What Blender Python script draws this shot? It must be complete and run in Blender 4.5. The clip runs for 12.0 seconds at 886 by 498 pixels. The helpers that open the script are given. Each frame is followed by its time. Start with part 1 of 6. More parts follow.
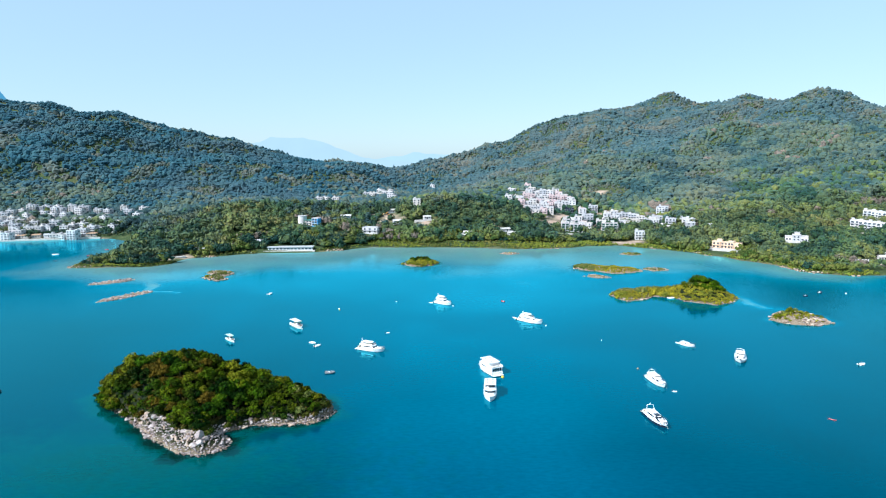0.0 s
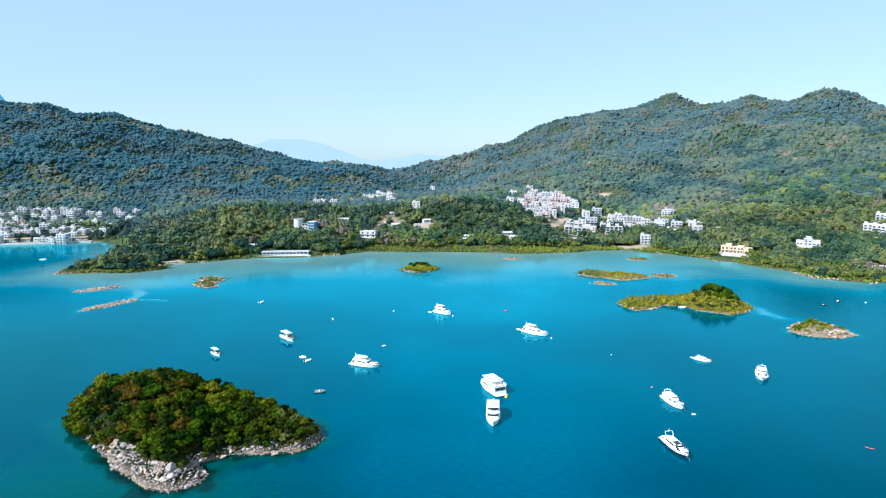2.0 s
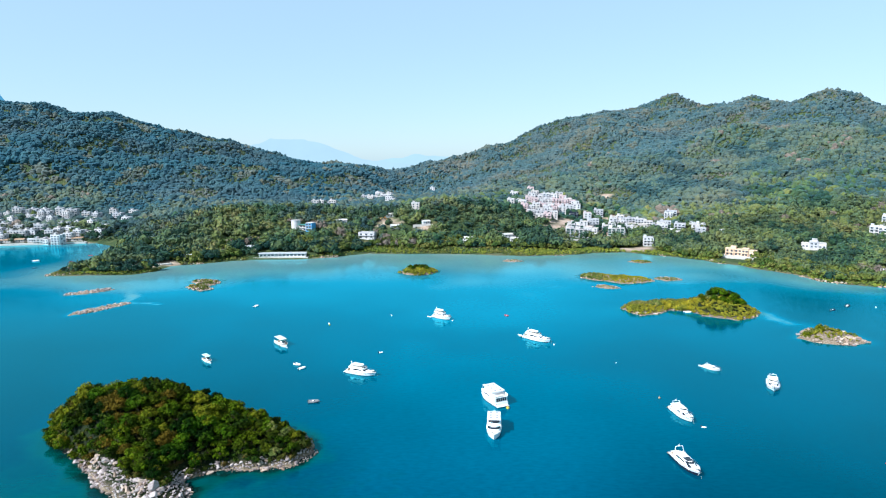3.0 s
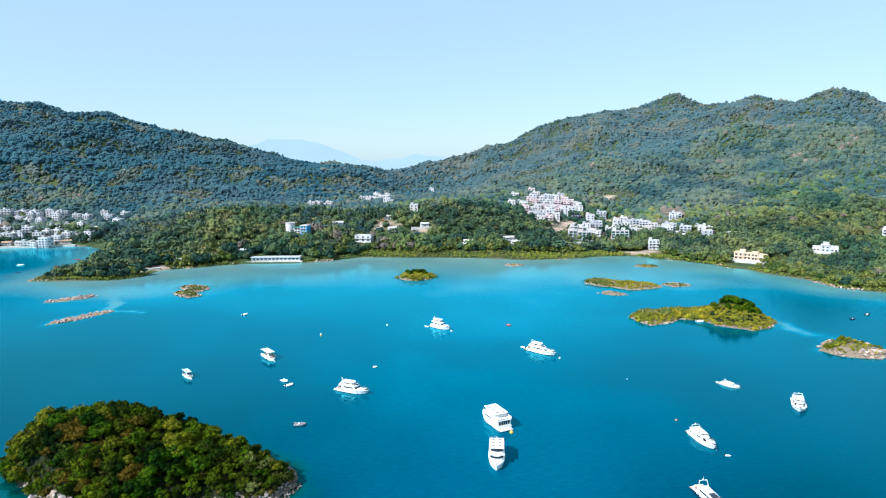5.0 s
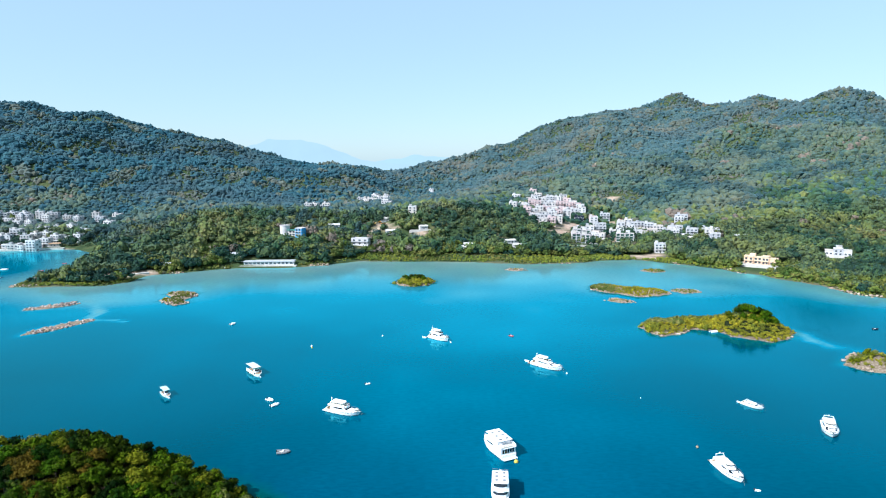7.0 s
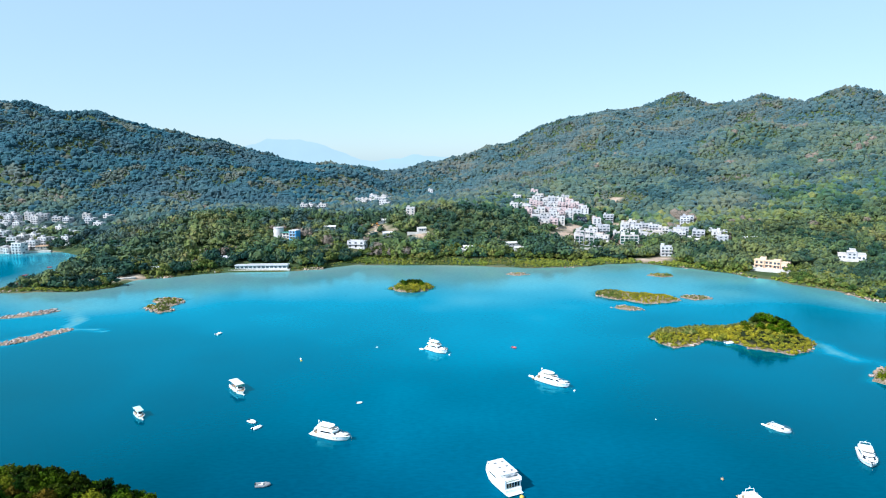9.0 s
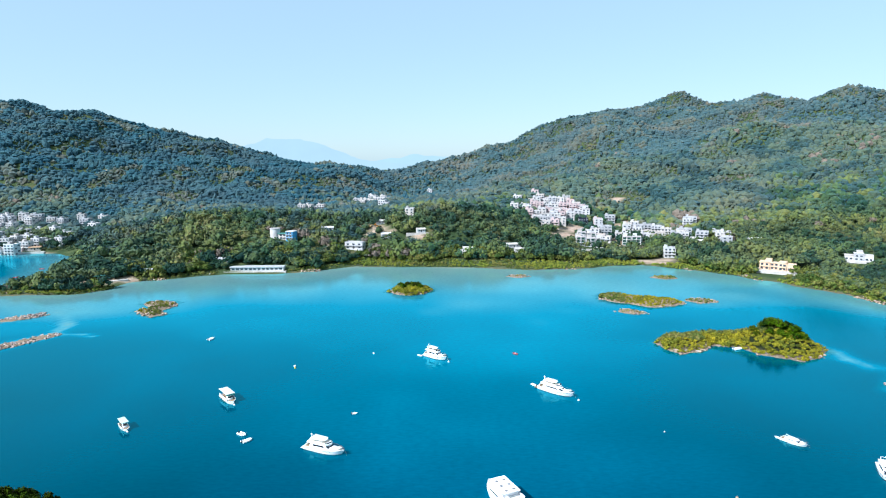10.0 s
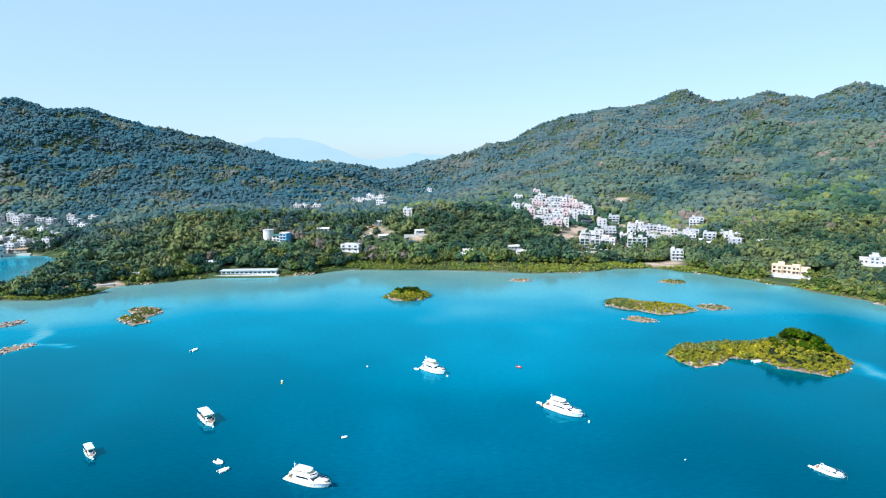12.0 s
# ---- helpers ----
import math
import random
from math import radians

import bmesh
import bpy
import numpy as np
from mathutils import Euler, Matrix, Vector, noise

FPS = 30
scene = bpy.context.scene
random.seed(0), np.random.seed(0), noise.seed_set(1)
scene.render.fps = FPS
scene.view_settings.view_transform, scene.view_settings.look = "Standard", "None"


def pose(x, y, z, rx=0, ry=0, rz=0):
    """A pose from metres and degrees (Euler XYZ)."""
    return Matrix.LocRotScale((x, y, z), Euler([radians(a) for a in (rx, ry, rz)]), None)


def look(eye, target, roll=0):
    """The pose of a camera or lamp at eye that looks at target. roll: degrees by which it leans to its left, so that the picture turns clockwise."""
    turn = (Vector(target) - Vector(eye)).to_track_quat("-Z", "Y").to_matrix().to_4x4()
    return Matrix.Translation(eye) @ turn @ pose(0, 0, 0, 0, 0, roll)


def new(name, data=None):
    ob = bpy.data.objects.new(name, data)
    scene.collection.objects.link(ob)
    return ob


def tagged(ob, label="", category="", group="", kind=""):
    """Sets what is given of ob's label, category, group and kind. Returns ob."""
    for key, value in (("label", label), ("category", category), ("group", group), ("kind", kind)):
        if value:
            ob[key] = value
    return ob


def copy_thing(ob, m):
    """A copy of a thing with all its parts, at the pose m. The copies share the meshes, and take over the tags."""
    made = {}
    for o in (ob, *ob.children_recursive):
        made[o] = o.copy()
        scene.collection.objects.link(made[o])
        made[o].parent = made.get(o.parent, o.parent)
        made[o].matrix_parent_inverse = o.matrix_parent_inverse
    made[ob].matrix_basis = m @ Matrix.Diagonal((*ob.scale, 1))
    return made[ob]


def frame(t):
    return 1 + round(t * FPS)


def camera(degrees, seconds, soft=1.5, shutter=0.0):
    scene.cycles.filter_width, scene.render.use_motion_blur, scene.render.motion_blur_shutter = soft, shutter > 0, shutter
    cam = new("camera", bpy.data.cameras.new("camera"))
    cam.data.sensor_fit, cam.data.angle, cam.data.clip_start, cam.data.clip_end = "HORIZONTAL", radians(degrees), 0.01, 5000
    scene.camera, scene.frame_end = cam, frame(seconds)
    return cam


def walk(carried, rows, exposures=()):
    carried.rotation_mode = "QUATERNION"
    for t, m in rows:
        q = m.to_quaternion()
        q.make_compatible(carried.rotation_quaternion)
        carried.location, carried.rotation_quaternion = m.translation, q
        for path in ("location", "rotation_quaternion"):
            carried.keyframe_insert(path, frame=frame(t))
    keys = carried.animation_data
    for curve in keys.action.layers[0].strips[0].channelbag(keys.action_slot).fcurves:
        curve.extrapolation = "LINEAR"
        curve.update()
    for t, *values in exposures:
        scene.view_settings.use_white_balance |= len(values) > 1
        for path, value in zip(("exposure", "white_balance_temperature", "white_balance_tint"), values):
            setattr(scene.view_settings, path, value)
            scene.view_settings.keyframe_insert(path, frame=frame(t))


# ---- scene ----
cam = camera(72.3, 12.0, soft=1.15)
PATH = [
    (0, (0.068, 3.826, 98.612), (-0.004, 5.803, 98.316), -0.5),
    (0.5, (0.071, 9.015, 98.678), (-0.002, 10.992, 98.383), -0.5),
    (1, (0.074, 14.213, 98.749), (0.001, 16.19, 98.456), -0.5),
    (1.5, (0.077, 19.42, 98.826), (0.003, 21.397, 98.534), -0.5),
    (2, (0.079, 24.636, 98.907), (0.005, 26.614, 98.616), -0.5),
    (2.5, (0.081, 29.861, 98.991), (0.007, 31.839, 98.7), -0.4),
    (3, (0.083, 35.095, 99.076), (0.009, 37.073, 98.786), -0.4),
    (3.5, (0.085, 40.338, 99.163), (0.011, 42.316, 98.874), -0.4),
    (4, (0.086, 45.59, 99.25), (0.012, 47.568, 98.961), -0.4),
    (4.5, (0.087, 50.851, 99.337), (0.014, 52.829, 99.049), -0.4),
    (5, (0.088, 56.122, 99.424), (0.015, 58.099, 99.135), -0.4),
    (5.5, (0.089, 61.401, 99.509), (0.015, 63.378, 99.22), -0.4),
    (6, (0.089, 66.689, 99.592), (0.016, 68.666, 99.304), -0.4),
    (6.5, (0.089, 71.986, 99.674), (0.016, 73.963, 99.386), -0.4),
    (7, (0.089, 77.292, 99.754), (0.016, 79.269, 99.466), -0.4),
    (7.5, (0.089, 82.607, 99.832), (0.016, 84.585, 99.544), -0.4),
    (8, (0.088, 87.931, 99.909), (0.016, 89.909, 99.62), -0.4),
    (8.5, (0.087, 93.264, 99.983), (0.015, 95.242, 99.695), -0.4),
    (9, (0.086, 98.606, 100.056), (0.014, 100.584, 99.767), -0.4),
    (9.5, (0.085, 103.957, 100.128), (0.013, 105.934, 99.839), -0.4),
    (10, (0.083, 109.317, 100.2), (0.012, 111.294, 99.91), -0.4),
    (10.5, (0.081, 114.686, 100.271), (0.01, 116.663, 99.98), -0.4),
    (11, (0.079, 120.064, 100.343), (0.008, 122.041, 100.051), -0.4),
    (11.5, (0.077, 125.451, 100.416), (0.006, 127.428, 100.123), -0.4),
    (12, (0.075, 130.847, 100.491), (0.004, 132.824, 100.197), -0.4),
]
walk(cam, [(t, look(eye, target, roll)) for t, eye, target, roll in PATH], [(0, 0.8, 5700, 9), (12, 0.8, 5700, 9)])

# ---- sky, sun ----
SUN_FROM = Vector((-0.76, -0.58, 0.0)).normalized()
SUN_UP = radians(41)

world = bpy.data.worlds.new("sky")
scene.world = world
world.use_nodes = True
wn, wl = world.node_tree.nodes, world.node_tree.links
sky = wn.new("ShaderNodeTexSky")
sky.sky_type = "NISHITA"
sky.sun_disc = False
sky.sun_elevation = SUN_UP
sky.sun_rotation = math.atan2(SUN_FROM.x, SUN_FROM.y)
sky.altitude = 0
sky.air_density, sky.dust_density, sky.ozone_density = 1.0, 0.5, 2.0
# a hazy winter day: clear-sky light under an even pale veil
wn["Background"].inputs[1].default_value = 0.10
veil = wn.new("ShaderNodeMix")
veil.data_type = "RGBA"
veil.inputs[0].default_value = 0.66
veil.inputs[7].default_value = (3.5, 4.72, 5.15, 1)
wl.new(sky.outputs[0], veil.inputs[6])
wl.new(veil.outputs[2], wn["Background"].inputs[0])

sun_data = bpy.data.lights.new("sun", "SUN")
sun_data.energy, sun_data.angle, sun_data.color = 5.0, radians(0.53), (1.0, 0.965, 0.92)
sun = new("sun", sun_data)
sun_dir = SUN_FROM * math.cos(SUN_UP) + Vector((0, 0, math.sin(SUN_UP)))
sun.matrix_world = look(tuple(sun_dir * 900), (0, 0, 0))

# ---- materials ----
def shader(name, rough=0.6, metal=0.0, spec=0.5):
    m = bpy.data.materials.new(name)
    m.use_nodes = True
    b = m.node_tree.nodes["Principled BSDF"]
    b.inputs["Roughness"].default_value = rough
    b.inputs["Metallic"].default_value = metal
    b.inputs["Specular IOR Level"].default_value = spec
    return m, m.node_tree.nodes, m.node_tree.links, b


def noise_node(n, l, scale, detail=4.0, rough=0.6, where=None):
    t = n.new("ShaderNodeTexNoise")
    t.inputs["Scale"].default_value, t.inputs["Detail"].default_value, t.inputs["Roughness"].default_value = scale, detail, rough
    l.new(where or n.new("ShaderNodeNewGeometry").outputs["Position"], t.inputs["Vector"])
    return t.outputs[0]


def ramp_node(n, l, fac, stops):
    r = n.new("ShaderNodeValToRGB")
    while len(r.color_ramp.elements) < len(stops):
        r.color_ramp.elements.new(0.5)
    for e, (p, c) in zip(r.color_ramp.elements, stops):
        e.position, e.color = p, (*c, 1)
    l.new(fac, r.inputs[0])
    return r.outputs[0]


def blend(n, l, fac, a, b, mode="MIX"):
    x = n.new("ShaderNodeMix")
    x.data_type, x.blend_type = "RGBA", mode
    for k, v in ((0, fac), (6, a), (7, b)):
        if isinstance(v, (int, float)):
            x.inputs[k].default_value = v
        elif isinstance(v, tuple):
            x.inputs[k].default_value = (*v, 1)
        else:
            l.new(v, x.inputs[k])
    return x.outputs[2]


def bump(n, l, b, height, strength, dist):
    k = n.new("ShaderNodeBump")
    k.inputs["Strength"].default_value, k.inputs["Distance"].default_value = strength, dist
    l.new(height, k.inputs["Height"])
    l.new(k.outputs[0], b.inputs["Normal"])


def foliage(name, dark, mid, light, rare, patch=0.03, fine=1.4, gloss=0.62, whole=0.0, even=1.0, sheen=0.0, spec=0.25, depth=(0.45, 1.35)):
    """Leaves: each clump has its own tone, with wide patches of drier growth and fine leaf mottling."""
    m, n, l, b = shader(name, gloss, 0, spec)
    # blue-tinted sheen lays a haze-like veil over the crowns
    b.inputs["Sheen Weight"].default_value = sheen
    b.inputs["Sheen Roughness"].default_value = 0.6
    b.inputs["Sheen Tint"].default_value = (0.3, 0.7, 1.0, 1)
    g = n.new("ShaderNodeNewGeometry")
    own = n.new("ShaderNodeMath")
    own.operation = "MULTIPLY_ADD"
    l.new(n.new("ShaderNodeObjectInfo").outputs["Random"], own.inputs[0])
    own.inputs[1].default_value = whole
    part_of = n.new("ShaderNodeMath")
    part_of.operation = "MULTIPLY_ADD"
    crown = n.new("ShaderNodeAttribute")
    crown.attribute_name = "tone"
    l.new(blend(n, l, 0.3, crown.outputs["Fac"], g.outputs["Random Per Island"]), part_of.inputs[0])
    part_of.inputs[1].default_value = (0.95 - whole) * even
    l.new(part_of.outputs[0], own.inputs[2])
    patchy = ramp_node(n, l, noise_node(n, l, patch * 5, 3, 0.6), [(0.32, (-0.05,) * 3), (0.68, (0.34,) * 3)])
    l.new(patchy, part_of.inputs[2])
    tone = ramp_node(n, l, own.outputs[0], [(0.0, dark), (0.42, mid), (0.8, light), (1.0, rare)])
    wide = ramp_node(n, l, noise_node(n, l, patch, 3), [(0.42, (0, 0, 0)), (0.68, (1, 1, 1))])
    c = blend(n, l, wide, tone, blend(n, l, 0.45, tone, rare))
    # mottling; a wide depth range paints shade between leaves
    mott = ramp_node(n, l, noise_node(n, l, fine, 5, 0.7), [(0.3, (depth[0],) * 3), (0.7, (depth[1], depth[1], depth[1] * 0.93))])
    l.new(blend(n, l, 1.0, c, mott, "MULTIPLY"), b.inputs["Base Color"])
    bump(n, l, b, noise_node(n, l, fine * 1.7, 4, 0.7), 0.9, 0.5)
    return m


def plain(name, colour, rough=0.5, metal=0.0, spec=0.5, wear=0.18, scale=0.8):
    """Paint, gelcoat, timber and the like: one colour with faint soiling at two scales."""
    m, n, l, b = shader(name, rough, metal, spec)
    a = ramp_node(n, l, noise_node(n, l, scale, 5), [(0.3, tuple(v * (1 - wear) for v in colour)), (0.7, colour)])
    s = ramp_node(n, l, noise_node(n, l, scale * 9, 3), [(0.35, (1 - wear * 0.6,) * 3), (0.65, (1, 1, 1))])
    l.new(blend(n, l, 1.0, a, s, "MULTIPLY"), b.inputs["Base Color"])
    return m


def stone(name, a, c, d, scale=0.35):
    m, n, l, b = shader(name, 0.85, 0, 0.3)
    g = n.new("ShaderNodeNewGeometry")
    mixed = n.new("ShaderNodeMath")
    mixed.operation = "ADD"
    l.new(g.outputs["Random Per Island"], mixed.inputs[0])
    l.new(n.new("ShaderNodeObjectInfo").outputs["Random"], mixed.inputs[1])
    wrap = n.new("ShaderNodeMath")
    wrap.operation = "FRACT"
    l.new(mixed.outputs[0], wrap.inputs[0])
    tone = ramp_node(n, l, wrap.outputs[0], [(0, a), (0.55, c), (1, d)])
    spot = ramp_node(n, l, noise_node(n, l, scale * 6, 6, 0.7), [(0.3, (0.6, 0.57, 0.55)), (0.62, (1.1, 1.08, 1.05))])
    c1 = blend(n, l, 1.0, tone, spot, "MULTIPLY")
    # the tide leaves a dark wet band just over the sea
    sep = n.new("ShaderNodeSeparateXYZ")
    l.new(g.outputs["Position"], sep.inputs[0])
    tide = ramp_node(n, l, sep.outputs[2], [(0.0, (0.36, 0.28, 0.2)), (0.45, (1, 1, 1))])
    l.new(blend(n, l, 1.0, c1, tide, "MULTIPLY"), b.inputs["Base Color"])
    bump(n, l, b, noise_node(n, l, scale * 8, 5, 0.7), 0.8, 0.15)
    return m


M_FOREST = foliage("forest_leaves", (0.012, 0.034, 0.016), (0.036, 0.074, 0.028), (0.098, 0.128, 0.036), (0.16, 0.14, 0.05), 0.006, 0.3, even=0.8, sheen=0.14, spec=0.06, depth=(0.5, 1.35))
# hillside leaves: the nearer tones shifted grey-blue to paint haze
M_HILL_HAZED = foliage("hill_leaves", (0.013, 0.034, 0.036), (0.034, 0.066, 0.056), (0.074, 0.102, 0.064), (0.125, 0.112, 0.07), 0.006, 0.5, even=0.8, sheen=0.16, spec=0.06, depth=(0.65, 1.28))
M_OLIVE_HAZED = foliage("hill_olive_leaves", (0.032, 0.057, 0.04), (0.056, 0.083, 0.05), (0.09, 0.109, 0.06), (0.128, 0.115, 0.066), 0.006, 0.5, even=0.8, sheen=0.16, spec=0.06, depth=(0.65, 1.28))
M_DEEP_HAZED = foliage("hill_dark_leaves", (0.007, 0.023, 0.027), (0.017, 0.04, 0.041), (0.033, 0.06, 0.048), (0.066, 0.07, 0.05), 0.006, 0.5, even=0.8, sheen=0.16, spec=0.06, depth=(0.65, 1.28))
M_OLIVE = foliage("olive_leaves", (0.045, 0.08, 0.02), (0.08, 0.114, 0.026), (0.13, 0.148, 0.036), (0.175, 0.15, 0.055), 0.008, 0.35, even=0.9, sheen=0.12, spec=0.06)
M_DEEP = foliage("dark_glossy_leaves", (0.005, 0.02, 0.011), (0.012, 0.036, 0.018), (0.026, 0.058, 0.022), (0.05, 0.07, 0.03), 0.008, 0.35, even=0.9, sheen=0.12, spec=0.06)
# haze over the western ridge, painted as blue leaf colour
M_WEST_HAZED = foliage("dusky_evergreen_leaves", (0.007, 0.032, 0.046), (0.014, 0.053, 0.074), (0.032, 0.08, 0.088), (0.085, 0.086, 0.07), 0.006, 0.3, even=0.75, sheen=0.16, spec=0.06, depth=(0.7, 1.25))
# near-black tones against bright ones put the crowns' inner shade into the colour
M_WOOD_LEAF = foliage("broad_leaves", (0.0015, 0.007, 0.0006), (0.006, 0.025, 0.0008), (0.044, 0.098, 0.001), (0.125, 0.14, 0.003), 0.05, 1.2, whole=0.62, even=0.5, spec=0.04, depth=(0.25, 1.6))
M_EDGE_LEAF = foliage("shore_leaves", (0.010, 0.028, 0.010), (0.042, 0.078, 0.018), (0.115, 0.145, 0.028), (0.17, 0.16, 0.045), 0.03, 0.8, spec=0.06, depth=(0.4, 1.4))
M_MANGROVE = foliage("mangrove_leaves", (0.058, 0.078, 0.014), (0.14, 0.152, 0.018), (0.26, 0.24, 0.018), (0.39, 0.295, 0.012), 0.05, 1.2, even=0.8, spec=0.08)
# russet and golden leaves carry the same painted crown shade
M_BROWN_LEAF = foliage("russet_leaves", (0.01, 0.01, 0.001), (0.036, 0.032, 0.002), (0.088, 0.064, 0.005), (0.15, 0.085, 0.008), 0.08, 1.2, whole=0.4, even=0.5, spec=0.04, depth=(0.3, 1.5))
# olive leaves gilded in colour to stand for sun on the western rim
M_SUNLIT_LEAF = foliage("golden_olive_leaves", (0.022, 0.034, 0.002), (0.075, 0.094, 0.003), (0.155, 0.17, 0.005), (0.21, 0.175, 0.012), 0.08, 1.2, whole=0.4, even=0.5, spec=0.04, depth=(0.3, 1.5))
# high slopes: haze greyed and blued into the leaf colours
M_UPLAND_HAZED = foliage("upland_evergreen_leaves", (0.025, 0.054, 0.062), (0.038, 0.07, 0.074), (0.06, 0.09, 0.08), (0.094, 0.092, 0.076), 0.006, 0.25, even=0.8, sheen=0.2, spec=0.06, depth=(0.7, 1.2))
M_SCRUB_HAZED = foliage("upland_scrub_leaves", (0.05, 0.068, 0.054), (0.072, 0.084, 0.062), (0.095, 0.096, 0.066), (0.125, 0.102, 0.074), 0.006, 0.25, even=0.8, sheen=0.2, spec=0.06, depth=(0.7, 1.2))
M_FRINGE = foliage("fringe_leaves", (0.065, 0.11, 0.028), (0.13, 0.175, 0.032), (0.21, 0.235, 0.036), (0.30, 0.265, 0.03), 0.04, 0.8, even=0.7, spec=0.08)
# undergrowth coloured near black to read as shaded gaps between trees
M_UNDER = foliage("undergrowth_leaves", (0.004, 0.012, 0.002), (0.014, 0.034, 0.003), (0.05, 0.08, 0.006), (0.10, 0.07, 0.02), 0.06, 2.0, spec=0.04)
M_SHRUB = foliage("shrub_leaves", (0.03, 0.06, 0.014), (0.08, 0.12, 0.024), (0.165, 0.18, 0.04), (0.22, 0.19, 0.06), 0.06, 1.2, spec=0.08)
M_BARE = foliage("bare_twigs", (0.10, 0.085, 0.075), (0.14, 0.115, 0.10), (0.18, 0.145, 0.12), (0.2, 0.15, 0.12), 0.1, 2.0, 0.8)
M_ROCK = stone("pale_granite", (0.18, 0.145, 0.14), (0.32, 0.265, 0.255), (0.46, 0.40, 0.385))
M_ROCK_TAN = stone("tan_granite", (0.24, 0.17, 0.125), (0.36, 0.27, 0.21), (0.47, 0.38, 0.31))
M_BARK = plain("bark", (0.13, 0.095, 0.07), 0.9, 0, 0.2, 0.4, 1.5)
M_WHITE = plain("white_gelcoat", (0.78, 0.775, 0.78), 0.22, 0, 0.5, 0.05)
M_CREAM = plain("cream_deck", (0.66, 0.6, 0.5), 0.6, 0, 0.4, 0.12)
M_TEAK = plain("teak_deck", (0.34, 0.23, 0.14), 0.6, 0, 0.4, 0.25, 2.0)
M_NAVY = plain("navy_hull_paint", (0.018, 0.024, 0.04), 0.25, 0, 0.5, 0.1)
M_DARKGLASS = plain("smoked_glass", (0.012, 0.016, 0.022), 0.06, 0, 0.8, 0.1)
M_STEEL = plain("stainless_steel", (0.62, 0.63, 0.65), 0.25, 1.0, 0.5, 0.1)
M_BOOT = plain("dark_antifouling", (0.05, 0.06, 0.07), 0.6, 0, 0.4, 0.2)
M_RUBBER = plain("black_rubber", (0.025, 0.025, 0.028), 0.7, 0, 0.3, 0.2)
M_GREY = plain("grey_plastic", (0.2, 0.2, 0.21), 0.5, 0, 0.4, 0.15)
M_TARP_PALE = plain("pale_green_canvas", (0.5, 0.68, 0.6), 0.8, 0, 0.3, 0.15)
M_TARP = plain("green_canvas", (0.10, 0.30, 0.25), 0.8, 0, 0.3, 0.25)
M_ORANGE = plain("orange_plastic", (0.72, 0.28, 0.03), 0.4, 0, 0.5, 0.15)
M_RED = plain("red_plastic", (0.40, 0.06, 0.06), 0.4, 0, 0.5, 0.15)
M_YELLOW = plain("yellow_plastic", (0.58, 0.38, 0.05), 0.4, 0, 0.5, 0.15)
M_WALL, n, l, b = shader("white_render", 0.8, 0, 0.3)
paint = ramp_node(n, l, n.new("ShaderNodeObjectInfo").outputs["Random"], [(0.0, (0.40, 0.41, 0.44)), (0.25, (0.55, 0.54, 0.55)), (0.55, (0.60, 0.59, 0.60)), (0.8, (0.56, 0.51, 0.47)), (1.0, (0.44, 0.43, 0.43))])
grime = ramp_node(n, l, noise_node(n, l, 0.3, 5), [(0.3, (0.82, 0.81, 0.8)), (0.7, (1, 1, 1))])
runs = ramp_node(n, l, noise_node(n, l, 2.6, 3), [(0.35, (0.9, 0.9, 0.89)), (0.65, (1, 1, 1))])
l.new(blend(n, l, 1.0, blend(n, l, 1.0, paint, grime, "MULTIPLY"), runs, "MULTIPLY"), b.inputs["Base Color"])
M_WALL_GREY = plain("grey_render", (0.45, 0.45, 0.47), 0.8, 0, 0.3, 0.2, 0.3)
M_WALL_PINK = plain("pink_tiled_wall", (0.56, 0.43, 0.42), 0.7, 0, 0.3, 0.15, 0.3)
M_WALL_YEL = plain("cream_yellow_render", (0.68, 0.49, 0.34), 0.8, 0, 0.3, 0.12, 0.3)
M_WALL_BLUE = plain("blue_painted_wall", (0.06, 0.32, 0.62), 0.6, 0, 0.4, 0.15, 0.3)
M_ROOF = plain("roof_screed", (0.48, 0.44, 0.43), 0.9, 0, 0.2, 0.25, 0.25)
M_ROOF_RED = plain("red_roof_tiles", (0.42, 0.17, 0.11), 0.8, 0, 0.3, 0.25, 0.5)
M_PANE = plain("window_glass", (0.05, 0.07, 0.09), 0.08, 0, 0.7, 0.2, 0.4)
M_FRAME = plain("window_frame_paint", (0.6, 0.6, 0.6), 0.5, 0, 0.4, 0.1)
M_CONCRETE = plain("pale_concrete", (0.55, 0.52, 0.48), 0.9, 0, 0.2, 0.25, 0.3)
M_EARTH = plain("bare_earth", (0.42, 0.28, 0.18), 0.95, 0, 0.1, 0.3, 0.2)

# forest floor, earth, sand
M_GROUND, n, l, b = shader("ground_cover", 0.95, 0, 0.15)
g = n.new("ShaderNodeNewGeometry")
base = ramp_node(n, l, noise_node(n, l, 0.035, 7, 0.65), [(0.3, (0.022, 0.042, 0.016)), (0.52, (0.05, 0.075, 0.026)), (0.72, (0.13, 0.11, 0.05))])
fine_c = ramp_node(n, l, noise_node(n, l, 0.6, 5, 0.7), [(0.3, (0.5, 0.5, 0.5)), (0.7, (1.3, 1.3, 1.3))])
base = blend(n, l, 1.0, base, fine_c, "MULTIPLY")
sand = ramp_node(n, l, noise_node(n, l, 0.2, 4), [(0.3, (0.33, 0.22, 0.16)), (0.7, (0.48, 0.37, 0.29))])
at = n.new("ShaderNodeAttribute")
at.attribute_name = "bare"
l.new(blend(n, l, at.outputs["Fac"], base, sand), b.inputs["Base Color"])
bump(n, l, b, noise_node(n, l, 0.5, 5, 0.7), 0.8, 0.8)

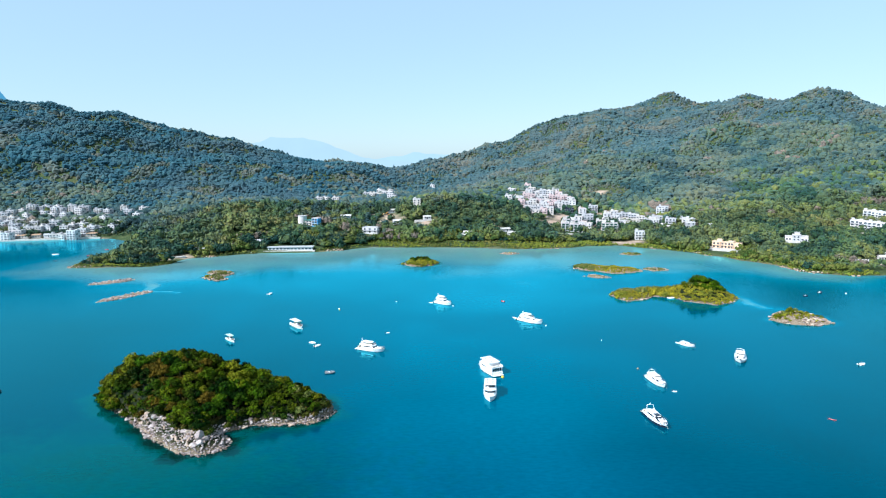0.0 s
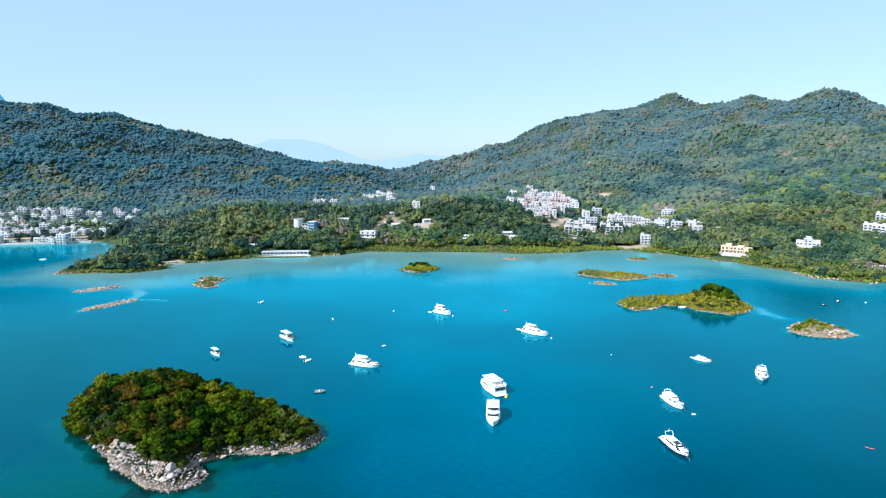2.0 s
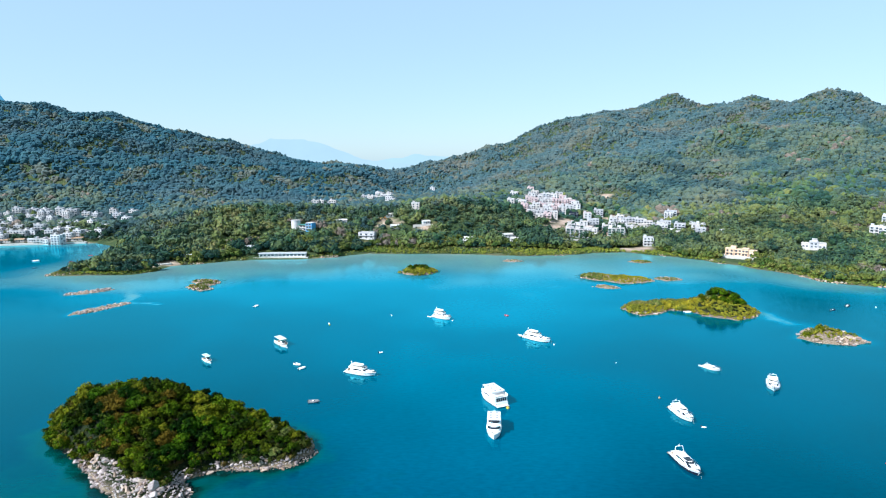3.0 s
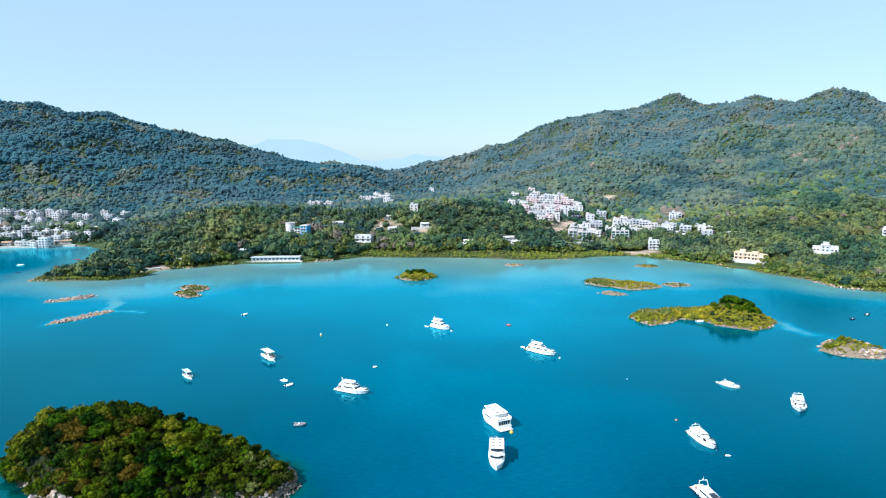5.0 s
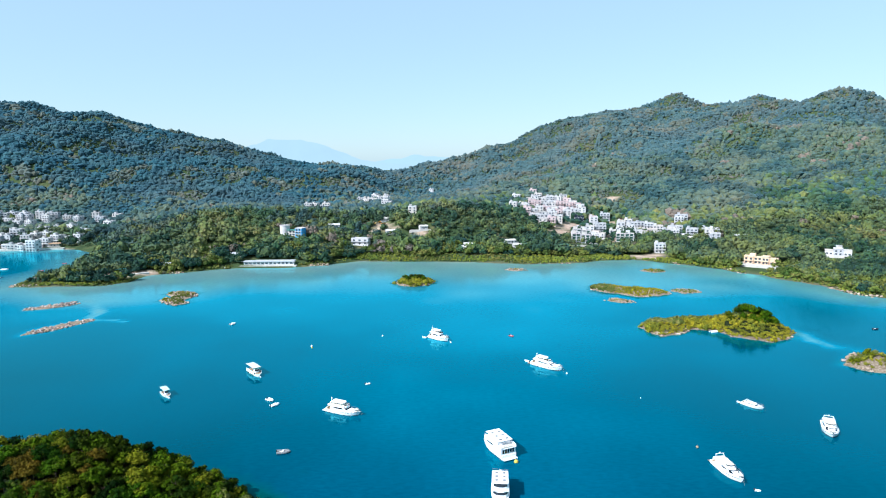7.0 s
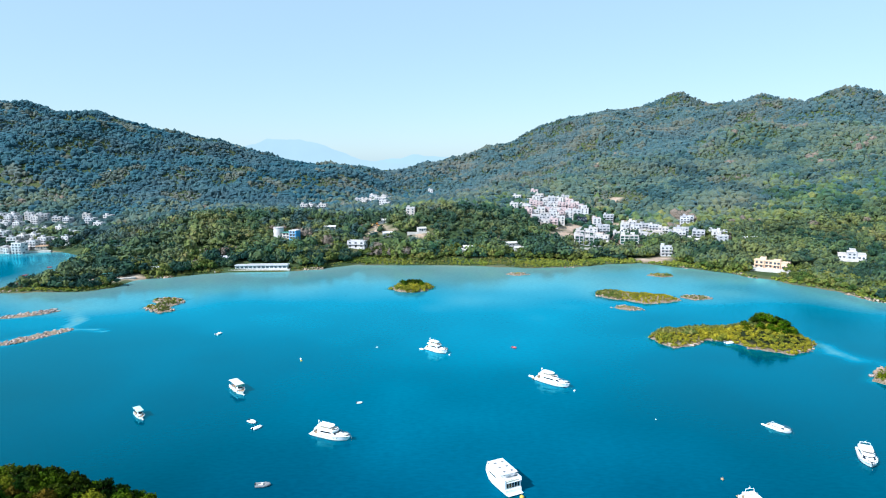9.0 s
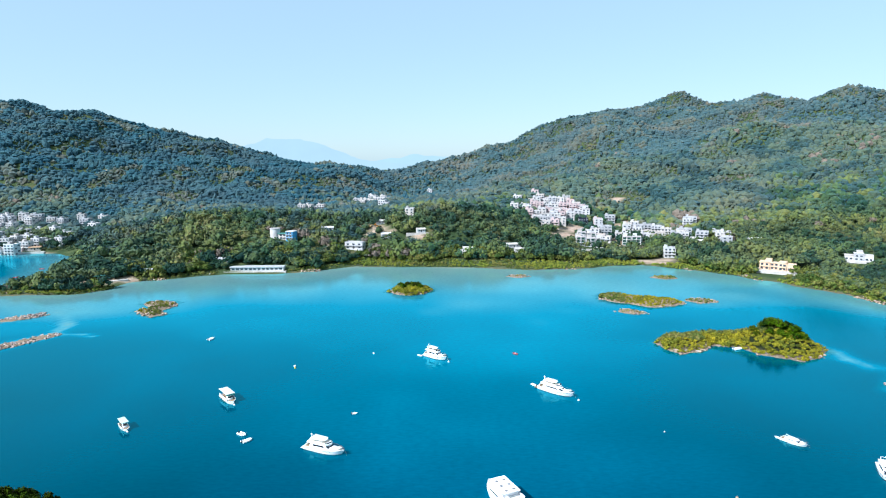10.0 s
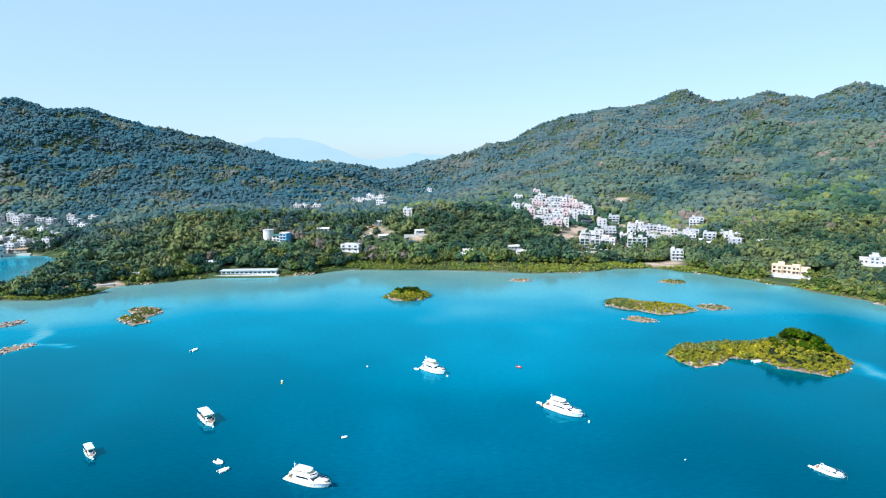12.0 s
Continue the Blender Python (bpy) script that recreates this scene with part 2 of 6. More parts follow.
# islet ground: leaf litter painted near black as shade under trees, dark-mottled gravel and rock at the rim
M_ISLE_GROUND, n, l, b = shader("islet_ground", 0.95, 0, 0.15)
litter_shade = ramp_node(n, l, noise_node(n, l, 0.4, 6, 0.65), [(0.3, (0.006, 0.011, 0.003)), (0.7, (0.018, 0.024, 0.008))])
gravel = ramp_node(n, l, noise_node(n, l, 1.3, 7, 0.72), [(0.32, (0.05, 0.036, 0.022)), (0.50, (0.20, 0.15, 0.10)), (0.68, (0.40, 0.32, 0.25))])
at = n.new("ShaderNodeAttribute")
at.attribute_name = "bare"
l.new(blend(n, l, at.outputs["Fac"], litter_shade, gravel), b.inputs["Base Color"])
bump(n, l, b, noise_node(n, l, 2.0, 5, 0.7), 0.9, 0.3)

# sea: colour deepens with depth and darkens at both sides, sand bars and weed show through; a blue-green gloss by
# Fresnel
M_SEA, n, l, b = shader("sea_water", 1.0, 0, 0.0)
at = n.new("ShaderNodeAttribute")
at.attribute_name = "depth"
deep = ramp_node(n, l, at.outputs["Fac"], [(0.0, (0.34, 0.33, 0.26)), (0.05, (0.17, 0.275, 0.26)), (0.14, (0.13, 0.250, 0.25)), (0.27, (0.09, 0.245, 0.280)),
                                          (0.46, (0.004, 0.136, 0.220)), (0.64, (0.0, 0.074, 0.130)), (0.82, (0.0, 0.044, 0.080)), (1.0, (0.0, 0.024, 0.041))])
soft_c = ramp_node(n, l, noise_node(n, l, 0.012, 4, 0.55), [(0.35, (0.88, 0.9, 0.92)), (0.65, (1.08, 1.06, 1.05))])
weed = n.new("ShaderNodeAttribute")
weed.attribute_name = "weed"
mixed = n.new("ShaderNodeMath")
mixed.operation = "MULTIPLY_ADD"
l.new(noise_node(n, l, 0.16, 6, 0.62), mixed.inputs[0])
mixed.inputs[1].default_value = 0.8
fringe = n.new("ShaderNodeMath")
fringe.operation = "SUBTRACT"
l.new(weed.outputs["Fac"], fringe.inputs[0])
fringe.inputs[1].default_value = 0.4
l.new(fringe.outputs[0], mixed.inputs[2])
reef_c = ramp_node(n, l, mixed.outputs[0], [(0.45, (0.002, 0.058, 0.060)), (0.80, (0.002, 0.044, 0.040)), (1.02, (0.002, 0.016, 0.014))])
deep = blend(n, l, ramp_node(n, l, mixed.outputs[0], [(0.08, (0, 0, 0)), (0.6, (0.85,) * 3), (0.8, (1, 1, 1))]), deep, reef_c)
sc = n.new("ShaderNodeMapping")
sc.inputs["Scale"].default_value = (1.0, 2.6, 1.0)
l.new(n.new("ShaderNodeNewGeometry").outputs["Position"], sc.inputs[0])
# light and dark of the ripples, painted into the base colour
painted_ripple = ramp_node(n, l, noise_node(n, l, 0.32, 5, 0.65, sc.outputs[0]), [(0.36, (0.86, 0.88, 0.9)), (0.64, (1.14, 1.11, 1.09))])
l.new(blend(n, l, 1.0, blend(n, l, 1.0, deep, soft_c, "MULTIPLY"), painted_ripple, "MULTIPLY"), b.inputs["Base Color"])
ripple = n.new("ShaderNodeBump")
ripple.inputs["Strength"].default_value, ripple.inputs["Distance"].default_value = 0.15, 0.22
wind = n.new("ShaderNodeMapping")
wind.inputs["Scale"].default_value = (0.4, 2.2, 1.0)
wind.inputs["Rotation"].default_value = (0, 0, radians(9))
l.new(n.new("ShaderNodeNewGeometry").outputs["Position"], wind.inputs[0])
l.new(noise_node(n, l, 0.6, 6, 0.55, wind.outputs[0]), ripple.inputs["Height"])
gloss_n = n.new("ShaderNodeBsdfGlossy")
gloss_n.inputs["Color"].default_value = (0.15, 0.79, 0.90, 1)
gloss_n.inputs["Roughness"].default_value = 0.03
l.new(ripple.outputs[0], gloss_n.inputs["Normal"])
facing = n.new("ShaderNodeLayerWeight")
facing.inputs["Blend"].default_value = 0.5
fres = n.new("ShaderNodeMapRange")
for k, value in ((1, 0.49), (2, 0.92), (3, 0.01), (4, 0.54)):
    fres.inputs[k].default_value = value
l.new(facing.outputs["Facing"], fres.inputs[0])
over = n.new("ShaderNodeMixShader")
l.new(fres.outputs[0], over.inputs[0])
l.new(b.outputs[0], over.inputs[1])
l.new(gloss_n.outputs[0], over.inputs[2])
l.new(over.outputs[0], n["Material Output"].inputs[0])

# ---- lie of the land: shoreline, ridges, heights ----
SHORE = [(-1900, 700), (-760, 712), (-640, 728), (-585, 740), (-522, 754), (-457, 768), (-425, 745), (-395, 690),
         (-372, 630), (-376, 580), (-368, 552), (-301, 556), (-286, 572), (-280, 600), (-252, 621), (-216, 640),
         (-168, 645), (-131, 653), (-106, 678), (-63, 677), (-11, 677), (29, 667), (69, 660), (114, 665), (144, 682),
         (175, 685), (191, 670), (227, 639), (255, 605), (272, 570), (290, 525), (315, 508), (350, 506), (440, 470),
         (700, 420), (1900, 300), (1900, 5000), (-1900, 5000)]
RIDGE_WEST = [(-1800, 1600, 215), (-1450, 1600, 222), (-1224, 1600, 250), (-1071, 1600, 232), (-922, 1610, 209), (-757, 1700, 159), (-640, 1690, 145), (-539, 1660, 123), (-413, 1580, 70), (-275, 1460, 79), (-136, 1440, 9)]
RIDGE_EAST = [(-110, 1560, 54), (-75, 1750, 87), (-20, 1900, 101), (45, 2000, 115), (115, 2060, 116), (246, 2100, 220), (391, 2150, 204), (444, 2120, 238), (534, 2160, 250), (607, 2158, 263), (655, 2156, 300), (705, 2154, 316), (745, 2150, 279), (783, 2140, 264), (826, 1900, 272), (790, 1650, 227), (745, 1360, 221), (790, 1400, 233), (850, 1400, 196), (930, 1400, 174), (1040, 1350, 152), (1300, 1200, 130), (1800, 1100, 120)]
SPURS = [(-861, 1223, 118), (-726, 1150, 88), (-600, 1345, 88), (-533, 900, 16), (-618, 930, 22), (-511, 905, 18),
         (-400, 1000, 32), (-247, 1076, 22), (-160, 1171, 28), (-275, 1400, 72), (-420, 1250, 62), (20, 1250, 42),
         (100, 1000, 46), (183, 907, 18), (268, 854, 17), (237, 974, 42), (242, 1194, 106), (532, 1008, 76),
         (532, 1679, 190), (360, 680, 7), (300, 769, 11), (480, 700, 18), (600, 560, 12), (900, 700, 70),
         (1000, 1000, 130), (90, 1500, 95), (300, 1600, 150), (-800, 860, 30), (-1300, 1000, 80)]
KNOLLS = [(10, 850, 42), (-58, 785, 35), (4, 765, 30), (-20, 720, 10), (-130, 760, 16), (-175, 720, 20), (-230, 750, 30),
          (-314, 650, 10), (-330, 750, 26), (-300, 850, 34), (140, 790, 6), (110, 740, 4), (200, 745, 4), (60, 790, 24),
          (100, 850, 24), (-345, 590, 4), (-240, 665, 9), (-130, 690, 7), (90, 700, 3), (-420, 800, 14), (-90, 900, 32)]
FAR_LAND = [(735, 1990, 238), (770, 2060, 250), (385, 2040, 214), (-240, 1600, 76), (-520, 2100, 30), (-200, 1950, 25), (-250, 2350, 20), (-800, 2150, 70), (-1300, 2150, 120), (60, 2500, 40),
            (960, 1700, 170), (620, 1500, 160), (660, 1360, 172), (0, 2900, 40), (-900, 2900, 60), (900, 2900, 120), (-1800, 2900, 60), (1800, 2900, 90), (1800, 2000, 150)]


def shore_distance(x, y, line, closed=True):
    """Distance to a polygon's outline, positive inside."""
    pts = np.array(line, float)
    nxt = np.roll(pts, -1, 0)
    best, inside = np.full(x.shape, 1e9), np.zeros(x.shape, bool)
    for (ax, ay), (bx, by) in zip(pts, nxt):
        dx, dy = bx - ax, by - ay
        u = np.clip(((x - ax) * dx + (y - ay) * dy) / (dx * dx + dy * dy), 0, 1)
        best = np.minimum(best, np.hypot(x - ax - u * dx, y - ay - u * dy))
        if ay != by:
            inside ^= ((ay > y) != (by > y)) & (x < (bx - ax) * (y - ay) / (by - ay) + ax)
    return np.where(inside, best, -best)


def lattice(ix, iy, seed):
    v = np.sin(ix * 127.1 + iy * 311.7 + seed * 74.7) * 43758.5453
    return v - np.floor(v)


def value_noise(x, y, size, seed=0):
    """Smooth noise from -1 to 1 with cells of the given size."""
    x, y = np.asarray(x, float) / size, np.asarray(y, float) / size
    ix, iy = np.floor(x), np.floor(y)
    fx, fy = x - ix, y - iy
    fx, fy = fx * fx * (3 - 2 * fx), fy * fy * (3 - 2 * fy)
    a, b = lattice(ix, iy, seed), lattice(ix + 1, iy, seed)
    c, d = lattice(ix, iy + 1, seed), lattice(ix + 1, iy + 1, seed)
    return 2 * ((a + (b - a) * fx) * (1 - fy) + (c + (d - c) * fx) * fy) - 1


_marks = np.array(RIDGE_WEST + RIDGE_EAST + SPURS + KNOLLS + FAR_LAND, float)
_zero = []
for (ax, ay), (bx, by) in zip(SHORE[:-3], SHORE[1:-2]):
    n = max(1, int(math.hypot(bx - ax, by - ay) / 60))
    _zero += [(ax + (bx - ax) * k / n, ay + (by - ay) * k / n, 0.5) for k in range(n)]
_marks = np.vstack([_marks, np.array(_zero)])
_dist = np.hypot(_marks[:, None, 0] - _marks[None, :, 0], _marks[:, None, 1] - _marks[None, :, 1])
_weights = np.linalg.solve(np.sqrt(_dist**2 + 900) + np.eye(len(_marks)) * -6.0, _marks[:, 2])


def shore_d(x, y):
    """Distance inland from the ragged waterline."""
    return shore_distance(x, y, SHORE) + 4 * value_noise(x, y, 35, 3) + 2.2 * value_noise(x, y, 14, 4)


def crest_distance(x, y):
    """Distance in plan from the two main ridges."""
    best = np.full(x.shape, 1e9)
    for crest in (RIDGE_WEST, RIDGE_EAST):
        for (ax, ay, _), (bx, by, _) in zip(crest, crest[1:]):
            dx, dy = bx - ax, by - ay
            u = np.clip(((x - ax) * dx + (y - ay) * dy) / (dx * dx + dy * dy), 0, 1)
            best = np.minimum(best, np.hypot(x - ax - u * dx, y - ay - u * dy))
    return best


def land_height(x, y):
    """Height of the bare mainland over the sea, negative under water."""
    x, y = np.asarray(x, float), np.asarray(y, float)
    h = np.zeros(x.shape)
    for (mx, my, _), w in zip(_marks, _weights):
        h += w * np.sqrt((x - mx) ** 2 + (y - my) ** 2 + 900)
    d = shore_d(x, y)
    gully = 1 - np.abs(value_noise(x + 40 * value_noise(x, y, 160, 5), y, 130, 6)) * 2
    h = h + (13 * gully + 5 * value_noise(x, y, 60, 7)) * np.clip((h - 15) / 90, 0, 1)
    # spurs and hollows that run down to the bay, fading out at the crests and on the village slopes
    spur = 22 * value_noise(x + 60 * value_noise(x, y, 220, 8), y * 0.4, 170, 9) + 8 * value_noise(x + 30 * value_noise(x, y, 110, 10), y * 0.5, 75, 14)
    h = h + spur * np.clip((h - 20) / 60, 0, 1) * np.clip((y - 1010) / 160, 0, 1) * np.clip((crest_distance(x, y) - 40) / 170, 0, 1)
    rim = 0.25 + np.clip(d, 0, 8) * 0.16
    up = np.maximum(h, rim)
    up = np.minimum(up, 0.3 + np.clip(d, 0, None) * 0.75)
    return np.where(d > 0, up, -0.15 + d * 0.12)

# ---- islets: outline, crown height, tree height ----
ISLES = {
    "wooded": dict(line=[(-154, 242), (-142, 230), (-131, 223), (-121, 213.5), (-111, 204.5), (-102.5, 198.5), (-96, 194.5), (-89, 193), (-83.5, 198), (-84, 204), (-90, 210),
                         (-80, 217), (-69, 217.5), (-57, 220), (-52, 229), (-56, 238), (-70, 247), (-88, 256), (-112, 263),
                         (-137, 260), (-150, 251)], top=5.0, hump=(-119, 238, 28, 18, 11.2), half=7.0),
    "round": dict(line=[(-60, 566), (-50, 556), (-40, 552), (-30, 558), (-25, 570), (-30, 584), (-42, 588), (-54, 580)], top=3.5),
    "twin": dict(line=[(97, 543), (106, 532), (115, 527), (127, 516), (141, 520), (154, 528), (150, 540), (132, 548), (112, 560), (101, 556)], top=2.2),
    "twin_tail": dict(line=[(157, 538), (164, 528), (179, 532), (176, 541), (164, 545)], top=1.2),
    "twin_foot": dict(line=[(100, 505), (109, 498), (119, 499), (116, 508), (106, 511)], top=1.2),
    "long": dict(line=[(104, 436), (107, 424), (113, 416), (124, 421), (133, 430), (145, 428), (152, 415), (168, 405),
                       (180, 411), (191, 424), (186, 444), (166, 456), (140, 455), (118, 450)], top=2.4, hump=(166, 432, 17, 12, 6.5)),
    "east": dict(line=[(183, 368), (193, 358), (205, 355), (216, 359), (219, 371), (210, 385), (198, 384)], top=3.2),
    "west": dict(line=[(-224, 503), (-214, 494), (-205, 488), (-199, 494), (-206, 506), (-203, 518), (-205, 527), (-216, 533),
                       (-227, 530), (-229, 524), (-218, 514)], top=2.0),
    "reef": dict(line=[(-302, 472), (-290, 476), (-277, 492), (-282, 498), (-295, 486), (-304, 478)], top=0.9),
    "reef_long": dict(line=[(-260, 413), (-251, 419), (-244, 432), (-238, 446), (-243, 450), (-252, 438), (-260, 424)], top=0.9),
    "skerry": dict(line=[(37, 628), (45, 622), (56, 625), (54, 634), (42, 635)], top=1.0),
    "bar": dict(line=[(157, 622), (168, 614), (181, 618), (178, 628), (163, 630)], top=0.9),
}


def isle_height(x, y, isle):
    d = shore_distance(x, y, isle["line"]) + 1.1 * value_noise(x, y, 9, 11) + 0.8 * value_noise(x, y, 4, 12)
    half = isle.get("half", 14.0)
    if "hump" in isle:
        hx, hy, rx, ry, rise = isle["hump"]
        bump_up = rise * np.exp(-(((x - hx) / rx) ** 2) - ((y - hy) / ry) ** 2) * np.clip(d / 8, 0, 1)
    else:
        bump_up = 0
    up = bump_up + 0.2 + isle["top"] * (1 - np.exp(-np.clip(d, 0, None) / half * 1.6)) + 0.25 * value_noise(x, y, 5, 13)
    return np.where(d > 0, np.maximum(up, 0.15), d * 0.22 - 0.05)

# ---- mesh helpers ----
def mesh_from(name, verts, faces, material, smooth=False):
    """A mesh from arrays; faces all have the same number of corners."""
    me = bpy.data.meshes.new(name)
    verts, faces = np.asarray(verts, np.float32), np.asarray(faces, np.int32)
    k = faces.shape[1]
    me.vertices.add(len(verts))
    me.vertices.foreach_set("co", verts.ravel())
    me.loops.add(faces.size)
    me.loops.foreach_set("vertex_index", faces.ravel())
    me.polygons.add(len(faces))
    me.polygons.foreach_set("loop_start", np.arange(0, faces.size, k, dtype=np.int32))
    me.polygons.foreach_set("use_smooth", np.full(len(faces), smooth))
    me.update(calc_edges=True)
    me.materials.append(material)
    return me


def sheet(xs, ys, height):
    gx, gy = np.meshgrid(xs, ys)
    z = height(gx, gy)
    v = np.stack([gx.ravel(), gy.ravel(), z.ravel()], 1)
    i = np.arange(len(xs) * len(ys)).reshape(len(ys), len(xs))
    f = np.stack([i[:-1, :-1], i[:-1, 1:], i[1:, 1:], i[1:, :-1]], -1).reshape(-1, 4)
    return v, f


def give(me, name, values):
    a = me.attributes.new(name, "FLOAT", "POINT")
    a.data.foreach_set("value", np.asarray(values, np.float32).ravel())


def steps(*bands):
    out = []
    for a, b, d in bands:
        out += list(np.arange(a, b, d))
    return np.array(out + [bands[-1][1]], float)


# ---- sea ----
sea_x = steps((-4900, -1000, 650), (-1000, -420, 20), (-420, -180, 4), (-180, -20, 2), (-20, 420, 4), (420, 1000, 20), (1000, 4900, 650))
sea_y = steps((-4900, -100, 600), (-100, 120, 20), (120, 300, 2), (300, 720, 4), (720, 1000, 40), (1000, 4950, 650))


def sea_depth_tone(x, y):
    """0 at the shore to 1 in open water, raised at both sides to darken them."""
    d = np.clip(-shore_distance(x, y, SHORE), 0, 900)
    shelf = 55 + 205 * np.exp(-(((x - 30) / 210) ** 2)) + 45 * np.clip((-x - 60) / 200, 0, 1)
    v = 0.08 + 0.13 * np.clip((x - 170) / 60, 0, 1) + 0.57 * (1 - np.exp(-((d / shelf) ** 1.25))) + 0.18 * (1 - np.exp(-d / 330))
    v = v + 0.13 * np.clip((-x - 330) / 60, 0, 1)
    # sides: partly deeper water, partly lens vignette painted in as depth
    v = v + 0.20 * np.clip((-x - 150) / 90, 0, 1) * np.clip((500 - y) / 60, 0, 1)
    v = v + 0.17 * np.clip((-x - 30) / 60, 0, 1) * np.clip((460 - y) / 120, 0, 1)
    v = v + 0.24 * np.clip((x - 35) / 80, 0, 1) * np.clip((540 - y) / 140, 0, 1) + 0.07 * value_noise(x, y, 70, 21) + 0.04 * value_noise(x, y, 25, 22)
    for key, isle in ISLES.items():
        if key in ("wooded", "round"):
            continue
        e = np.clip(-shore_distance(x, y, isle["line"]), 0, 200)
        v = np.minimum(v, (0.34 if key in ("reef", "reef_long", "west") else 0.42) + v * (1 - np.exp(-e / (9 + 3 * value_noise(x, y, 12, 23)))))
    for ax, ay, bx, by, w in SANDBARS:
        u = np.clip(((x - ax) * (bx - ax) + (y - ay) * (by - ay)) / ((bx - ax) ** 2 + (by - ay) ** 2), 0, 1)
        e = np.hypot(x - ax - u * (bx - ax), y - ay - u * (by - ay))
        v = np.minimum(v, v * (1 - (0.6 if ax < 0 else 0.4) * np.exp(-((e + 2 * value_noise(x, y, 8, 24)) / w) ** 2)))
    return np.clip(v, 0, 1)


def sea_weed(x, y):
    """Dark weedy rock on the sea bed close round the islets; two wide terms also darken the water south of the wooded
    one.
    """
    e = np.clip(-shore_distance(x, y, ISLES["wooded"]["line"]), 0, 300)
    v = 1.0 * np.exp(-((e / (5.0 + 3 * value_noise(x, y, 7, 25))) ** 2)) + 0.5 * np.exp(-(((x + 112) / 60) ** 2) - ((y - 190) / 26) ** 2) + 0.3 * np.exp(-(((x + 110) / 90) ** 2) - ((y - 165) / 40) ** 2)
    for key in ("round", "long", "east", "west", "twin"):
        e = np.clip(-shore_distance(x, y, ISLES[key]["line"]), 0, 300)
        v = np.maximum(v, 0.6 * np.exp(-((e - 1) / 3.0) ** 2) * (0.6 + 0.4 * value_noise(x, y, 9, 26)))
    return np.clip(v, 0, 1)


SANDBARS = [(-258, 422, -242, 448, 4), (-242, 448, -247, 468, 3.2), (-247, 468, -262, 488, 2.6), (-262, 488, -282, 506, 2.2), (-240, 449, -216, 445, 2.2),
            (184, 432, 193, 421, 6), (193, 421, 192, 409, 6), (192, 409, 196, 399, 6), (196, 399, 206, 391, 7)]
v, f = sheet(sea_x, sea_y, lambda x, y: 0 * x)
me = mesh_from("water", v, f, M_SEA, True)
give(me, "depth", sea_depth_tone(v[:, 0], v[:, 1]))
give(me, "weed", sea_weed(v[:, 0], v[:, 1]))
water = tagged(new("water", me), "turquoise to deep blue sheltered sea with fine ripples", "sea", kind="structure")

# ---- mainland ----
# worn earth, tracks and building plots: (x, y, radius)
EARTH = [(372, 546, 11), (386, 560, 10), (108, 790, 8), (112, 805, 8), (104, 778, 6), (120, 818, 8), (139, 855, 14), (128, 838, 11), (145, 845, 11), (208, 895, 9), (-94, 775, 6), (-105, 770, 5), (-84, 765, 6), (-50, 742, 5), (-38, 745, 4), (195, 702, 9), (190, 690, 8),
         (217, 980, 8), (120, 930, 32), (-308, 588, 8), (-295, 594, 7), (-286, 604, 7), (185, 810, 25), (225, 835, 22), (262, 795, 14), (-560, 800, 30), (-620, 830, 34), (-735, 1150, 7),
         (-640, 1180, 7), (242, 1192, 10), (292, 632, 9), (112, 833, 9), (117, 808, 9), (194, 882, 9), (205, 890, 8), (-112, 798, 6), (-100, 786, 6), (-118, 804, 5), (-50, 750, 5), (32, 738, 7), (172, 700, 6), (180, 694, 7), (186, 690, 6), (225, 905, 9)]

land_x = steps((-1900, -1200, 50), (-1200, 1000, 8), (1000, 1900, 50))
land_y = steps((300, 480, 30), (480, 1000, 6), (1000, 1700, 10), (1700, 2300, 20), (2300, 3600, 100))
v, f = sheet(land_x, land_y, land_height)
me = mesh_from("ground", v, f, M_GROUND, True)
bare = np.where(v[:, 0] < -280, 1, 0.25) * np.clip(1.2 - v[:, 2], 0, 1) * np.clip(2 * value_noise(v[:, 0], v[:, 1], 25, 31), 0, 1)
for ex, ey, er in EARTH:
    bare = np.maximum(bare, np.clip(1.5 - np.hypot(v[:, 0] - ex, v[:, 1] - ey) / er + 0.4 * value_noise(v[:, 0], v[:, 1], 6, 32), 0, 1))
give(me, "bare", bare)
ground = tagged(new("ground", me), "hilly coast with dark forest floor and sandy shore", "ground", kind="structure")

# ---- islets ----
ISLE_LABEL = {
    "wooded": "steep islet with pale granite rubble shore",
    "long": "low islet with granite shore under yellow mangroves",
}
isles = {}
for key, isle in ISLES.items():
    pts = np.array(isle["line"])
    (x0, y0), (x1, y1) = pts.min(0) - 8, pts.max(0) + 8
    step = 1.2 if key == "wooded" else 1.6
    v, f = sheet(np.arange(x0, x1, step), np.arange(y0, y1, step), lambda x, y: isle_height(x, y, isle))
    f = f[(v[f, 2].max(1) > -1.6)]
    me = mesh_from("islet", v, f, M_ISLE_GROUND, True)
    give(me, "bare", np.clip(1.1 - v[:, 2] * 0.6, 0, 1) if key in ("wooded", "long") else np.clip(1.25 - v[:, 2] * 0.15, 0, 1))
    isles[key] = tagged(new("islet", me), ISLE_LABEL.get(key, "small low rocky islet with sparse shrubs"), "islet", kind="structure")

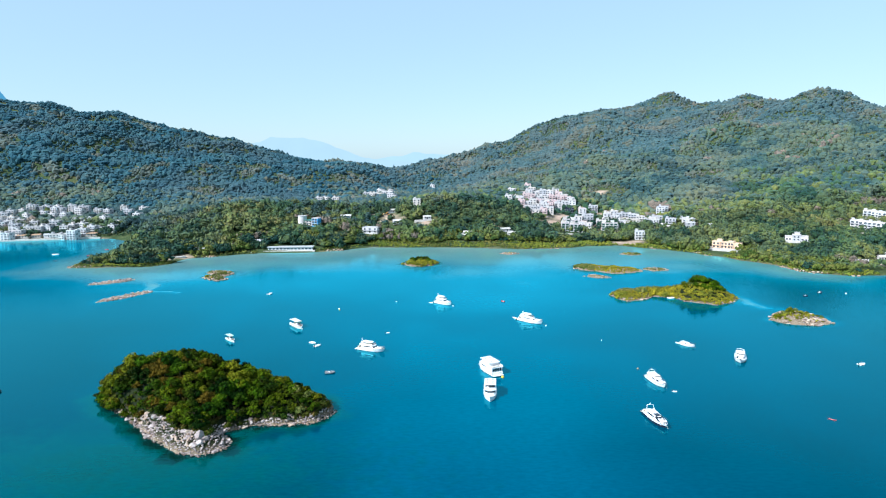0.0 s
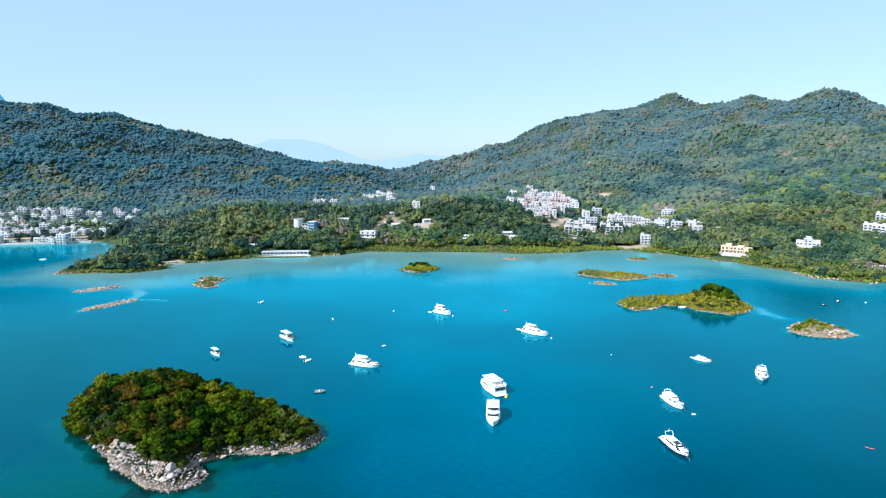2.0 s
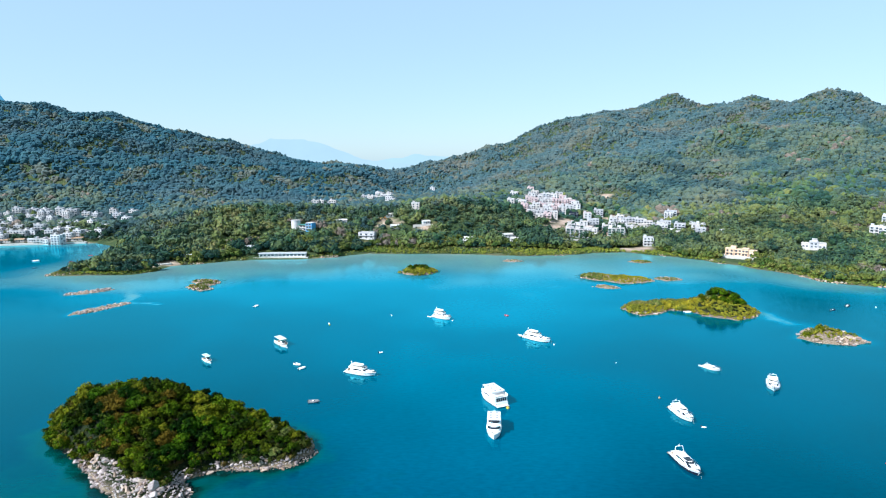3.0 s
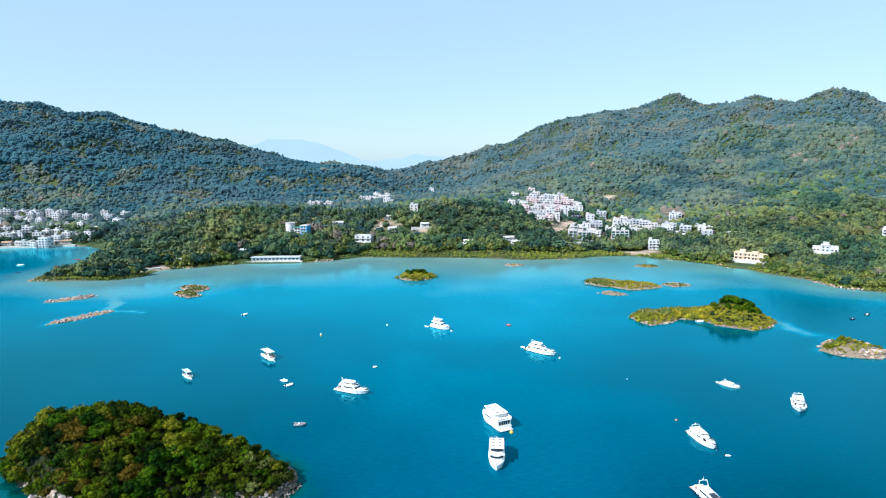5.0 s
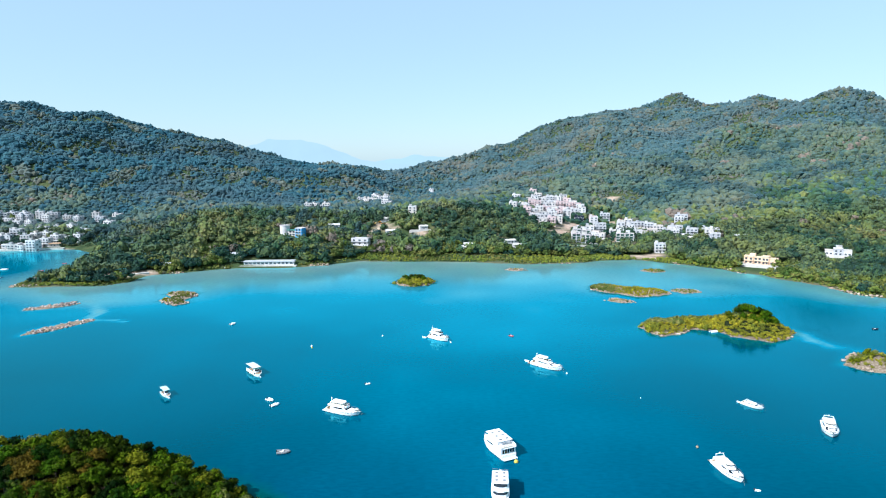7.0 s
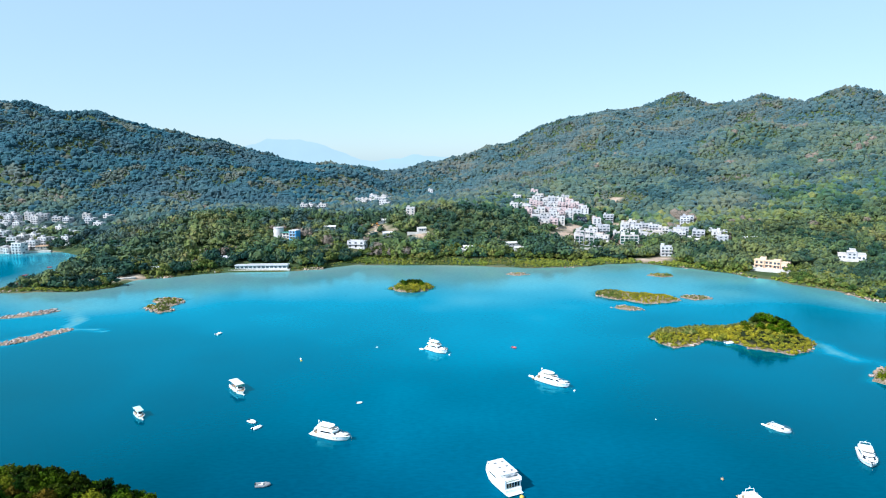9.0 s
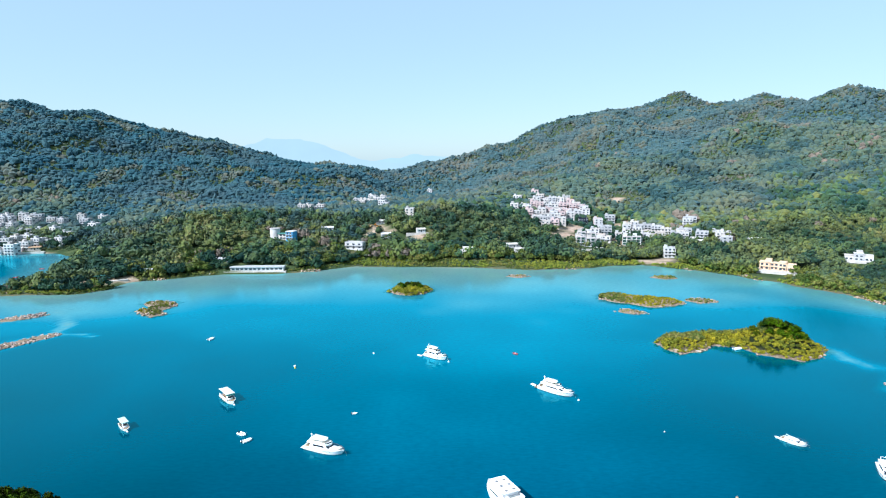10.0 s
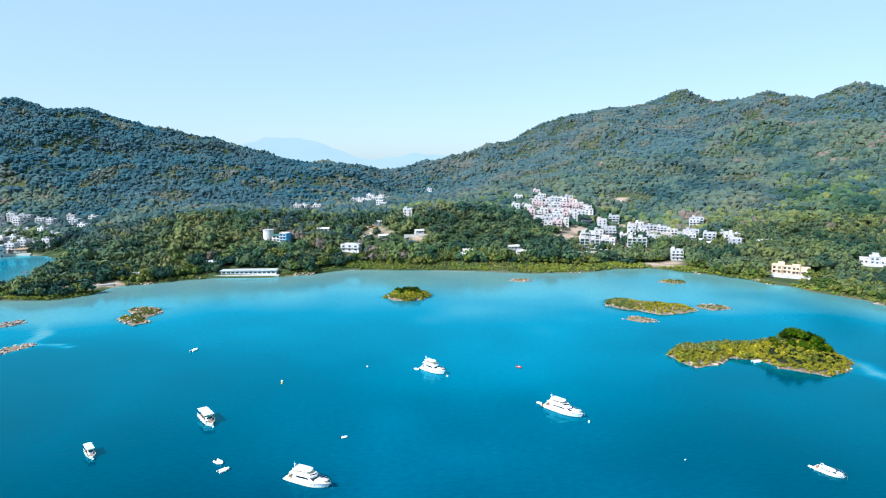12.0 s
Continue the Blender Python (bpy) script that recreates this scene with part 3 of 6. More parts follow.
# ---- far ranges beyond the pass, haze put into their glowing colour ----
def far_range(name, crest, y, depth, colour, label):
    """A distant range: a solid ridge with a ragged crest, its haze painted as a glowing pale colour."""
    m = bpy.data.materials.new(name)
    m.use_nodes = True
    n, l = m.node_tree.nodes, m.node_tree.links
    # emission instead of lit rock: the colour itself carries the haze
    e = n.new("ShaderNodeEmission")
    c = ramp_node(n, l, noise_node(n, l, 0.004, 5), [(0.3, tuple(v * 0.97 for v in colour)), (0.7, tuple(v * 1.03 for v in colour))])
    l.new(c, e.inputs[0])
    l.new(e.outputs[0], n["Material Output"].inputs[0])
    xs = np.linspace(crest[0][0], crest[-1][0], 90)
    z = np.interp(xs, [p[0] for p in crest], [p[1] for p in crest]) + 5 * value_noise(xs, xs * 0, 60, 51) + 2 * value_noise(xs, xs * 0, 22, 52)
    bm = bmesh.new()
    loft_rows = [[(x, y - depth, -20), (x, y - depth * 0.4, h * 0.6), (x, y, h), (x, y + depth, -20)] for x, h in zip(xs, np.maximum(z, 0))]
    rows = [[bm.verts.new(q) for q in r] for r in loft_rows]
    for a, b in zip(rows, rows[1:]):
        for k in range(3):
            bm.faces.new((a[k], a[k + 1], b[k + 1], b[k]))
    me = bpy.data.meshes.new(name)
    bm.to_mesh(me)
    bm.free()
    me.materials.append(m)
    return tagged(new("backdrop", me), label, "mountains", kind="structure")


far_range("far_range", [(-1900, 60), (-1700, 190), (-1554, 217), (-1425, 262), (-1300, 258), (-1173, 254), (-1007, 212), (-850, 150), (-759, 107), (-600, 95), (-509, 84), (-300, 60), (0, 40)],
          4500, 200, (0.33, 0.46, 0.52), "mountain range far beyond the pass, painted pale blue for haze")
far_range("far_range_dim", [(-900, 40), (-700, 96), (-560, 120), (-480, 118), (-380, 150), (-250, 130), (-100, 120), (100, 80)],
          4700, 100, (0.33, 0.47, 0.53), "mountain range on the horizon, painted faint for haze")
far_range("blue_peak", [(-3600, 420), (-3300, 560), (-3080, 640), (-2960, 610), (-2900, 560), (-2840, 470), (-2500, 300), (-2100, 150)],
          3780, 200, (0.06, 0.21, 0.33), "mountain peak behind the western ridge, painted blue for haze")

# ---- where the buildings stand ----
TOWN_WEST = [(-630, 805), (-666, 871), (-637, 828), (-634, 859), (-654, 899), (-631, 891), (-632, 926), (-612, 884), (-610, 926), (-598, 929), (-589, 876), (-579, 898), (-559, 910), (-540, 904), (-537, 858), (-528, 927), (-503, 896), (-497, 927), (-478, 873), (-487, 830), (-488, 797), (-496, 792), (-469, 793), (-519, 808), (-499, 777), (-529, 803), (-533, 791), (-558, 809), (-555, 790), (-563, 791), (-565, 784), (-576, 783), (-574, 761), (-594, 800), (-576, 744), (-583, 743), (-514, 756), (-523, 756), (-499, 755), (-618, 825), (-607, 798)]
TOWN_UPPER = [(-655, 835), (-664, 855), (-640, 839), (-655, 881), (-646, 903), (-639, 912), (-623, 906), (-616, 908), (-594, 913), (-588, 924), (-592, 776), (-593, 817), (-582, 831), (-546, 839), (-528, 831), (-513, 848)]
HILL_VILLAGE = [(75, 966), (104, 1010), (63, 871), (78, 901), (99, 948), (110, 954), (122, 958), (134, 958), (146, 952), (99, 917), (110, 925), (120, 931), (133, 933), (146, 934), (157, 935), (162, 922), (89, 871), (98, 880), (108, 889), (120, 895), (131, 902), (143, 911), (80, 857), (87, 842), (99, 843), (113, 865), (169, 883), (190, 908)]
HILL_ROWS = [(107, 971), (118, 968), (130, 971), (143, 969), (152, 942), (106, 936), (117, 940), (127, 943), (140, 944), (102, 901), (114, 910), (125, 916), (138, 920), (150, 922), (101, 866), (113, 879), (123, 884), (92, 841), (79, 877), (92, 918), (92, 944), (136, 893), (149, 910), (161, 932), (104, 841), (96, 826), (108, 833), (119, 853)]
LOWER_VILLAGE = [(132, 800), (157, 809), (162, 801), (191, 787), (190, 821), (211, 866), (197, 849), (206, 834), (209, 814), (215, 807), (229, 838), (226, 813), (235, 821), (239, 794), (244, 792), (272, 856), (205, 717), (265, 791), (281, 779), (287, 782)]
MID_HOUSES = [(-188, 1171), (-178, 1172), (-170, 1224), (-153, 1204), (-139, 1199), (-165, 1094), (-123, 1018), (-233, 974), (-224, 978), (-219, 990), (-210, 992), (-76, 1459), (-63, 807), (-118, 1013), (-151, 1155), (-163, 1201), (-146, 1203), (-161, 1152), (-141, 1153), (-171, 1170)]
EAST_BLOCKS = [(438, 693), (442, 685), (447, 678), (451, 670), (474, 729), (478, 721), (481, 714)]
LOWER_MORE = [(169, 880), (189, 902), (182, 819), (200, 859), (211, 849), (215, 830), (222, 846), (236, 835), (246, 803), (153, 823), (142, 822), (278, 758), (286, 800), (166, 826), (278, 862), (254, 812), (170, 842)]
WATERFRONT = [(-636, 742), (-622, 746), (-608, 748), (-594, 752), (-580, 756), (-566, 758), (-552, 762), (-537, 765), (-520, 768), (-504, 772), (-488, 776)]
COTTAGES = [(382, 563), (396, 575), (50, 728), (3, 714), (258, 775), (273, 809), (55, 716), (-83, 752), (-94, 800), (-392, 712), (-323, 645), (-228, 662), (-47, 754), (-158, 713), (311, 766), (255, 790), (89, 771), (92, 749), (1, 707), (-277, 624), (350, 548), (440, 670), (-381, 689), (-155, 783)]

# ---- forest canopy ----
rng = np.random.default_rng(7)


def lump(subdiv, jitter, squash, seed, cut=-0.35):
    """A ragged crown of unit radius as vertices and triangles, open underneath."""
    bm = bmesh.new()
    bmesh.ops.create_icosphere(bm, subdivisions=subdiv, radius=1.0)
    r = np.random.default_rng(seed)
    for vert in bm.verts:
        n1 = noise.noise(vert.co * 1.7 + Vector((seed * 3.1, 0, 0)))
        vert.co *= 1 + 0.45 * n1 + r.uniform(-jitter, jitter)
        vert.co.z *= squash
    bmesh.ops.delete(bm, geom=[q for q in bm.faces if q.calc_center_median().z < cut], context="FACES")
    bm.verts.ensure_lookup_table()
    bm.verts.index_update()
    vs = np.array([q.co[:] for q in bm.verts])
    fs = np.array([[q.index for q in face.verts] for face in bm.faces])
    bm.free()
    return vs, fs


def scatter(name, bases, pos, size, material, label, category, tall=None, grove=0.0):
    """Many clumps joined into one mesh of uncountable growth."""
    if not len(pos):
        return None
    vs, fs, tones, at = [], [], [], 0
    kind_of = rng.integers(0, len(bases), len(pos))
    turn = rng.uniform(0, 6.283, len(pos))
    tall = np.ones(len(pos)) if tall is None else tall
    for k, (bv, bf) in enumerate(bases):
        pick = np.nonzero(kind_of == k)[0]
        if not len(pick):
            continue
        c, s = np.cos(turn[pick])[:, None], np.sin(turn[pick])[:, None]
        x = (bv[None, :, 0] * c - bv[None, :, 1] * s) * size[pick, None] + pos[pick, 0, None]
        y = (bv[None, :, 0] * s + bv[None, :, 1] * c) * size[pick, None] + pos[pick, 1, None]
        z = bv[None, :, 2] * (size * tall)[pick, None] + pos[pick, 2, None]
        # trees of one stand share a tone as far as grove says
        stand = 0.5 + 0.4 * value_noise(pos[pick, 0], pos[pick, 1], 34, 46) + 0.35 * value_noise(pos[pick, 0], pos[pick, 1], 85, 47)
        tones.append(np.repeat(np.clip((1 - grove) * rng.uniform(0, 1, len(pick)) + grove * stand, 0, 1), len(bv)))
        vs.append(np.stack([x, y, z], -1).reshape(-1, 3))
        fs.append((bf[None] + (np.arange(len(pick)) * len(bv))[:, None, None] + at).reshape(-1, 3))
        at += len(pick) * len(bv)
    me = mesh_from(name, np.concatenate(vs), np.concatenate(fs), material)
    give(me, "tone", np.concatenate(tones))
    ob = new(name, me)
    return tagged(ob, label, category, kind="stuff")


def jittered(x0, x1, y0, y1, step):
    gx, gy = np.meshgrid(np.arange(x0, x1, step), np.arange(y0, y1, step))
    gx = gx + rng.uniform(-0.45, 0.45, gx.shape) * step
    gy = gy + rng.uniform(-0.45, 0.45, gy.shape) * step
    return gx.ravel(), gy.ravel()


# places kept clear of trees: (x, y, radius)
CLEARINGS = []


def clear_of(x, y):
    ok = np.ones(x.shape, bool)
    for cx, cy, r in CLEARINGS:
        ok &= np.hypot(x - cx, y - cy) > r
    return ok


def seen_slope(x, y):
    """True where the ground is in sight from the camera's mid-path, with a margin near crests."""
    h0 = land_height(x, y)
    best = np.full(x.shape, -1e9)
    for u in np.linspace(0.35, 0.97, 24):
        px, py = x * u, 60 + (y - 60) * u
        best = np.maximum(best, 99 + (land_height(px, py) + 6 - 99) / u)
    return h0 + 14 > best


def leaf_cards(r, centre, radius, count, size, flat=0.8):
    """Small leaf sprays over a ball, turned mostly outwards."""
    out_v, out_f = [], []
    d = r.normal(size=(count, 3))
    d[:, 2] = np.abs(d[:, 2]) * 0.9 - 0.25
    d /= np.linalg.norm(d, axis=1)[:, None]
    p = centre + d * radius * r.uniform(0.72, 1.2, (count, 1)) * np.array([1, 1, flat])
    nrm = d + r.normal(scale=0.4, size=(count, 3))
    nrm /= np.linalg.norm(nrm, axis=1)[:, None]
    t = np.cross(nrm, r.normal(size=(count, 3)))
    t /= np.linalg.norm(t, axis=1)[:, None]
    b = np.cross(nrm, t)
    s = size * r.uniform(0.6, 1.4, (count, 1))
    v = np.stack([p - t * s, p + b * s * 0.7 + nrm * s * 0.15, p + t * s, p - b * s * 0.7 + nrm * s * 0.15], 1).reshape(-1, 3)
    i = np.arange(count)[:, None] * 4
    return v, np.concatenate([i + np.array([[0, 1, 2]]), i + np.array([[0, 2, 3]])])


LOBE_TONES = []


def crown_arrays(seed, lobes, spread, radius, per, size, flat=0.8, height=0.0, low=0.35):
    """A crown of several leafy lobes, each with a ragged dense heart."""
    r = np.random.default_rng(seed)
    vs, fs, at = [], [], 0
    LOBE_TONES.clear()
    for k in range(lobes):
        a = 6.283 * k / max(lobes - 1, 1) + r.uniform(-0.4, 0.4)
        c = np.array([0, 0, height + spread * 0.55]) if k == 0 else np.array([math.cos(a) * spread, math.sin(a) * spread, height + r.uniform(-low, 0.3) * spread])
        rad = radius * (r.uniform(0.6, 1.3) if lobes > 1 else 1.0)
        v, f = leaf_cards(r, c, rad, per, size, flat)
        vs.append(v)
        fs.append(f + at)
        at += len(v)
        lv, lf = lump(1, 0.18, flat, seed * 17 + k, -0.6)
        vs.append(lv * rad * 0.72 + c)
        fs.append(lf + at)
        at += len(lv)
        LOBE_TONES.extend([r.uniform(0, 1)] * (len(v) + len(lv)))
    return np.concatenate(vs), np.concatenate(fs)


FINE = [crown_arrays(k + 300, 1, 0.3, 0.95, 46, 0.24, 0.85) for k in range(9)]
COARSE = [lump(1, 0.2, 1.0, k + 20, -0.3) for k in range(10)]

for spots, r in ((TOWN_WEST, 8), (TOWN_UPPER, 8), (HILL_VILLAGE, 8.5), (HILL_ROWS, 8), (LOWER_VILLAGE, 7.5), (LOWER_MORE, 7.5), (MID_HOUSES, 7.5), (EAST_BLOCKS, 8.5), (COTTAGES, 6.5), (WATERFRONT, 8)):
    CLEARINGS += [(x, y - 1, r) for x, y in spots]
CLEARINGS += [(130, 778, 14), (145, 780, 14), (160, 782, 14), (130, 765, 10), (150, 766, 10), (170, 768, 10), (151, 884, 10), (139, 855, 14), (128, 838, 11), (145, 845, 11), (200, 890, 10), (208, 895, 9)]
CLEARINGS += [(264, 648, 12), (278, 644, 14), (289, 638, 12), (267, 632, 15), (258, 618, 13), (272, 618, 11), (252, 626, 8), (356, 664, 15), (372, 668, 12)]
CLEARINGS += [(-196, 722, 11), (-178, 722, 11), (-112, 720, 11), (-120, 700, 8), (-210, 652, 9), (-195, 652, 9), (-180, 652, 9), (-167, 654, 8)]
CLEARINGS += [(-94, 775, 9), (-105, 770, 8), (-84, 765, 9), (-50, 742, 9), (-38, 745, 8), (-308, 588, 9), (-295, 594, 8), (-286, 604, 8), (-320, 582, 6), (195, 702, 8), (190, 690, 8), (200, 715, 6)]
CLEARINGS += [(-214 + 8 * k, 641, 8) for k in range(7)] + [(-314, 571, 7), (-303, 576, 7), (-293, 584, 7), (-284, 593, 6)]
CLEARINGS += [(108, 790, 11), (112, 805, 11), (104, 777, 9), (101, 766, 7), (120, 818, 10)]
CLEARINGS += [(112 + 9 * k, 744, 7) for k in range(8)] + [(372, 546, 12), (386, 560, 11), (380, 538, 10)]
CLEARINGS += [(205, 704, 10), (200, 694, 10), (207, 712, 8), (183, 700, 9), (-112, 706, 9), (-104, 712, 9), (-186, 710, 10), (-172, 709, 10), (-60, 738, 8), (-120, 790, 8), (-104, 778, 8)]
CLEARINGS += [(217, 980, 8), (225, 990, 8), (208, 970, 7), (-735, 1150, 7), (-715, 1155, 6), (-640, 1180, 7), (240, 1190, 9), (250, 1196, 8), (112, 833, 8), (117, 808, 8), (194, 882, 8), (205, 890, 7), (-112, 798, 8), (-100, 786, 8), (32, 738, 6), (172, 698, 7), (180, 692, 7), (-44, 738, 6), (-90, 760, 6)]

for (x0, x1, y0, y1, step, bases, lo, hi) in ((-620, 560, 500, 830, 6.2, FINE, 2.6, 6.0), (-1100, 760, 830, 1180, 4.8, COARSE, 2.0, 5.6),
                                              (-1400, 1000, 1180, 1800, 5.6, COARSE, 2.4, 5.8), (-300, 1100, 1800, 2260, 7.6, COARSE, 3.4, 6.2)):
    x, y = jittered(x0, x1, y0, y1, step)
    d = shore_d(x, y)
    keep = (d > np.where((x > 20) & (x < 150), 32, np.where((x > -115) & (x < 215), 21, 8))) & clear_of(x, y)
    x, y, d = x[keep], y[keep], d[keep]
    keep = seen_slope(x, y) & (rng.uniform(0, 1, len(x)) > 0.05)
    x, y, d = x[keep], y[keep], d[keep]
    z = land_height(x, y)
    size = (lo * 0.75 + (hi * 1.15 - lo * 0.75) * rng.uniform(0, 1, len(x)) ** 1.7) * (0.95 + 0.35 * value_noise(x, y, 32, 41))
    size *= np.clip(0.6 + d / 60, 0.5, 1) * np.where((x < -345) & (y < 625), 0.6, np.where((x < -270) & (y < 660), 1.15, 1.0))
    lift = 1.2 + size * rng.uniform(0.35, 0.75, len(x)) + np.clip(d / 40, 0, 1) * (2.2 * value_noise(x, y, 34, 46) + 1.5 * value_noise(x, y, 17, 48))
    if bases is COARSE:
        lift = 0.5 + size * rng.uniform(0.1, 0.4, len(x)) + 1.4 * value_noise(x, y, 34, 46) + 0.9 * value_noise(x, y, 17, 48)
    tall = rng.uniform(0.75, 1.3, len(x))
    # three belts by distance up the hills, dithered into each other; farther ones and the western ridge take leaf
    # colours blued for haze
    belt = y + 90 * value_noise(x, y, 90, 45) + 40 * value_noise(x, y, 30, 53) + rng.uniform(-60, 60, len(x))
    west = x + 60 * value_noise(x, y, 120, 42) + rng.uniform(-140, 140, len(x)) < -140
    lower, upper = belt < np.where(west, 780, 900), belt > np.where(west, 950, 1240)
    sort = value_noise(x, y, 28, 43) * 0.65 + value_noise(x, y, 90, 44) * 0.55 + rng.uniform(-0.25, 0.25, len(x))
    sort = sort - 0.3 * ((x > -345) & (x < -225) & (y < 650))
    dry = sort > np.where(y < 900, 0.68, 0.86)
    open_ground = (value_noise(x, y, 55, 49) + 0.5 * value_noise(x, y, 20, 50) > 0.74) & (y > 1000) | (np.hypot((x - 224) / 1.4, y - 985) < 26 + 8 * value_noise(x, y, 12, 55))
    size = np.where(open_ground, size * 0.55, size)
    lift = np.where(open_ground, size * 0.5, lift)
    olive, deep_green = (sort > np.where(y < 900, 0.2, 0.34)) & ~dry, sort < -0.35
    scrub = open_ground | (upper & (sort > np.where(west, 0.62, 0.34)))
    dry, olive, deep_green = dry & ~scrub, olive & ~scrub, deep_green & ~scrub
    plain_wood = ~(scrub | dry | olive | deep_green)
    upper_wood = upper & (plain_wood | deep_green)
    for pick_, leaf, label in ((upper_wood & ~west, M_UPLAND_HAZED, "evergreen forest on the high slopes, leaf colour blued for haze"), (scrub, M_SCRUB_HAZED, "dry olive scrub among the high forest, greyed for haze"),
                               (upper_wood & west, M_WEST_HAZED, "dense evergreen forest on the western ridge, leaf colour blued for haze"), (plain_wood & lower, M_FOREST, "dense evergreen forest canopy behind the shore"),
                               (plain_wood & ~lower & ~upper, M_HILL_HAZED, "dense evergreen forest canopy over the hillside"),
                               (olive & lower, M_OLIVE, "olive-green broadleaf trees among the forest"), (olive & ~lower & ~upper, M_OLIVE_HAZED, "paler olive-green stands on the hillside"), (deep_green & lower, M_DEEP, "dark green glossy-leaved trees among the forest"),
                               (deep_green & ~lower & ~upper, M_DEEP_HAZED, "dark stands of evergreen trees on the hillside"),
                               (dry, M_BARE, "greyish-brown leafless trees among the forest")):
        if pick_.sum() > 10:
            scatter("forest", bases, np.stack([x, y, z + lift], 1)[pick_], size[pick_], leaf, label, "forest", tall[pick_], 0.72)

# ---- building helpers ----
def part(name, bm, material, parent, label="", smooth=False):
    me = bpy.data.meshes.new(name)
    bmesh.ops.recalc_face_normals(bm, faces=bm.faces)
    bm.to_mesh(me)
    bm.free()
    for one in material if isinstance(material, (list, tuple)) else (material,):
        me.materials.append(one)
    if smooth:
        me.polygons.foreach_set("use_smooth", [True] * len(me.polygons))
    ob = new(name, me)
    ob.parent = parent
    if label:
        ob["label"] = label
    return ob


def again(ob, parent, x=0.0, y=0.0, z=0.0, rz=0.0):
    """One more piece on the same mesh."""
    c = new(ob.name.split(".")[0], ob.data)
    c.parent = parent
    c.matrix_basis = pose(x, y, z, 0, 0, rz)
    return c


def add_box(bm, x0, x1, y0, y1, z0, z1, mat=0, bevel=0.0):
    vs = [bm.verts.new((x, y, z)) for z in (z0, z1) for x, y in ((x0, y0), (x1, y0), (x1, y1), (x0, y1))]
    fs = [bm.faces.new([vs[k] for k in q]) for q in ((3, 2, 1, 0), (4, 5, 6, 7), (0, 1, 5, 4), (1, 2, 6, 5), (2, 3, 7, 6), (3, 0, 4, 7))]
    for q in fs:
        q.material_index = mat
    if bevel:
        bmesh.ops.bevel(bm, geom=list({e for q in fs for e in q.edges}), offset=bevel, segments=1, affect="EDGES")


def box(*args, **kw):
    bm = bmesh.new()
    add_box(bm, *args, **kw)
    return bm


def window_bm(w, h, bars=1):
    """Frame standing proud round a recessed pane, as one piece; faces -y."""
    bm = bmesh.new()
    t = 0.12

    def ring(g, y):
        return [bm.verts.new(q) for q in ((-w / 2 - g, y, -g), (w / 2 + g, y, -g), (w / 2 + g, y, h + g), (-w / 2 - g, y, h + g))]

    rings = [ring(t, 0.05), ring(t, -0.12), ring(0, -0.12), ring(0, -0.03)]
    for p, q in zip(rings, rings[1:]):
        for k in range(4):
            bm.faces.new((p[k], p[(k + 1) % 4], q[(k + 1) % 4], q[k]))
    bm.faces.new(rings[-1]).material_index = 1
    return bm


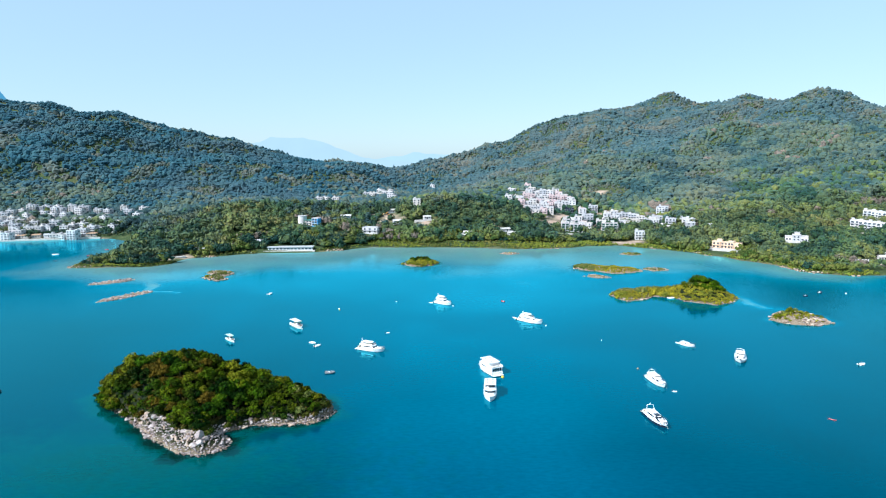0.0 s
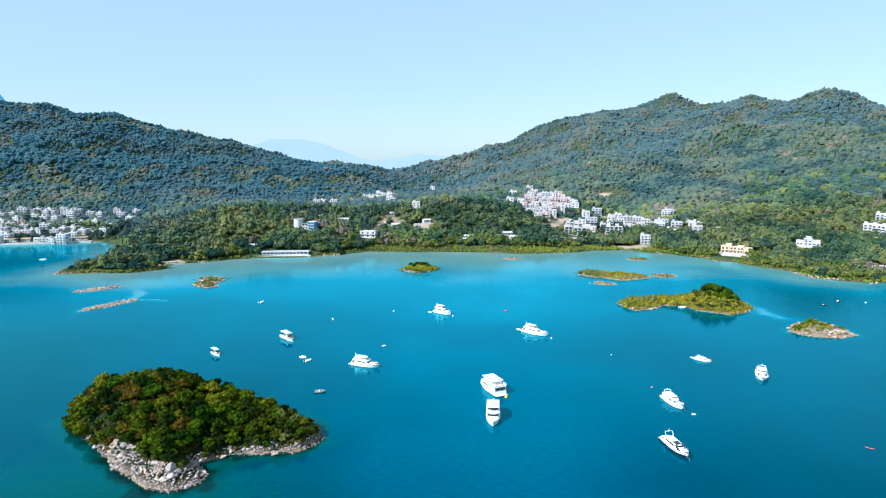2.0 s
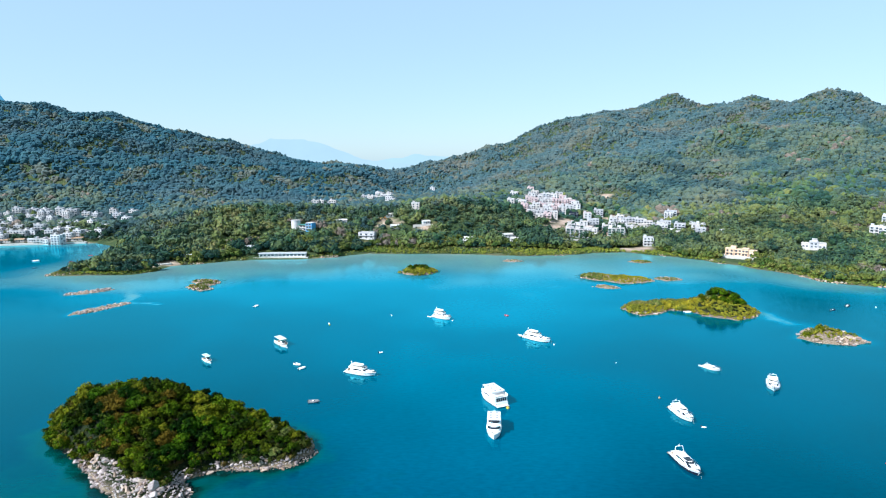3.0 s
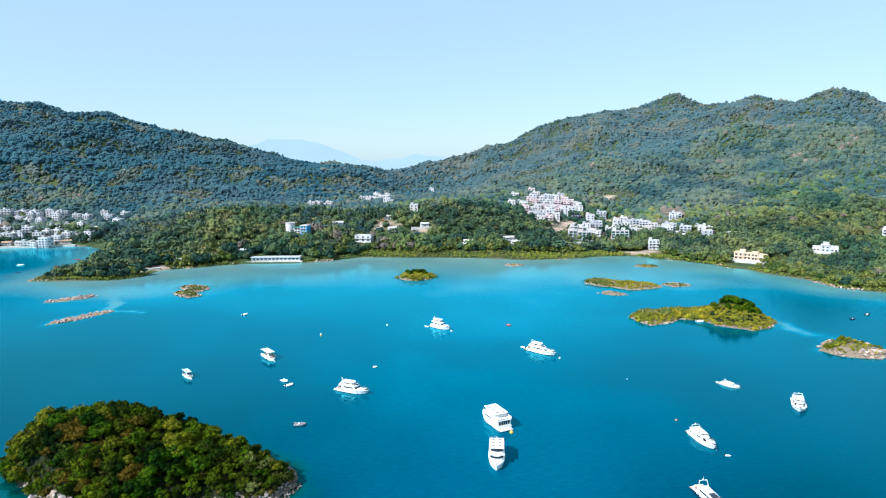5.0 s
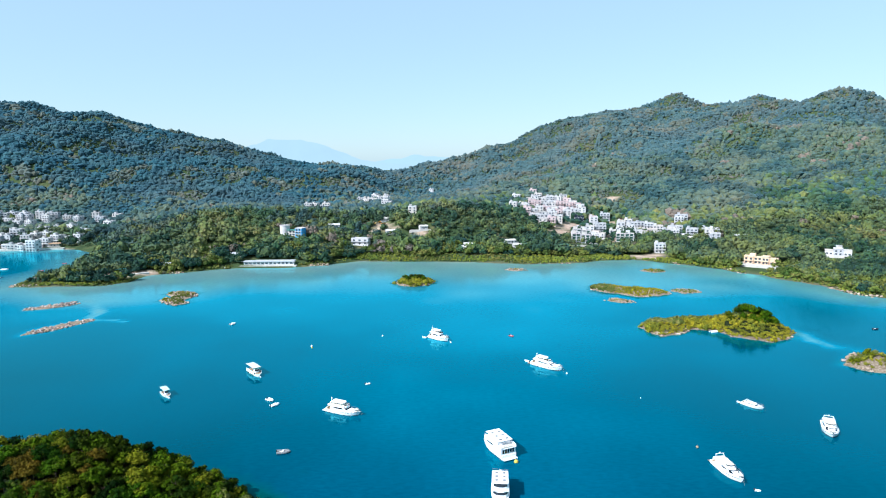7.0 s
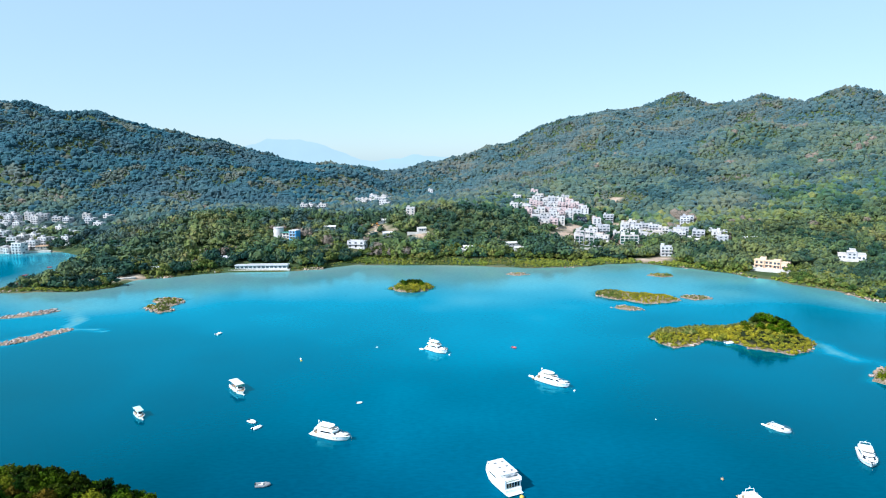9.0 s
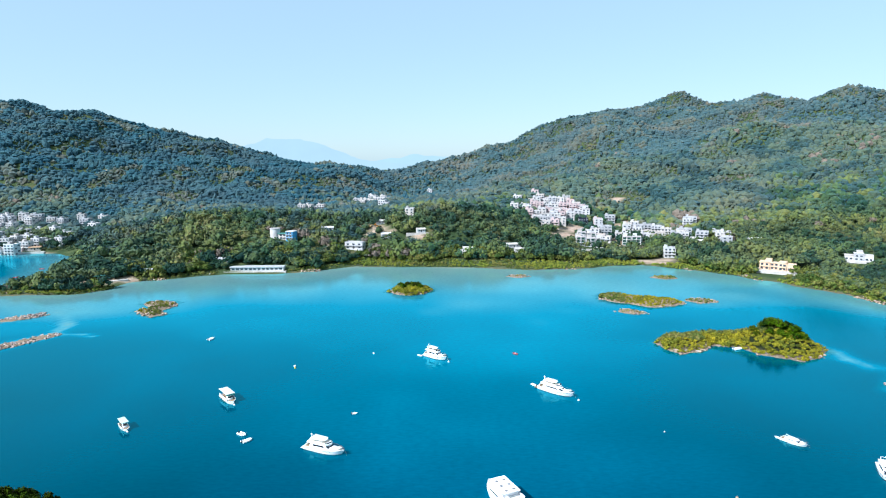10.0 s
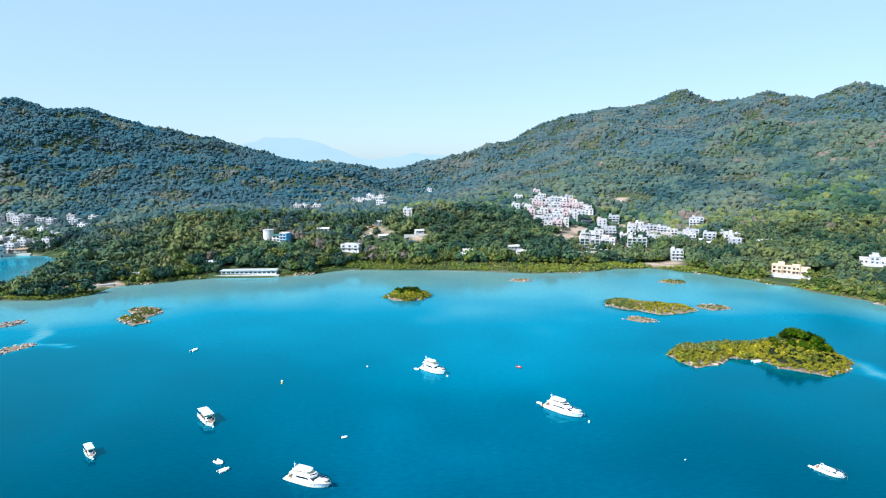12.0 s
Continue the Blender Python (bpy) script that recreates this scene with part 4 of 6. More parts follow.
def village_house(w, d, storeys, wall, label, balcony=True, hood=True, wide=False, roof=M_ROOF, glass_front=False, group="village houses"):
    """Flat-roofed rendered house with parapet, balconies and windows; the front looks to -y."""
    h = 3.0 * storeys
    house = tagged(new("house"), label, "house", group)
    bm = box(-w / 2, w / 2, -d / 2, d / 2, -4, h, bevel=0.05)
    part("wall", bm, wall, house)
    bm = bmesh.new()
    for x0, x1, y0, y1 in ((-w / 2 - 0.1, w / 2 + 0.1, -d / 2 - 0.1, -d / 2 + 0.15), (-w / 2 - 0.1, w / 2 + 0.1, d / 2 - 0.15, d / 2 + 0.1),
                           (-w / 2 - 0.1, -w / 2 + 0.15, -d / 2 + 0.15, d / 2 - 0.15), (w / 2 - 0.15, w / 2 + 0.1, -d / 2 + 0.15, d / 2 - 0.15)):
        add_box(bm, x0, x1, y0, y1, h - 0.25, h + 1.0)
    part("parapet", bm, wall, house)
    part("roof", box(-w / 2 + 0.15, w / 2 - 0.15, -d / 2 + 0.15, d / 2 - 0.15, h, h + 0.12), roof, house)
    if hood:
        bm = box(-w / 2 + 0.6, -w / 2 + 3.4, d / 2 - 4.2, d / 2 - 0.4, h + 0.12, h + 2.5)
        add_box(bm, -w / 2 + 0.4, -w / 2 + 3.6, d / 2 - 4.4, d / 2 - 0.2, h + 2.5, h + 2.7)
        part("stair_hood", bm, wall, house)
        bm = bmesh.new()
        bmesh.ops.create_cone(bm, segments=10, radius1=0.6, radius2=0.6, depth=1.3, cap_ends=True, matrix=pose(w / 2 - 1.6, d / 2 - 1.4, h + 0.8))
        part("water_tank", bm, M_STEEL, house, "steel rooftop water tank")
    n = 3 if w > 10 else 2
    ww = 2.5 if (wide or glass_front) else 1.9
    hh = 2.2 if glass_front else 1.7
    first = part("window", window_bm(ww, hh, 1), (M_FRAME, M_PANE), house)
    first.matrix_basis = pose(-w / 2 + w / (2 * n), -d / 2, 0.5)
    for s in range(storeys):
        z = 3.0 * s + (0.4 if glass_front else 0.85)
        for k in range(n):
            if s or k:
                again(first, house, -w / 2 + w * (2 * k + 1) / (2 * n), -d / 2, z)
        again(first, house, -w / 2, -d / 5 if s % 2 else d / 5, z, -90)
        again(first, house, w / 2, d / 5 if s % 2 else -d / 5, z, 90)
        if balcony and s:
            bm = box(-w / 2 + 0.2, w / 2 - 0.2, -d / 2 - 1.3, -d / 2, 3 * s - 0.12, 3 * s + 0.06)
            add_box(bm, -w / 2 + 0.2, w / 2 - 0.2, -d / 2 - 1.3, -d / 2 - 1.18, 3 * s + 0.06, 3 * s + 0.95)
            add_box(bm, -w / 2 + 0.2, -w / 2 + 0.32, -d / 2 - 1.18, -d / 2, 3 * s + 0.06, 3 * s + 0.95)
            add_box(bm, w / 2 - 0.32, w / 2 - 0.2, -d / 2 - 1.18, -d / 2, 3 * s + 0.06, 3 * s + 0.95)
            part("balcony", bm, wall, house)
    if balcony:
        bm = bmesh.new()
        add_box(bm, -0.55, 0.55, -d / 2 - 0.08, -d / 2 + 0.05, 0, 2.1)
        part("door", bm, M_DARKGLASS, house, "dark front door")
    return house


def level(x, y):
    return float(land_height(np.array([x]), np.array([y]))[0])


HOUSE_KINDS = [
    village_house(11.0, 8.5, 3, M_WALL, "three-storey white rendered village house with balconies and flat roof"),
    village_house(10.0, 8.0, 3, M_WALL, "three-storey white village house with rooftop stair hood", balcony=False),
    village_house(13.0, 8.5, 3, M_WALL_GREY, "three-storey pale grey village house with wide balconies", wide=True),
    village_house(10.0, 9.0, 3, M_WALL_PINK, "three-storey pinkish tiled village house with flat roof"),
    village_house(12.0, 8.0, 2, M_WALL, "two-storey white village house with flat roof"),
    village_house(13.0, 9.0, 4, M_WALL, "tall four-storey white house with balconies on each floor", wide=True),
    village_house(10.0, 7.5, 2, M_WALL, "two-storey white house with red tiled roof terrace", hood=False, roof=M_ROOF_RED),
]
spare = list(HOUSE_KINDS)


def put_house(k, x, y, turn, sink=0.0):
    """Uses the built house first, then copies of it."""
    m = pose(x, y, level(x, y) + 0.2 - sink, 0, 0, turn)
    if HOUSE_KINDS[k] in spare:
        spare.remove(HOUSE_KINDS[k])
        HOUSE_KINDS[k].matrix_basis = m
        return HOUSE_KINDS[k]
    return copy_thing(HOUSE_KINDS[k], m)


pick = random.Random(5)
for spots, kinds, spread, base in ((TOWN_WEST, (0, 0, 1, 4, 2, 0, 4, 5), 14, -4), (TOWN_UPPER, (0, 1, 2, 4), 14, -4), (HILL_VILLAGE, (0, 1, 3, 3, 4, 4, 6), 10, -8),
                                   (HILL_ROWS, (3, 3, 4, 0, 1, 6, 6), 10, -8), (LOWER_VILLAGE, (0, 1, 2, 4, 0, 6), 14, -12), (LOWER_MORE, (0, 2, 1, 2, 4), 14, -12), (MID_HOUSES, (0, 1, 4, 0), 12, -10)):
    for x, y in spots:
        put_house(pick.choice(kinds), x, y, base + pick.uniform(-spread, spread))
for x, y in EAST_BLOCKS:
    put_house(5, x, y, -38 + pick.uniform(-2, 2))


def cottage(w, d, roof_mat, wall_mat, label):
    """Single-storey building under a shallow pitched roof with eaves."""
    c = tagged(new("cottage"), label, "house", "shore cottages")
    part("wall", box(-w / 2, w / 2, -d / 2, d / 2, -2.5, 2.8), wall_mat, c)
    bm = bmesh.new()
    for s in (-1, 1):
        vs = [bm.verts.new(q) for q in ((-w / 2 - 0.5, s * (d / 2 + 0.6), 2.75), (w / 2 + 0.5, s * (d / 2 + 0.6), 2.75), (w / 2 + 0.5, 0, 4.2), (-w / 2 - 0.5, 0, 4.2),
                                        (-w / 2 - 0.5, s * (d / 2 + 0.6), 2.6), (w / 2 + 0.5, s * (d / 2 + 0.6), 2.6), (w / 2 + 0.5, 0, 4.02), (-w / 2 - 0.5, 0, 4.02))]
        for q in ((0, 1, 2, 3), (4, 5, 6, 7), (0, 1, 5, 4), (1, 2, 6, 5), (3, 0, 4, 7)):
            bm.faces.new([vs[k] for k in q])
    part("roof", bm, roof_mat, c)
    first = part("window", window_bm(1.2, 1.2, 1), (M_FRAME, M_PANE), c)
    first.matrix_basis = pose(-w / 4, -d / 2, 0.9)
    again(first, c, w / 4, -d / 2, 0.9)
    again(first, c, w / 2, 0, 0.9, 90)
    part("door", box(-0.5, 0.5, -d / 2 - 0.06, -d / 2 + 0.05, 0, 2.1), M_DARKGLASS, c)
    return c


for k, (x, y) in enumerate(COTTAGES):
    kinds = ((M_CONCRETE, M_WALL, "low white cottage with pale grey roof among trees"), (M_ROOF_RED, M_WALL, "low white cottage with red tiled roof"),
             (M_WALL, M_WALL_GREY, "low grey shed with white metal roof"))
    r, wl_, lab = kinds[k % 3 if k in (11, 14, 17) else 2 * (k % 2)]
    cottage(9 + 3 * (k % 3), 6.5, r, wl_, lab).matrix_basis = pose(x, y, level(x, y) + 0.3, 0, 0, pick.uniform(-25, 25))


for k, (x, y) in enumerate(WATERFRONT):
    r, wl_, lab = ((M_CONCRETE, M_WALL_PINK, "low pinkish waterfront house with a grey roof by the quay"), (M_WALL_GREY, M_WALL, "low white waterfront house with a grey roof by the quay"),
                   (M_EARTH, M_CONCRETE, "low brown-roofed waterfront shed beside the quay"))[(k * 2 + k // 3) % 3]
    cottage(10 + 2 * (k % 3), 7, r, wl_, lab).matrix_basis = pose(x, y, level(x, y) + 0.8, 0, 0, 12 + pick.uniform(-8, 8))


# ---- terrace of green-glazed town houses over the shore road ----
def town_house(w=9.5, d=9.0):
    t = tagged(new("town_house"), "white framed town house with tall green-tinted glazing", "house", "terrace of town houses")
    part("wall", box(-w / 2, w / 2, -d / 2 + 0.6, d / 2, -3, 9.0), M_WALL, t)
    bm = bmesh.new()
    for x in (-w / 2, -0.3, w / 2 - 0.6):
        add_box(bm, x, x + 0.6, -d / 2 - 0.4, -d / 2 + 0.6, -3, 9.2)
    for z in (-0.3, 2.8, 5.8, 8.8):
        add_box(bm, -w / 2 + 0.6, -0.3, -d / 2 - 0.4, -d / 2 + 0.6, z, z + 0.4)
        add_box(bm, 0.3, w / 2 - 0.6, -d / 2 - 0.4, -d / 2 + 0.6, z, z + 0.4)
    part("facade_frame", bm, M_WALL, t)
    first = None
    for z in (0.1, 3.2, 6.2):
        for x in (-w / 4, w / 4):
            if first is None:
                first = part("window", window_bm(w / 2 - 1.2, 2.4, 2), (M_FRAME, M_GREENGLASS), t)
                first.matrix_basis = pose(x, -d / 2 + 0.6, z)
            else:
                again(first, t, x, -d / 2 + 0.6, z)
    part("roof", box(-w / 2 - 0.1, w / 2 + 0.1, -d / 2 - 0.4, d / 2 + 0.1, 9.2, 9.45), M_ROOF, t)
    bm = box(-w / 2 + 0.8, 0.4, 0.4, d / 2 - 0.4, 9.45, 11.9)
    add_box(bm, -w / 2 + 0.5, 0.7, 0.1, d / 2 - 0.1, 11.9, 12.1)
    part("penthouse", bm, M_WALL, t)
    return t


M_GREENGLASS = plain("green_tinted_glass", (0.035, 0.10, 0.085), 0.08, 0, 0.7, 0.2, 0.4)
terrace = town_house()
terrace.matrix_basis = pose(128, 777, level(128, 777) + 0.3, 0, 0, -6)
for x, y, a in ((138.5, 776, -6), (149, 775, -6), (181, 787, -14), (191, 785, -14), (133, 800, -6), (144, 801, -6)):
    copy_thing(terrace, pose(x, y, level(x, y) + 0.3, 0, 0, a))
blk = village_house(12, 9, 2, M_NAVY, "dark glass-fronted two-storey house on the slope", glass_front=True, wide=True)
blk.matrix_basis = pose(151, 884, level(151, 884) + 0.3, 0, 0, -6)


# ---- cream-yellow waterfront villa on its terrace ----
villa = tagged(new("villa"), "cream-yellow waterfront villa with arcaded balconies above a stone terrace", "villa")
bm = box(-13, -5, -4, 6, -2, 6.6, bevel=0.05)
add_box(bm, -5, 2, -2.5, 6, -2, 6.0, bevel=0.05)
add_box(bm, 2, 8, -4.2, 6, -2, 7.2, bevel=0.05)
add_box(bm, 8, 15, -3, 6, -2, 5.6, bevel=0.05)
add_box(bm, -9, -4, 0, 5, 6.6, 9.0, bevel=0.05)
part("wall", bm, M_WALL_YEL, villa)
for x0, x1, y0, z in ((-13, -5, -4, 6.6), (-5, 2, -2.5, 6.0), (2, 8, -4.2, 7.2), (8, 15, -3, 5.6)):
    roof = part("roof", box(x0 - 0.3, x1 + 0.3 - 0.62, y0 - 0.5, 6.3, z, z + 0.25), M_WALL_YEL, villa)
    part("parapet", box(x0 - 0.1, x1 - 0.55, y0 - 0.3, y0 - 0.1, z + 0.25, z + 1.0), M_WALL_YEL, roof)
first = None
for x, y, z in ((-11, -4, 0.6), (-7.2, -4, 0.6), (-3.2, -2.5, 0.6), (0, -2.5, 0.6), (3.6, -4.2, 0.6), (6.4, -4.2, 0.6), (10, -3, 0.6), (13, -3, 0.6),
                (-11, -4, 3.9), (-7.2, -4, 3.9), (-3.2, -2.5, 3.7), (0, -2.5, 3.7), (3.6, -4.2, 3.9), (6.4, -4.2, 3.9)):
    if first is None:
        first = part("window", window_bm(1.9, 1.9, 1), (M_WALL_YEL, M_PANE), villa)
        first.matrix_basis = pose(x, y, z)
    else:
        again(first, villa, x, y, z)
for x0, x1, y in ((-12.5, -5.6, -4), (-4.6, 1.5, -2.5), (2.4, 7.5, -4.2)):
    bm = box(x0, x1, y - 1.5, y, 3.0, 3.2)
    add_box(bm, x0, x1, y - 1.5, y - 1.35, 3.2, 4.0)
    for x in (x0, x1 - 0.35):
        add_box(bm, x, x + 0.35, y - 1.5, y - 1.15, -0.5, 3.0)
    part("balcony", bm, M_WALL_YEL, villa)
bm = box(-17, 17, -19, 6.5, -4, 0.0)
add_box(bm, -17.3, 17.3, -19.4, -19, -4, 0.75)
add_box(bm, -17.3, -17.0, -19, 6.5, -4, 0.75)
add_box(bm, 17.0, 17.3, -19, 6.5, -4, 0.75)
add_box(bm, -12, 12, -23, -19.4, -4, -1.4)
part("terrace", bm, M_CONCRETE, villa, "pale stone terrace with low parapet")
villa.matrix_basis = pose(275, 646, 2.5, 0, 0, -33)

# ---- white house among trees on the east shore ----
wh = tagged(new("villa"), "rambling white villa with stepped flat roofs in dense trees", "villa", "waterfront villas")
first = None
for x0, x1, y0, y1, h in ((-10, -3, -3, 5, 4.4), (-3, 5, -5, 5, 6.4), (5, 12, -4, 4, 5.2), (-1, 4, 0, 5, 8.6)):
    wing = part("wing", box(x0 + 0.02, x1 - 0.02, y0, y1, -4 if h < 8 else 6.4, h, bevel=0.05), M_WALL, wh)
    part("roof", box(x0 - 0.25, x1 + 0.25 - 0.52, y0 - 0.4, y1 + 0.2, h, h + 0.3, bevel=0.04), M_WALL, wing)
    for z in (0.7, 3.6):
        if z + 1.7 > h:
            continue
        for x in (x0 + (x1 - x0) * 0.28, x0 + (x1 - x0) * 0.72):
            if first is None:
                first = part("window", window_bm(1.8, 1.6), (M_FRAME, M_PANE), wing)
                first.matrix_basis = pose(x, y0, z)
            else:
                again(first, wing, x, y0, z)
part("terrace", box(-12, 13, -10, -5.1, -4, 0.1), M_CONCRETE, wh, "pale paved terrace")
wh.matrix_basis = pose(358, 668, level(358, 668) + 1.0, 0, 0, -30)

# ---- white block with a blue glazed wing over the west wood ----
wb = tagged(new("house"), "white concrete block house with a bright blue glazed wing", "house", "hillside villas")
bm = bmesh.new()
bmesh.ops.create_cone(bm, segments=28, radius1=5.2, radius2=5.2, depth=15.6, cap_ends=True, matrix=pose(-10, 0, 3.6))
part("tower", bm, M_WALL, wb, "round white stair tower")
part("link", box(-5, 5, -2, 4, -4, 6.6), M_WALL, wb)
part("wing", box(5, 13, -4, 5, -4, 9.0, bevel=0.06), M_WALL_BLUE, wb, "bright blue painted wing")
bm = bmesh.new()
bmesh.ops.create_cone(bm, segments=28, radius1=5.5, radius2=5.5, depth=0.5, cap_ends=True, matrix=pose(-10, 0, 11.6))
part("roof", bm, M_ROOF, wb)
for z in (2.7, 5.7):
    part("floor_slab", box(4.8, 13.2, -5.0, -3.9, z, z + 0.35), M_WALL, wb)
part("pergola", box(-5.5, 5.2, -3.4, 4.2, 6.6, 7.0, bevel=0.05), M_TARP, wb, "green flat roof of the link")
part("wing_roof", box(4.7, 13.3, -4.4, 5.3, 9.0, 9.4), M_WALL, wb)
first = None
for x, y, z in ((7, -4, 0.6), (10.5, -4, 0.6), (7, -4, 3.6), (10.5, -4, 3.6), (7, -4, 6.6), (10.5, -4, 6.6), (-2, -2, 1), (2, -2, 1), (-2, -2, 4), (2, -2, 4)):
    if first is None:
        first = part("window", window_bm(2.3, 1.9, 1), (M_WALL, M_PANE), wb)
        first.matrix_basis = pose(x, y, z)
    else:
        again(first, wb, x, y, z)
wb.matrix_basis = pose(-186, 723, level(-186, 723) - 1.0, 0, 0, -16)

# ---- two-storey white house on the shore slope ----
ws = village_house(19, 9, 2, M_WALL, "two-storey white house with long verandas over the shore", hood=False, wide=True, group="waterfront villas")
ws.matrix_basis = pose(-112, 722, level(-112, 722) + 0.5, 0, 0, -12)

# ---- long low pavilion on the quay ----
pav = tagged(new("pavilion"), "long low white waterfront pavilion with a row of dark windows", "pavilion")
part("wall", box(-24, 24, -3.5, 3.5, -1.5, 3.2), M_WALL, pav)
bm = box(-25, 25, -4.6, 4.4, 3.2, 3.5)
add_box(bm, -14, 24.5, -4.0, 4.0, 3.5, 3.9)
part("roof", bm, M_WALL, pav, "flat white roof with deep eaves")
first = None
for k in range(12):
    if first is None:
        first = part("window", window_bm(2.7, 1.6, 2), (M_FRAME, M_PANE), pav)
        first.matrix_basis = pose(-21.5, -3.5, 0.9)
    else:
        again(first, pav, -21.5 + 3.9 * k, -3.5, 0.9)
part("quay", box(-29, 27, -7.5, -3.5, -2.5, -0.1), M_CONCRETE, pav, "pale concrete quay edge")
pav.matrix_basis = pose(-189, 650, 1.6, 0, 0, 3)

# ---- shore works: sea wall, sheds, retaining walls ----
def strip_wall(name, a, b, width, z0, z1, material, label, category):
    """A straight wall or ramp between two points of the plan."""
    (ax, ay), (bx, by) = a, b
    L = math.hypot(bx - ax, by - ay)
    n = max(2, int(L / 4))
    ob = tagged(new(name), label, category)
    slab = None
    for k in range(n):
        if slab is None:
            slab = part("slab", box(0.02, L / n - 0.02, -width / 2, width / 2, z0, z1, bevel=0.05), material, ob)
        else:
            again(slab, ob, L / n * k)
    ob.matrix_basis = pose(ax, ay, 0, 0, 0, math.degrees(math.atan2(by - ay, bx - ax)))
    return ob


strip_wall("sea_wall", (-318, 579), (-284, 603), 3.4, -1, 2.6, M_CONCRETE, "pale concrete ramp and sea wall on the wooded point", "wall")
strip_wall("retaining_wall", (112, 752), (176, 756), 1.2, 0, level(140, 754) + 2.4, M_CONCRETE, "pale retaining wall below the terrace of houses", "wall")
strip_wall("quay", (-640, 727), (-585, 739), 5.0, -1, 2.0, M_CONCRETE, "pale concrete quay before the white waterfront town", "quay")
strip_wall("quay", (-584, 739), (-470, 765), 5.0, -1, 2.0, M_CONCRETE, "long pale concrete quay below crowded white houses", "quay")
strip_wall("jetty", (-222, 646), (-228, 634), 2.2, -1, 1.1, M_CONCRETE, "short concrete jetty beside the pavilion", "jetty")

shed = tagged(new("boat_shed"), "open boat shed under a green sheet roof", "shed")
for x in (-4, 0, 4):
    for y in (-2.5, 2.5):
        part("post", box(x - 0.12, x + 0.12, y - 0.12, y + 0.12, -1.5, 2.7), M_BARK, shed)
bm = box(-4.8, 4.8, -3.2, 0, 2.7, 2.85)
add_box(bm, -4.8, 4.8, 0.02, 3.2, 2.74, 2.89)
part("roof", bm, M_TARP, shed, "green corrugated sheet roof")
part("skiff", box(-3, 2.6, -0.8, 0.8, 0.0, 0.7, bevel=0.2), M_WHITE, shed)
shed.matrix_basis = pose(-306, 598, level(-306, 598) + 0.6, 0, 0, 32)


def excavator(paint, label):
    """Tracked digger: two crawler tracks, slewing body, cab, boom, arm and bucket."""
    ob = tagged(new("excavator"), label, "excavator", "diggers on the building plot")
    for s in (-1, 1):
        part("track", box(-1.9, 1.9, s * 1.1 - 0.3, s * 1.1 + 0.3, 0, 0.85, bevel=0.25), M_RUBBER, ob)
    part("body", box(-2.2, 1.3, -1.3, 1.3, 0.95, 2.1, bevel=0.12), paint, ob)
    part("cab", box(0.1, 1.6, 0.15, 1.25, 2.1, 3.3, bevel=0.1), M_DARKGLASS, ob, "dark glazed cab")
    for name_, a, b, r in (("boom", (1.1, -0.3, 1.8), (3.6, -0.3, 4.4), 0.26), ("arm", (3.5, -0.3, 4.5), (5.4, -0.3, 2.4), 0.2)):
        bm = bmesh.new()
        a, b = Vector(a), Vector(b)
        m = Matrix.Translation((a + b) / 2) @ (b - a).to_track_quat("Z", "Y").to_matrix().to_4x4()
        bmesh.ops.create_cone(bm, segments=4, radius1=r * 1.3, radius2=r, depth=(b - a).length, cap_ends=True, matrix=m)
        part(name_, bm, paint, ob)
    part("bucket", box(5.0, 5.9, -0.8, 0.2, 1.5, 2.4, bevel=0.15), M_GREY, ob)
    return ob


for x, y, a, paint_ in ((-108, 792, 20, M_YELLOW), (-97, 785, 160, M_ORANGE)):
    d_ = excavator(paint_, "yellow tracked excavator on bare earth" if paint_ == M_YELLOW else "orange tracked excavator on bare earth")
    d_.matrix_basis = pose(x, y, level(x, y) + 0.05, 0, 0, a)
strip_wall("retaining_wall", (-62, 747), (-38, 750), 1.0, 0, level(-50, 748) + 2.2, M_CONCRETE, "pale concrete platform wall on the cleared plot", "wall")

# ---- trees, shrubs and rocks of the islets and the shore ----
def tree(seed, height, spread, radius, label, leaf, lobes=8, per=90, size=0.25, group="islet trees", bare=False):
    """Tapered trunk with limbs under a crown of leafy lobes."""
    t = tagged(new("tree"), label, "tree", group)
    r = random.Random(seed)
    bm = bmesh.new()
    base = Vector((0, 0, -0.6))
    fork = Vector((r.uniform(-0.3, 0.3), r.uniform(-0.3, 0.3), height * 0.55))
    limb(bm, base, fork, 0.2 * height / 6, 0.12 * height / 6)
    for k in range(5):
        a = 6.283 * k / 5 + r.uniform(-0.3, 0.3)
        limb(bm, fork - Vector((0, 0, r.uniform(0, 0.6))), fork + Vector((math.cos(a) * spread * 0.9, math.sin(a) * spread * 0.9, height * r.uniform(0.2, 0.4))), 0.09 * height / 6, 0.03)
    part("trunk", bm, M_BARK, t)
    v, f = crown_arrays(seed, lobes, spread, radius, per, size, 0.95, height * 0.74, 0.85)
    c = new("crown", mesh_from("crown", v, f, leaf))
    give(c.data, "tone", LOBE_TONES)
    c.parent = t
    return t


def limb(bm, a, b, r0, r1, sides=6):
    m = Matrix.Translation((a + b) / 2) @ (b - a).to_track_quat("Z", "Y").to_matrix().to_4x4()
    bmesh.ops.create_cone(bm, segments=sides, radius1=r0, radius2=r1, depth=(b - a).length, cap_ends=True, matrix=m)


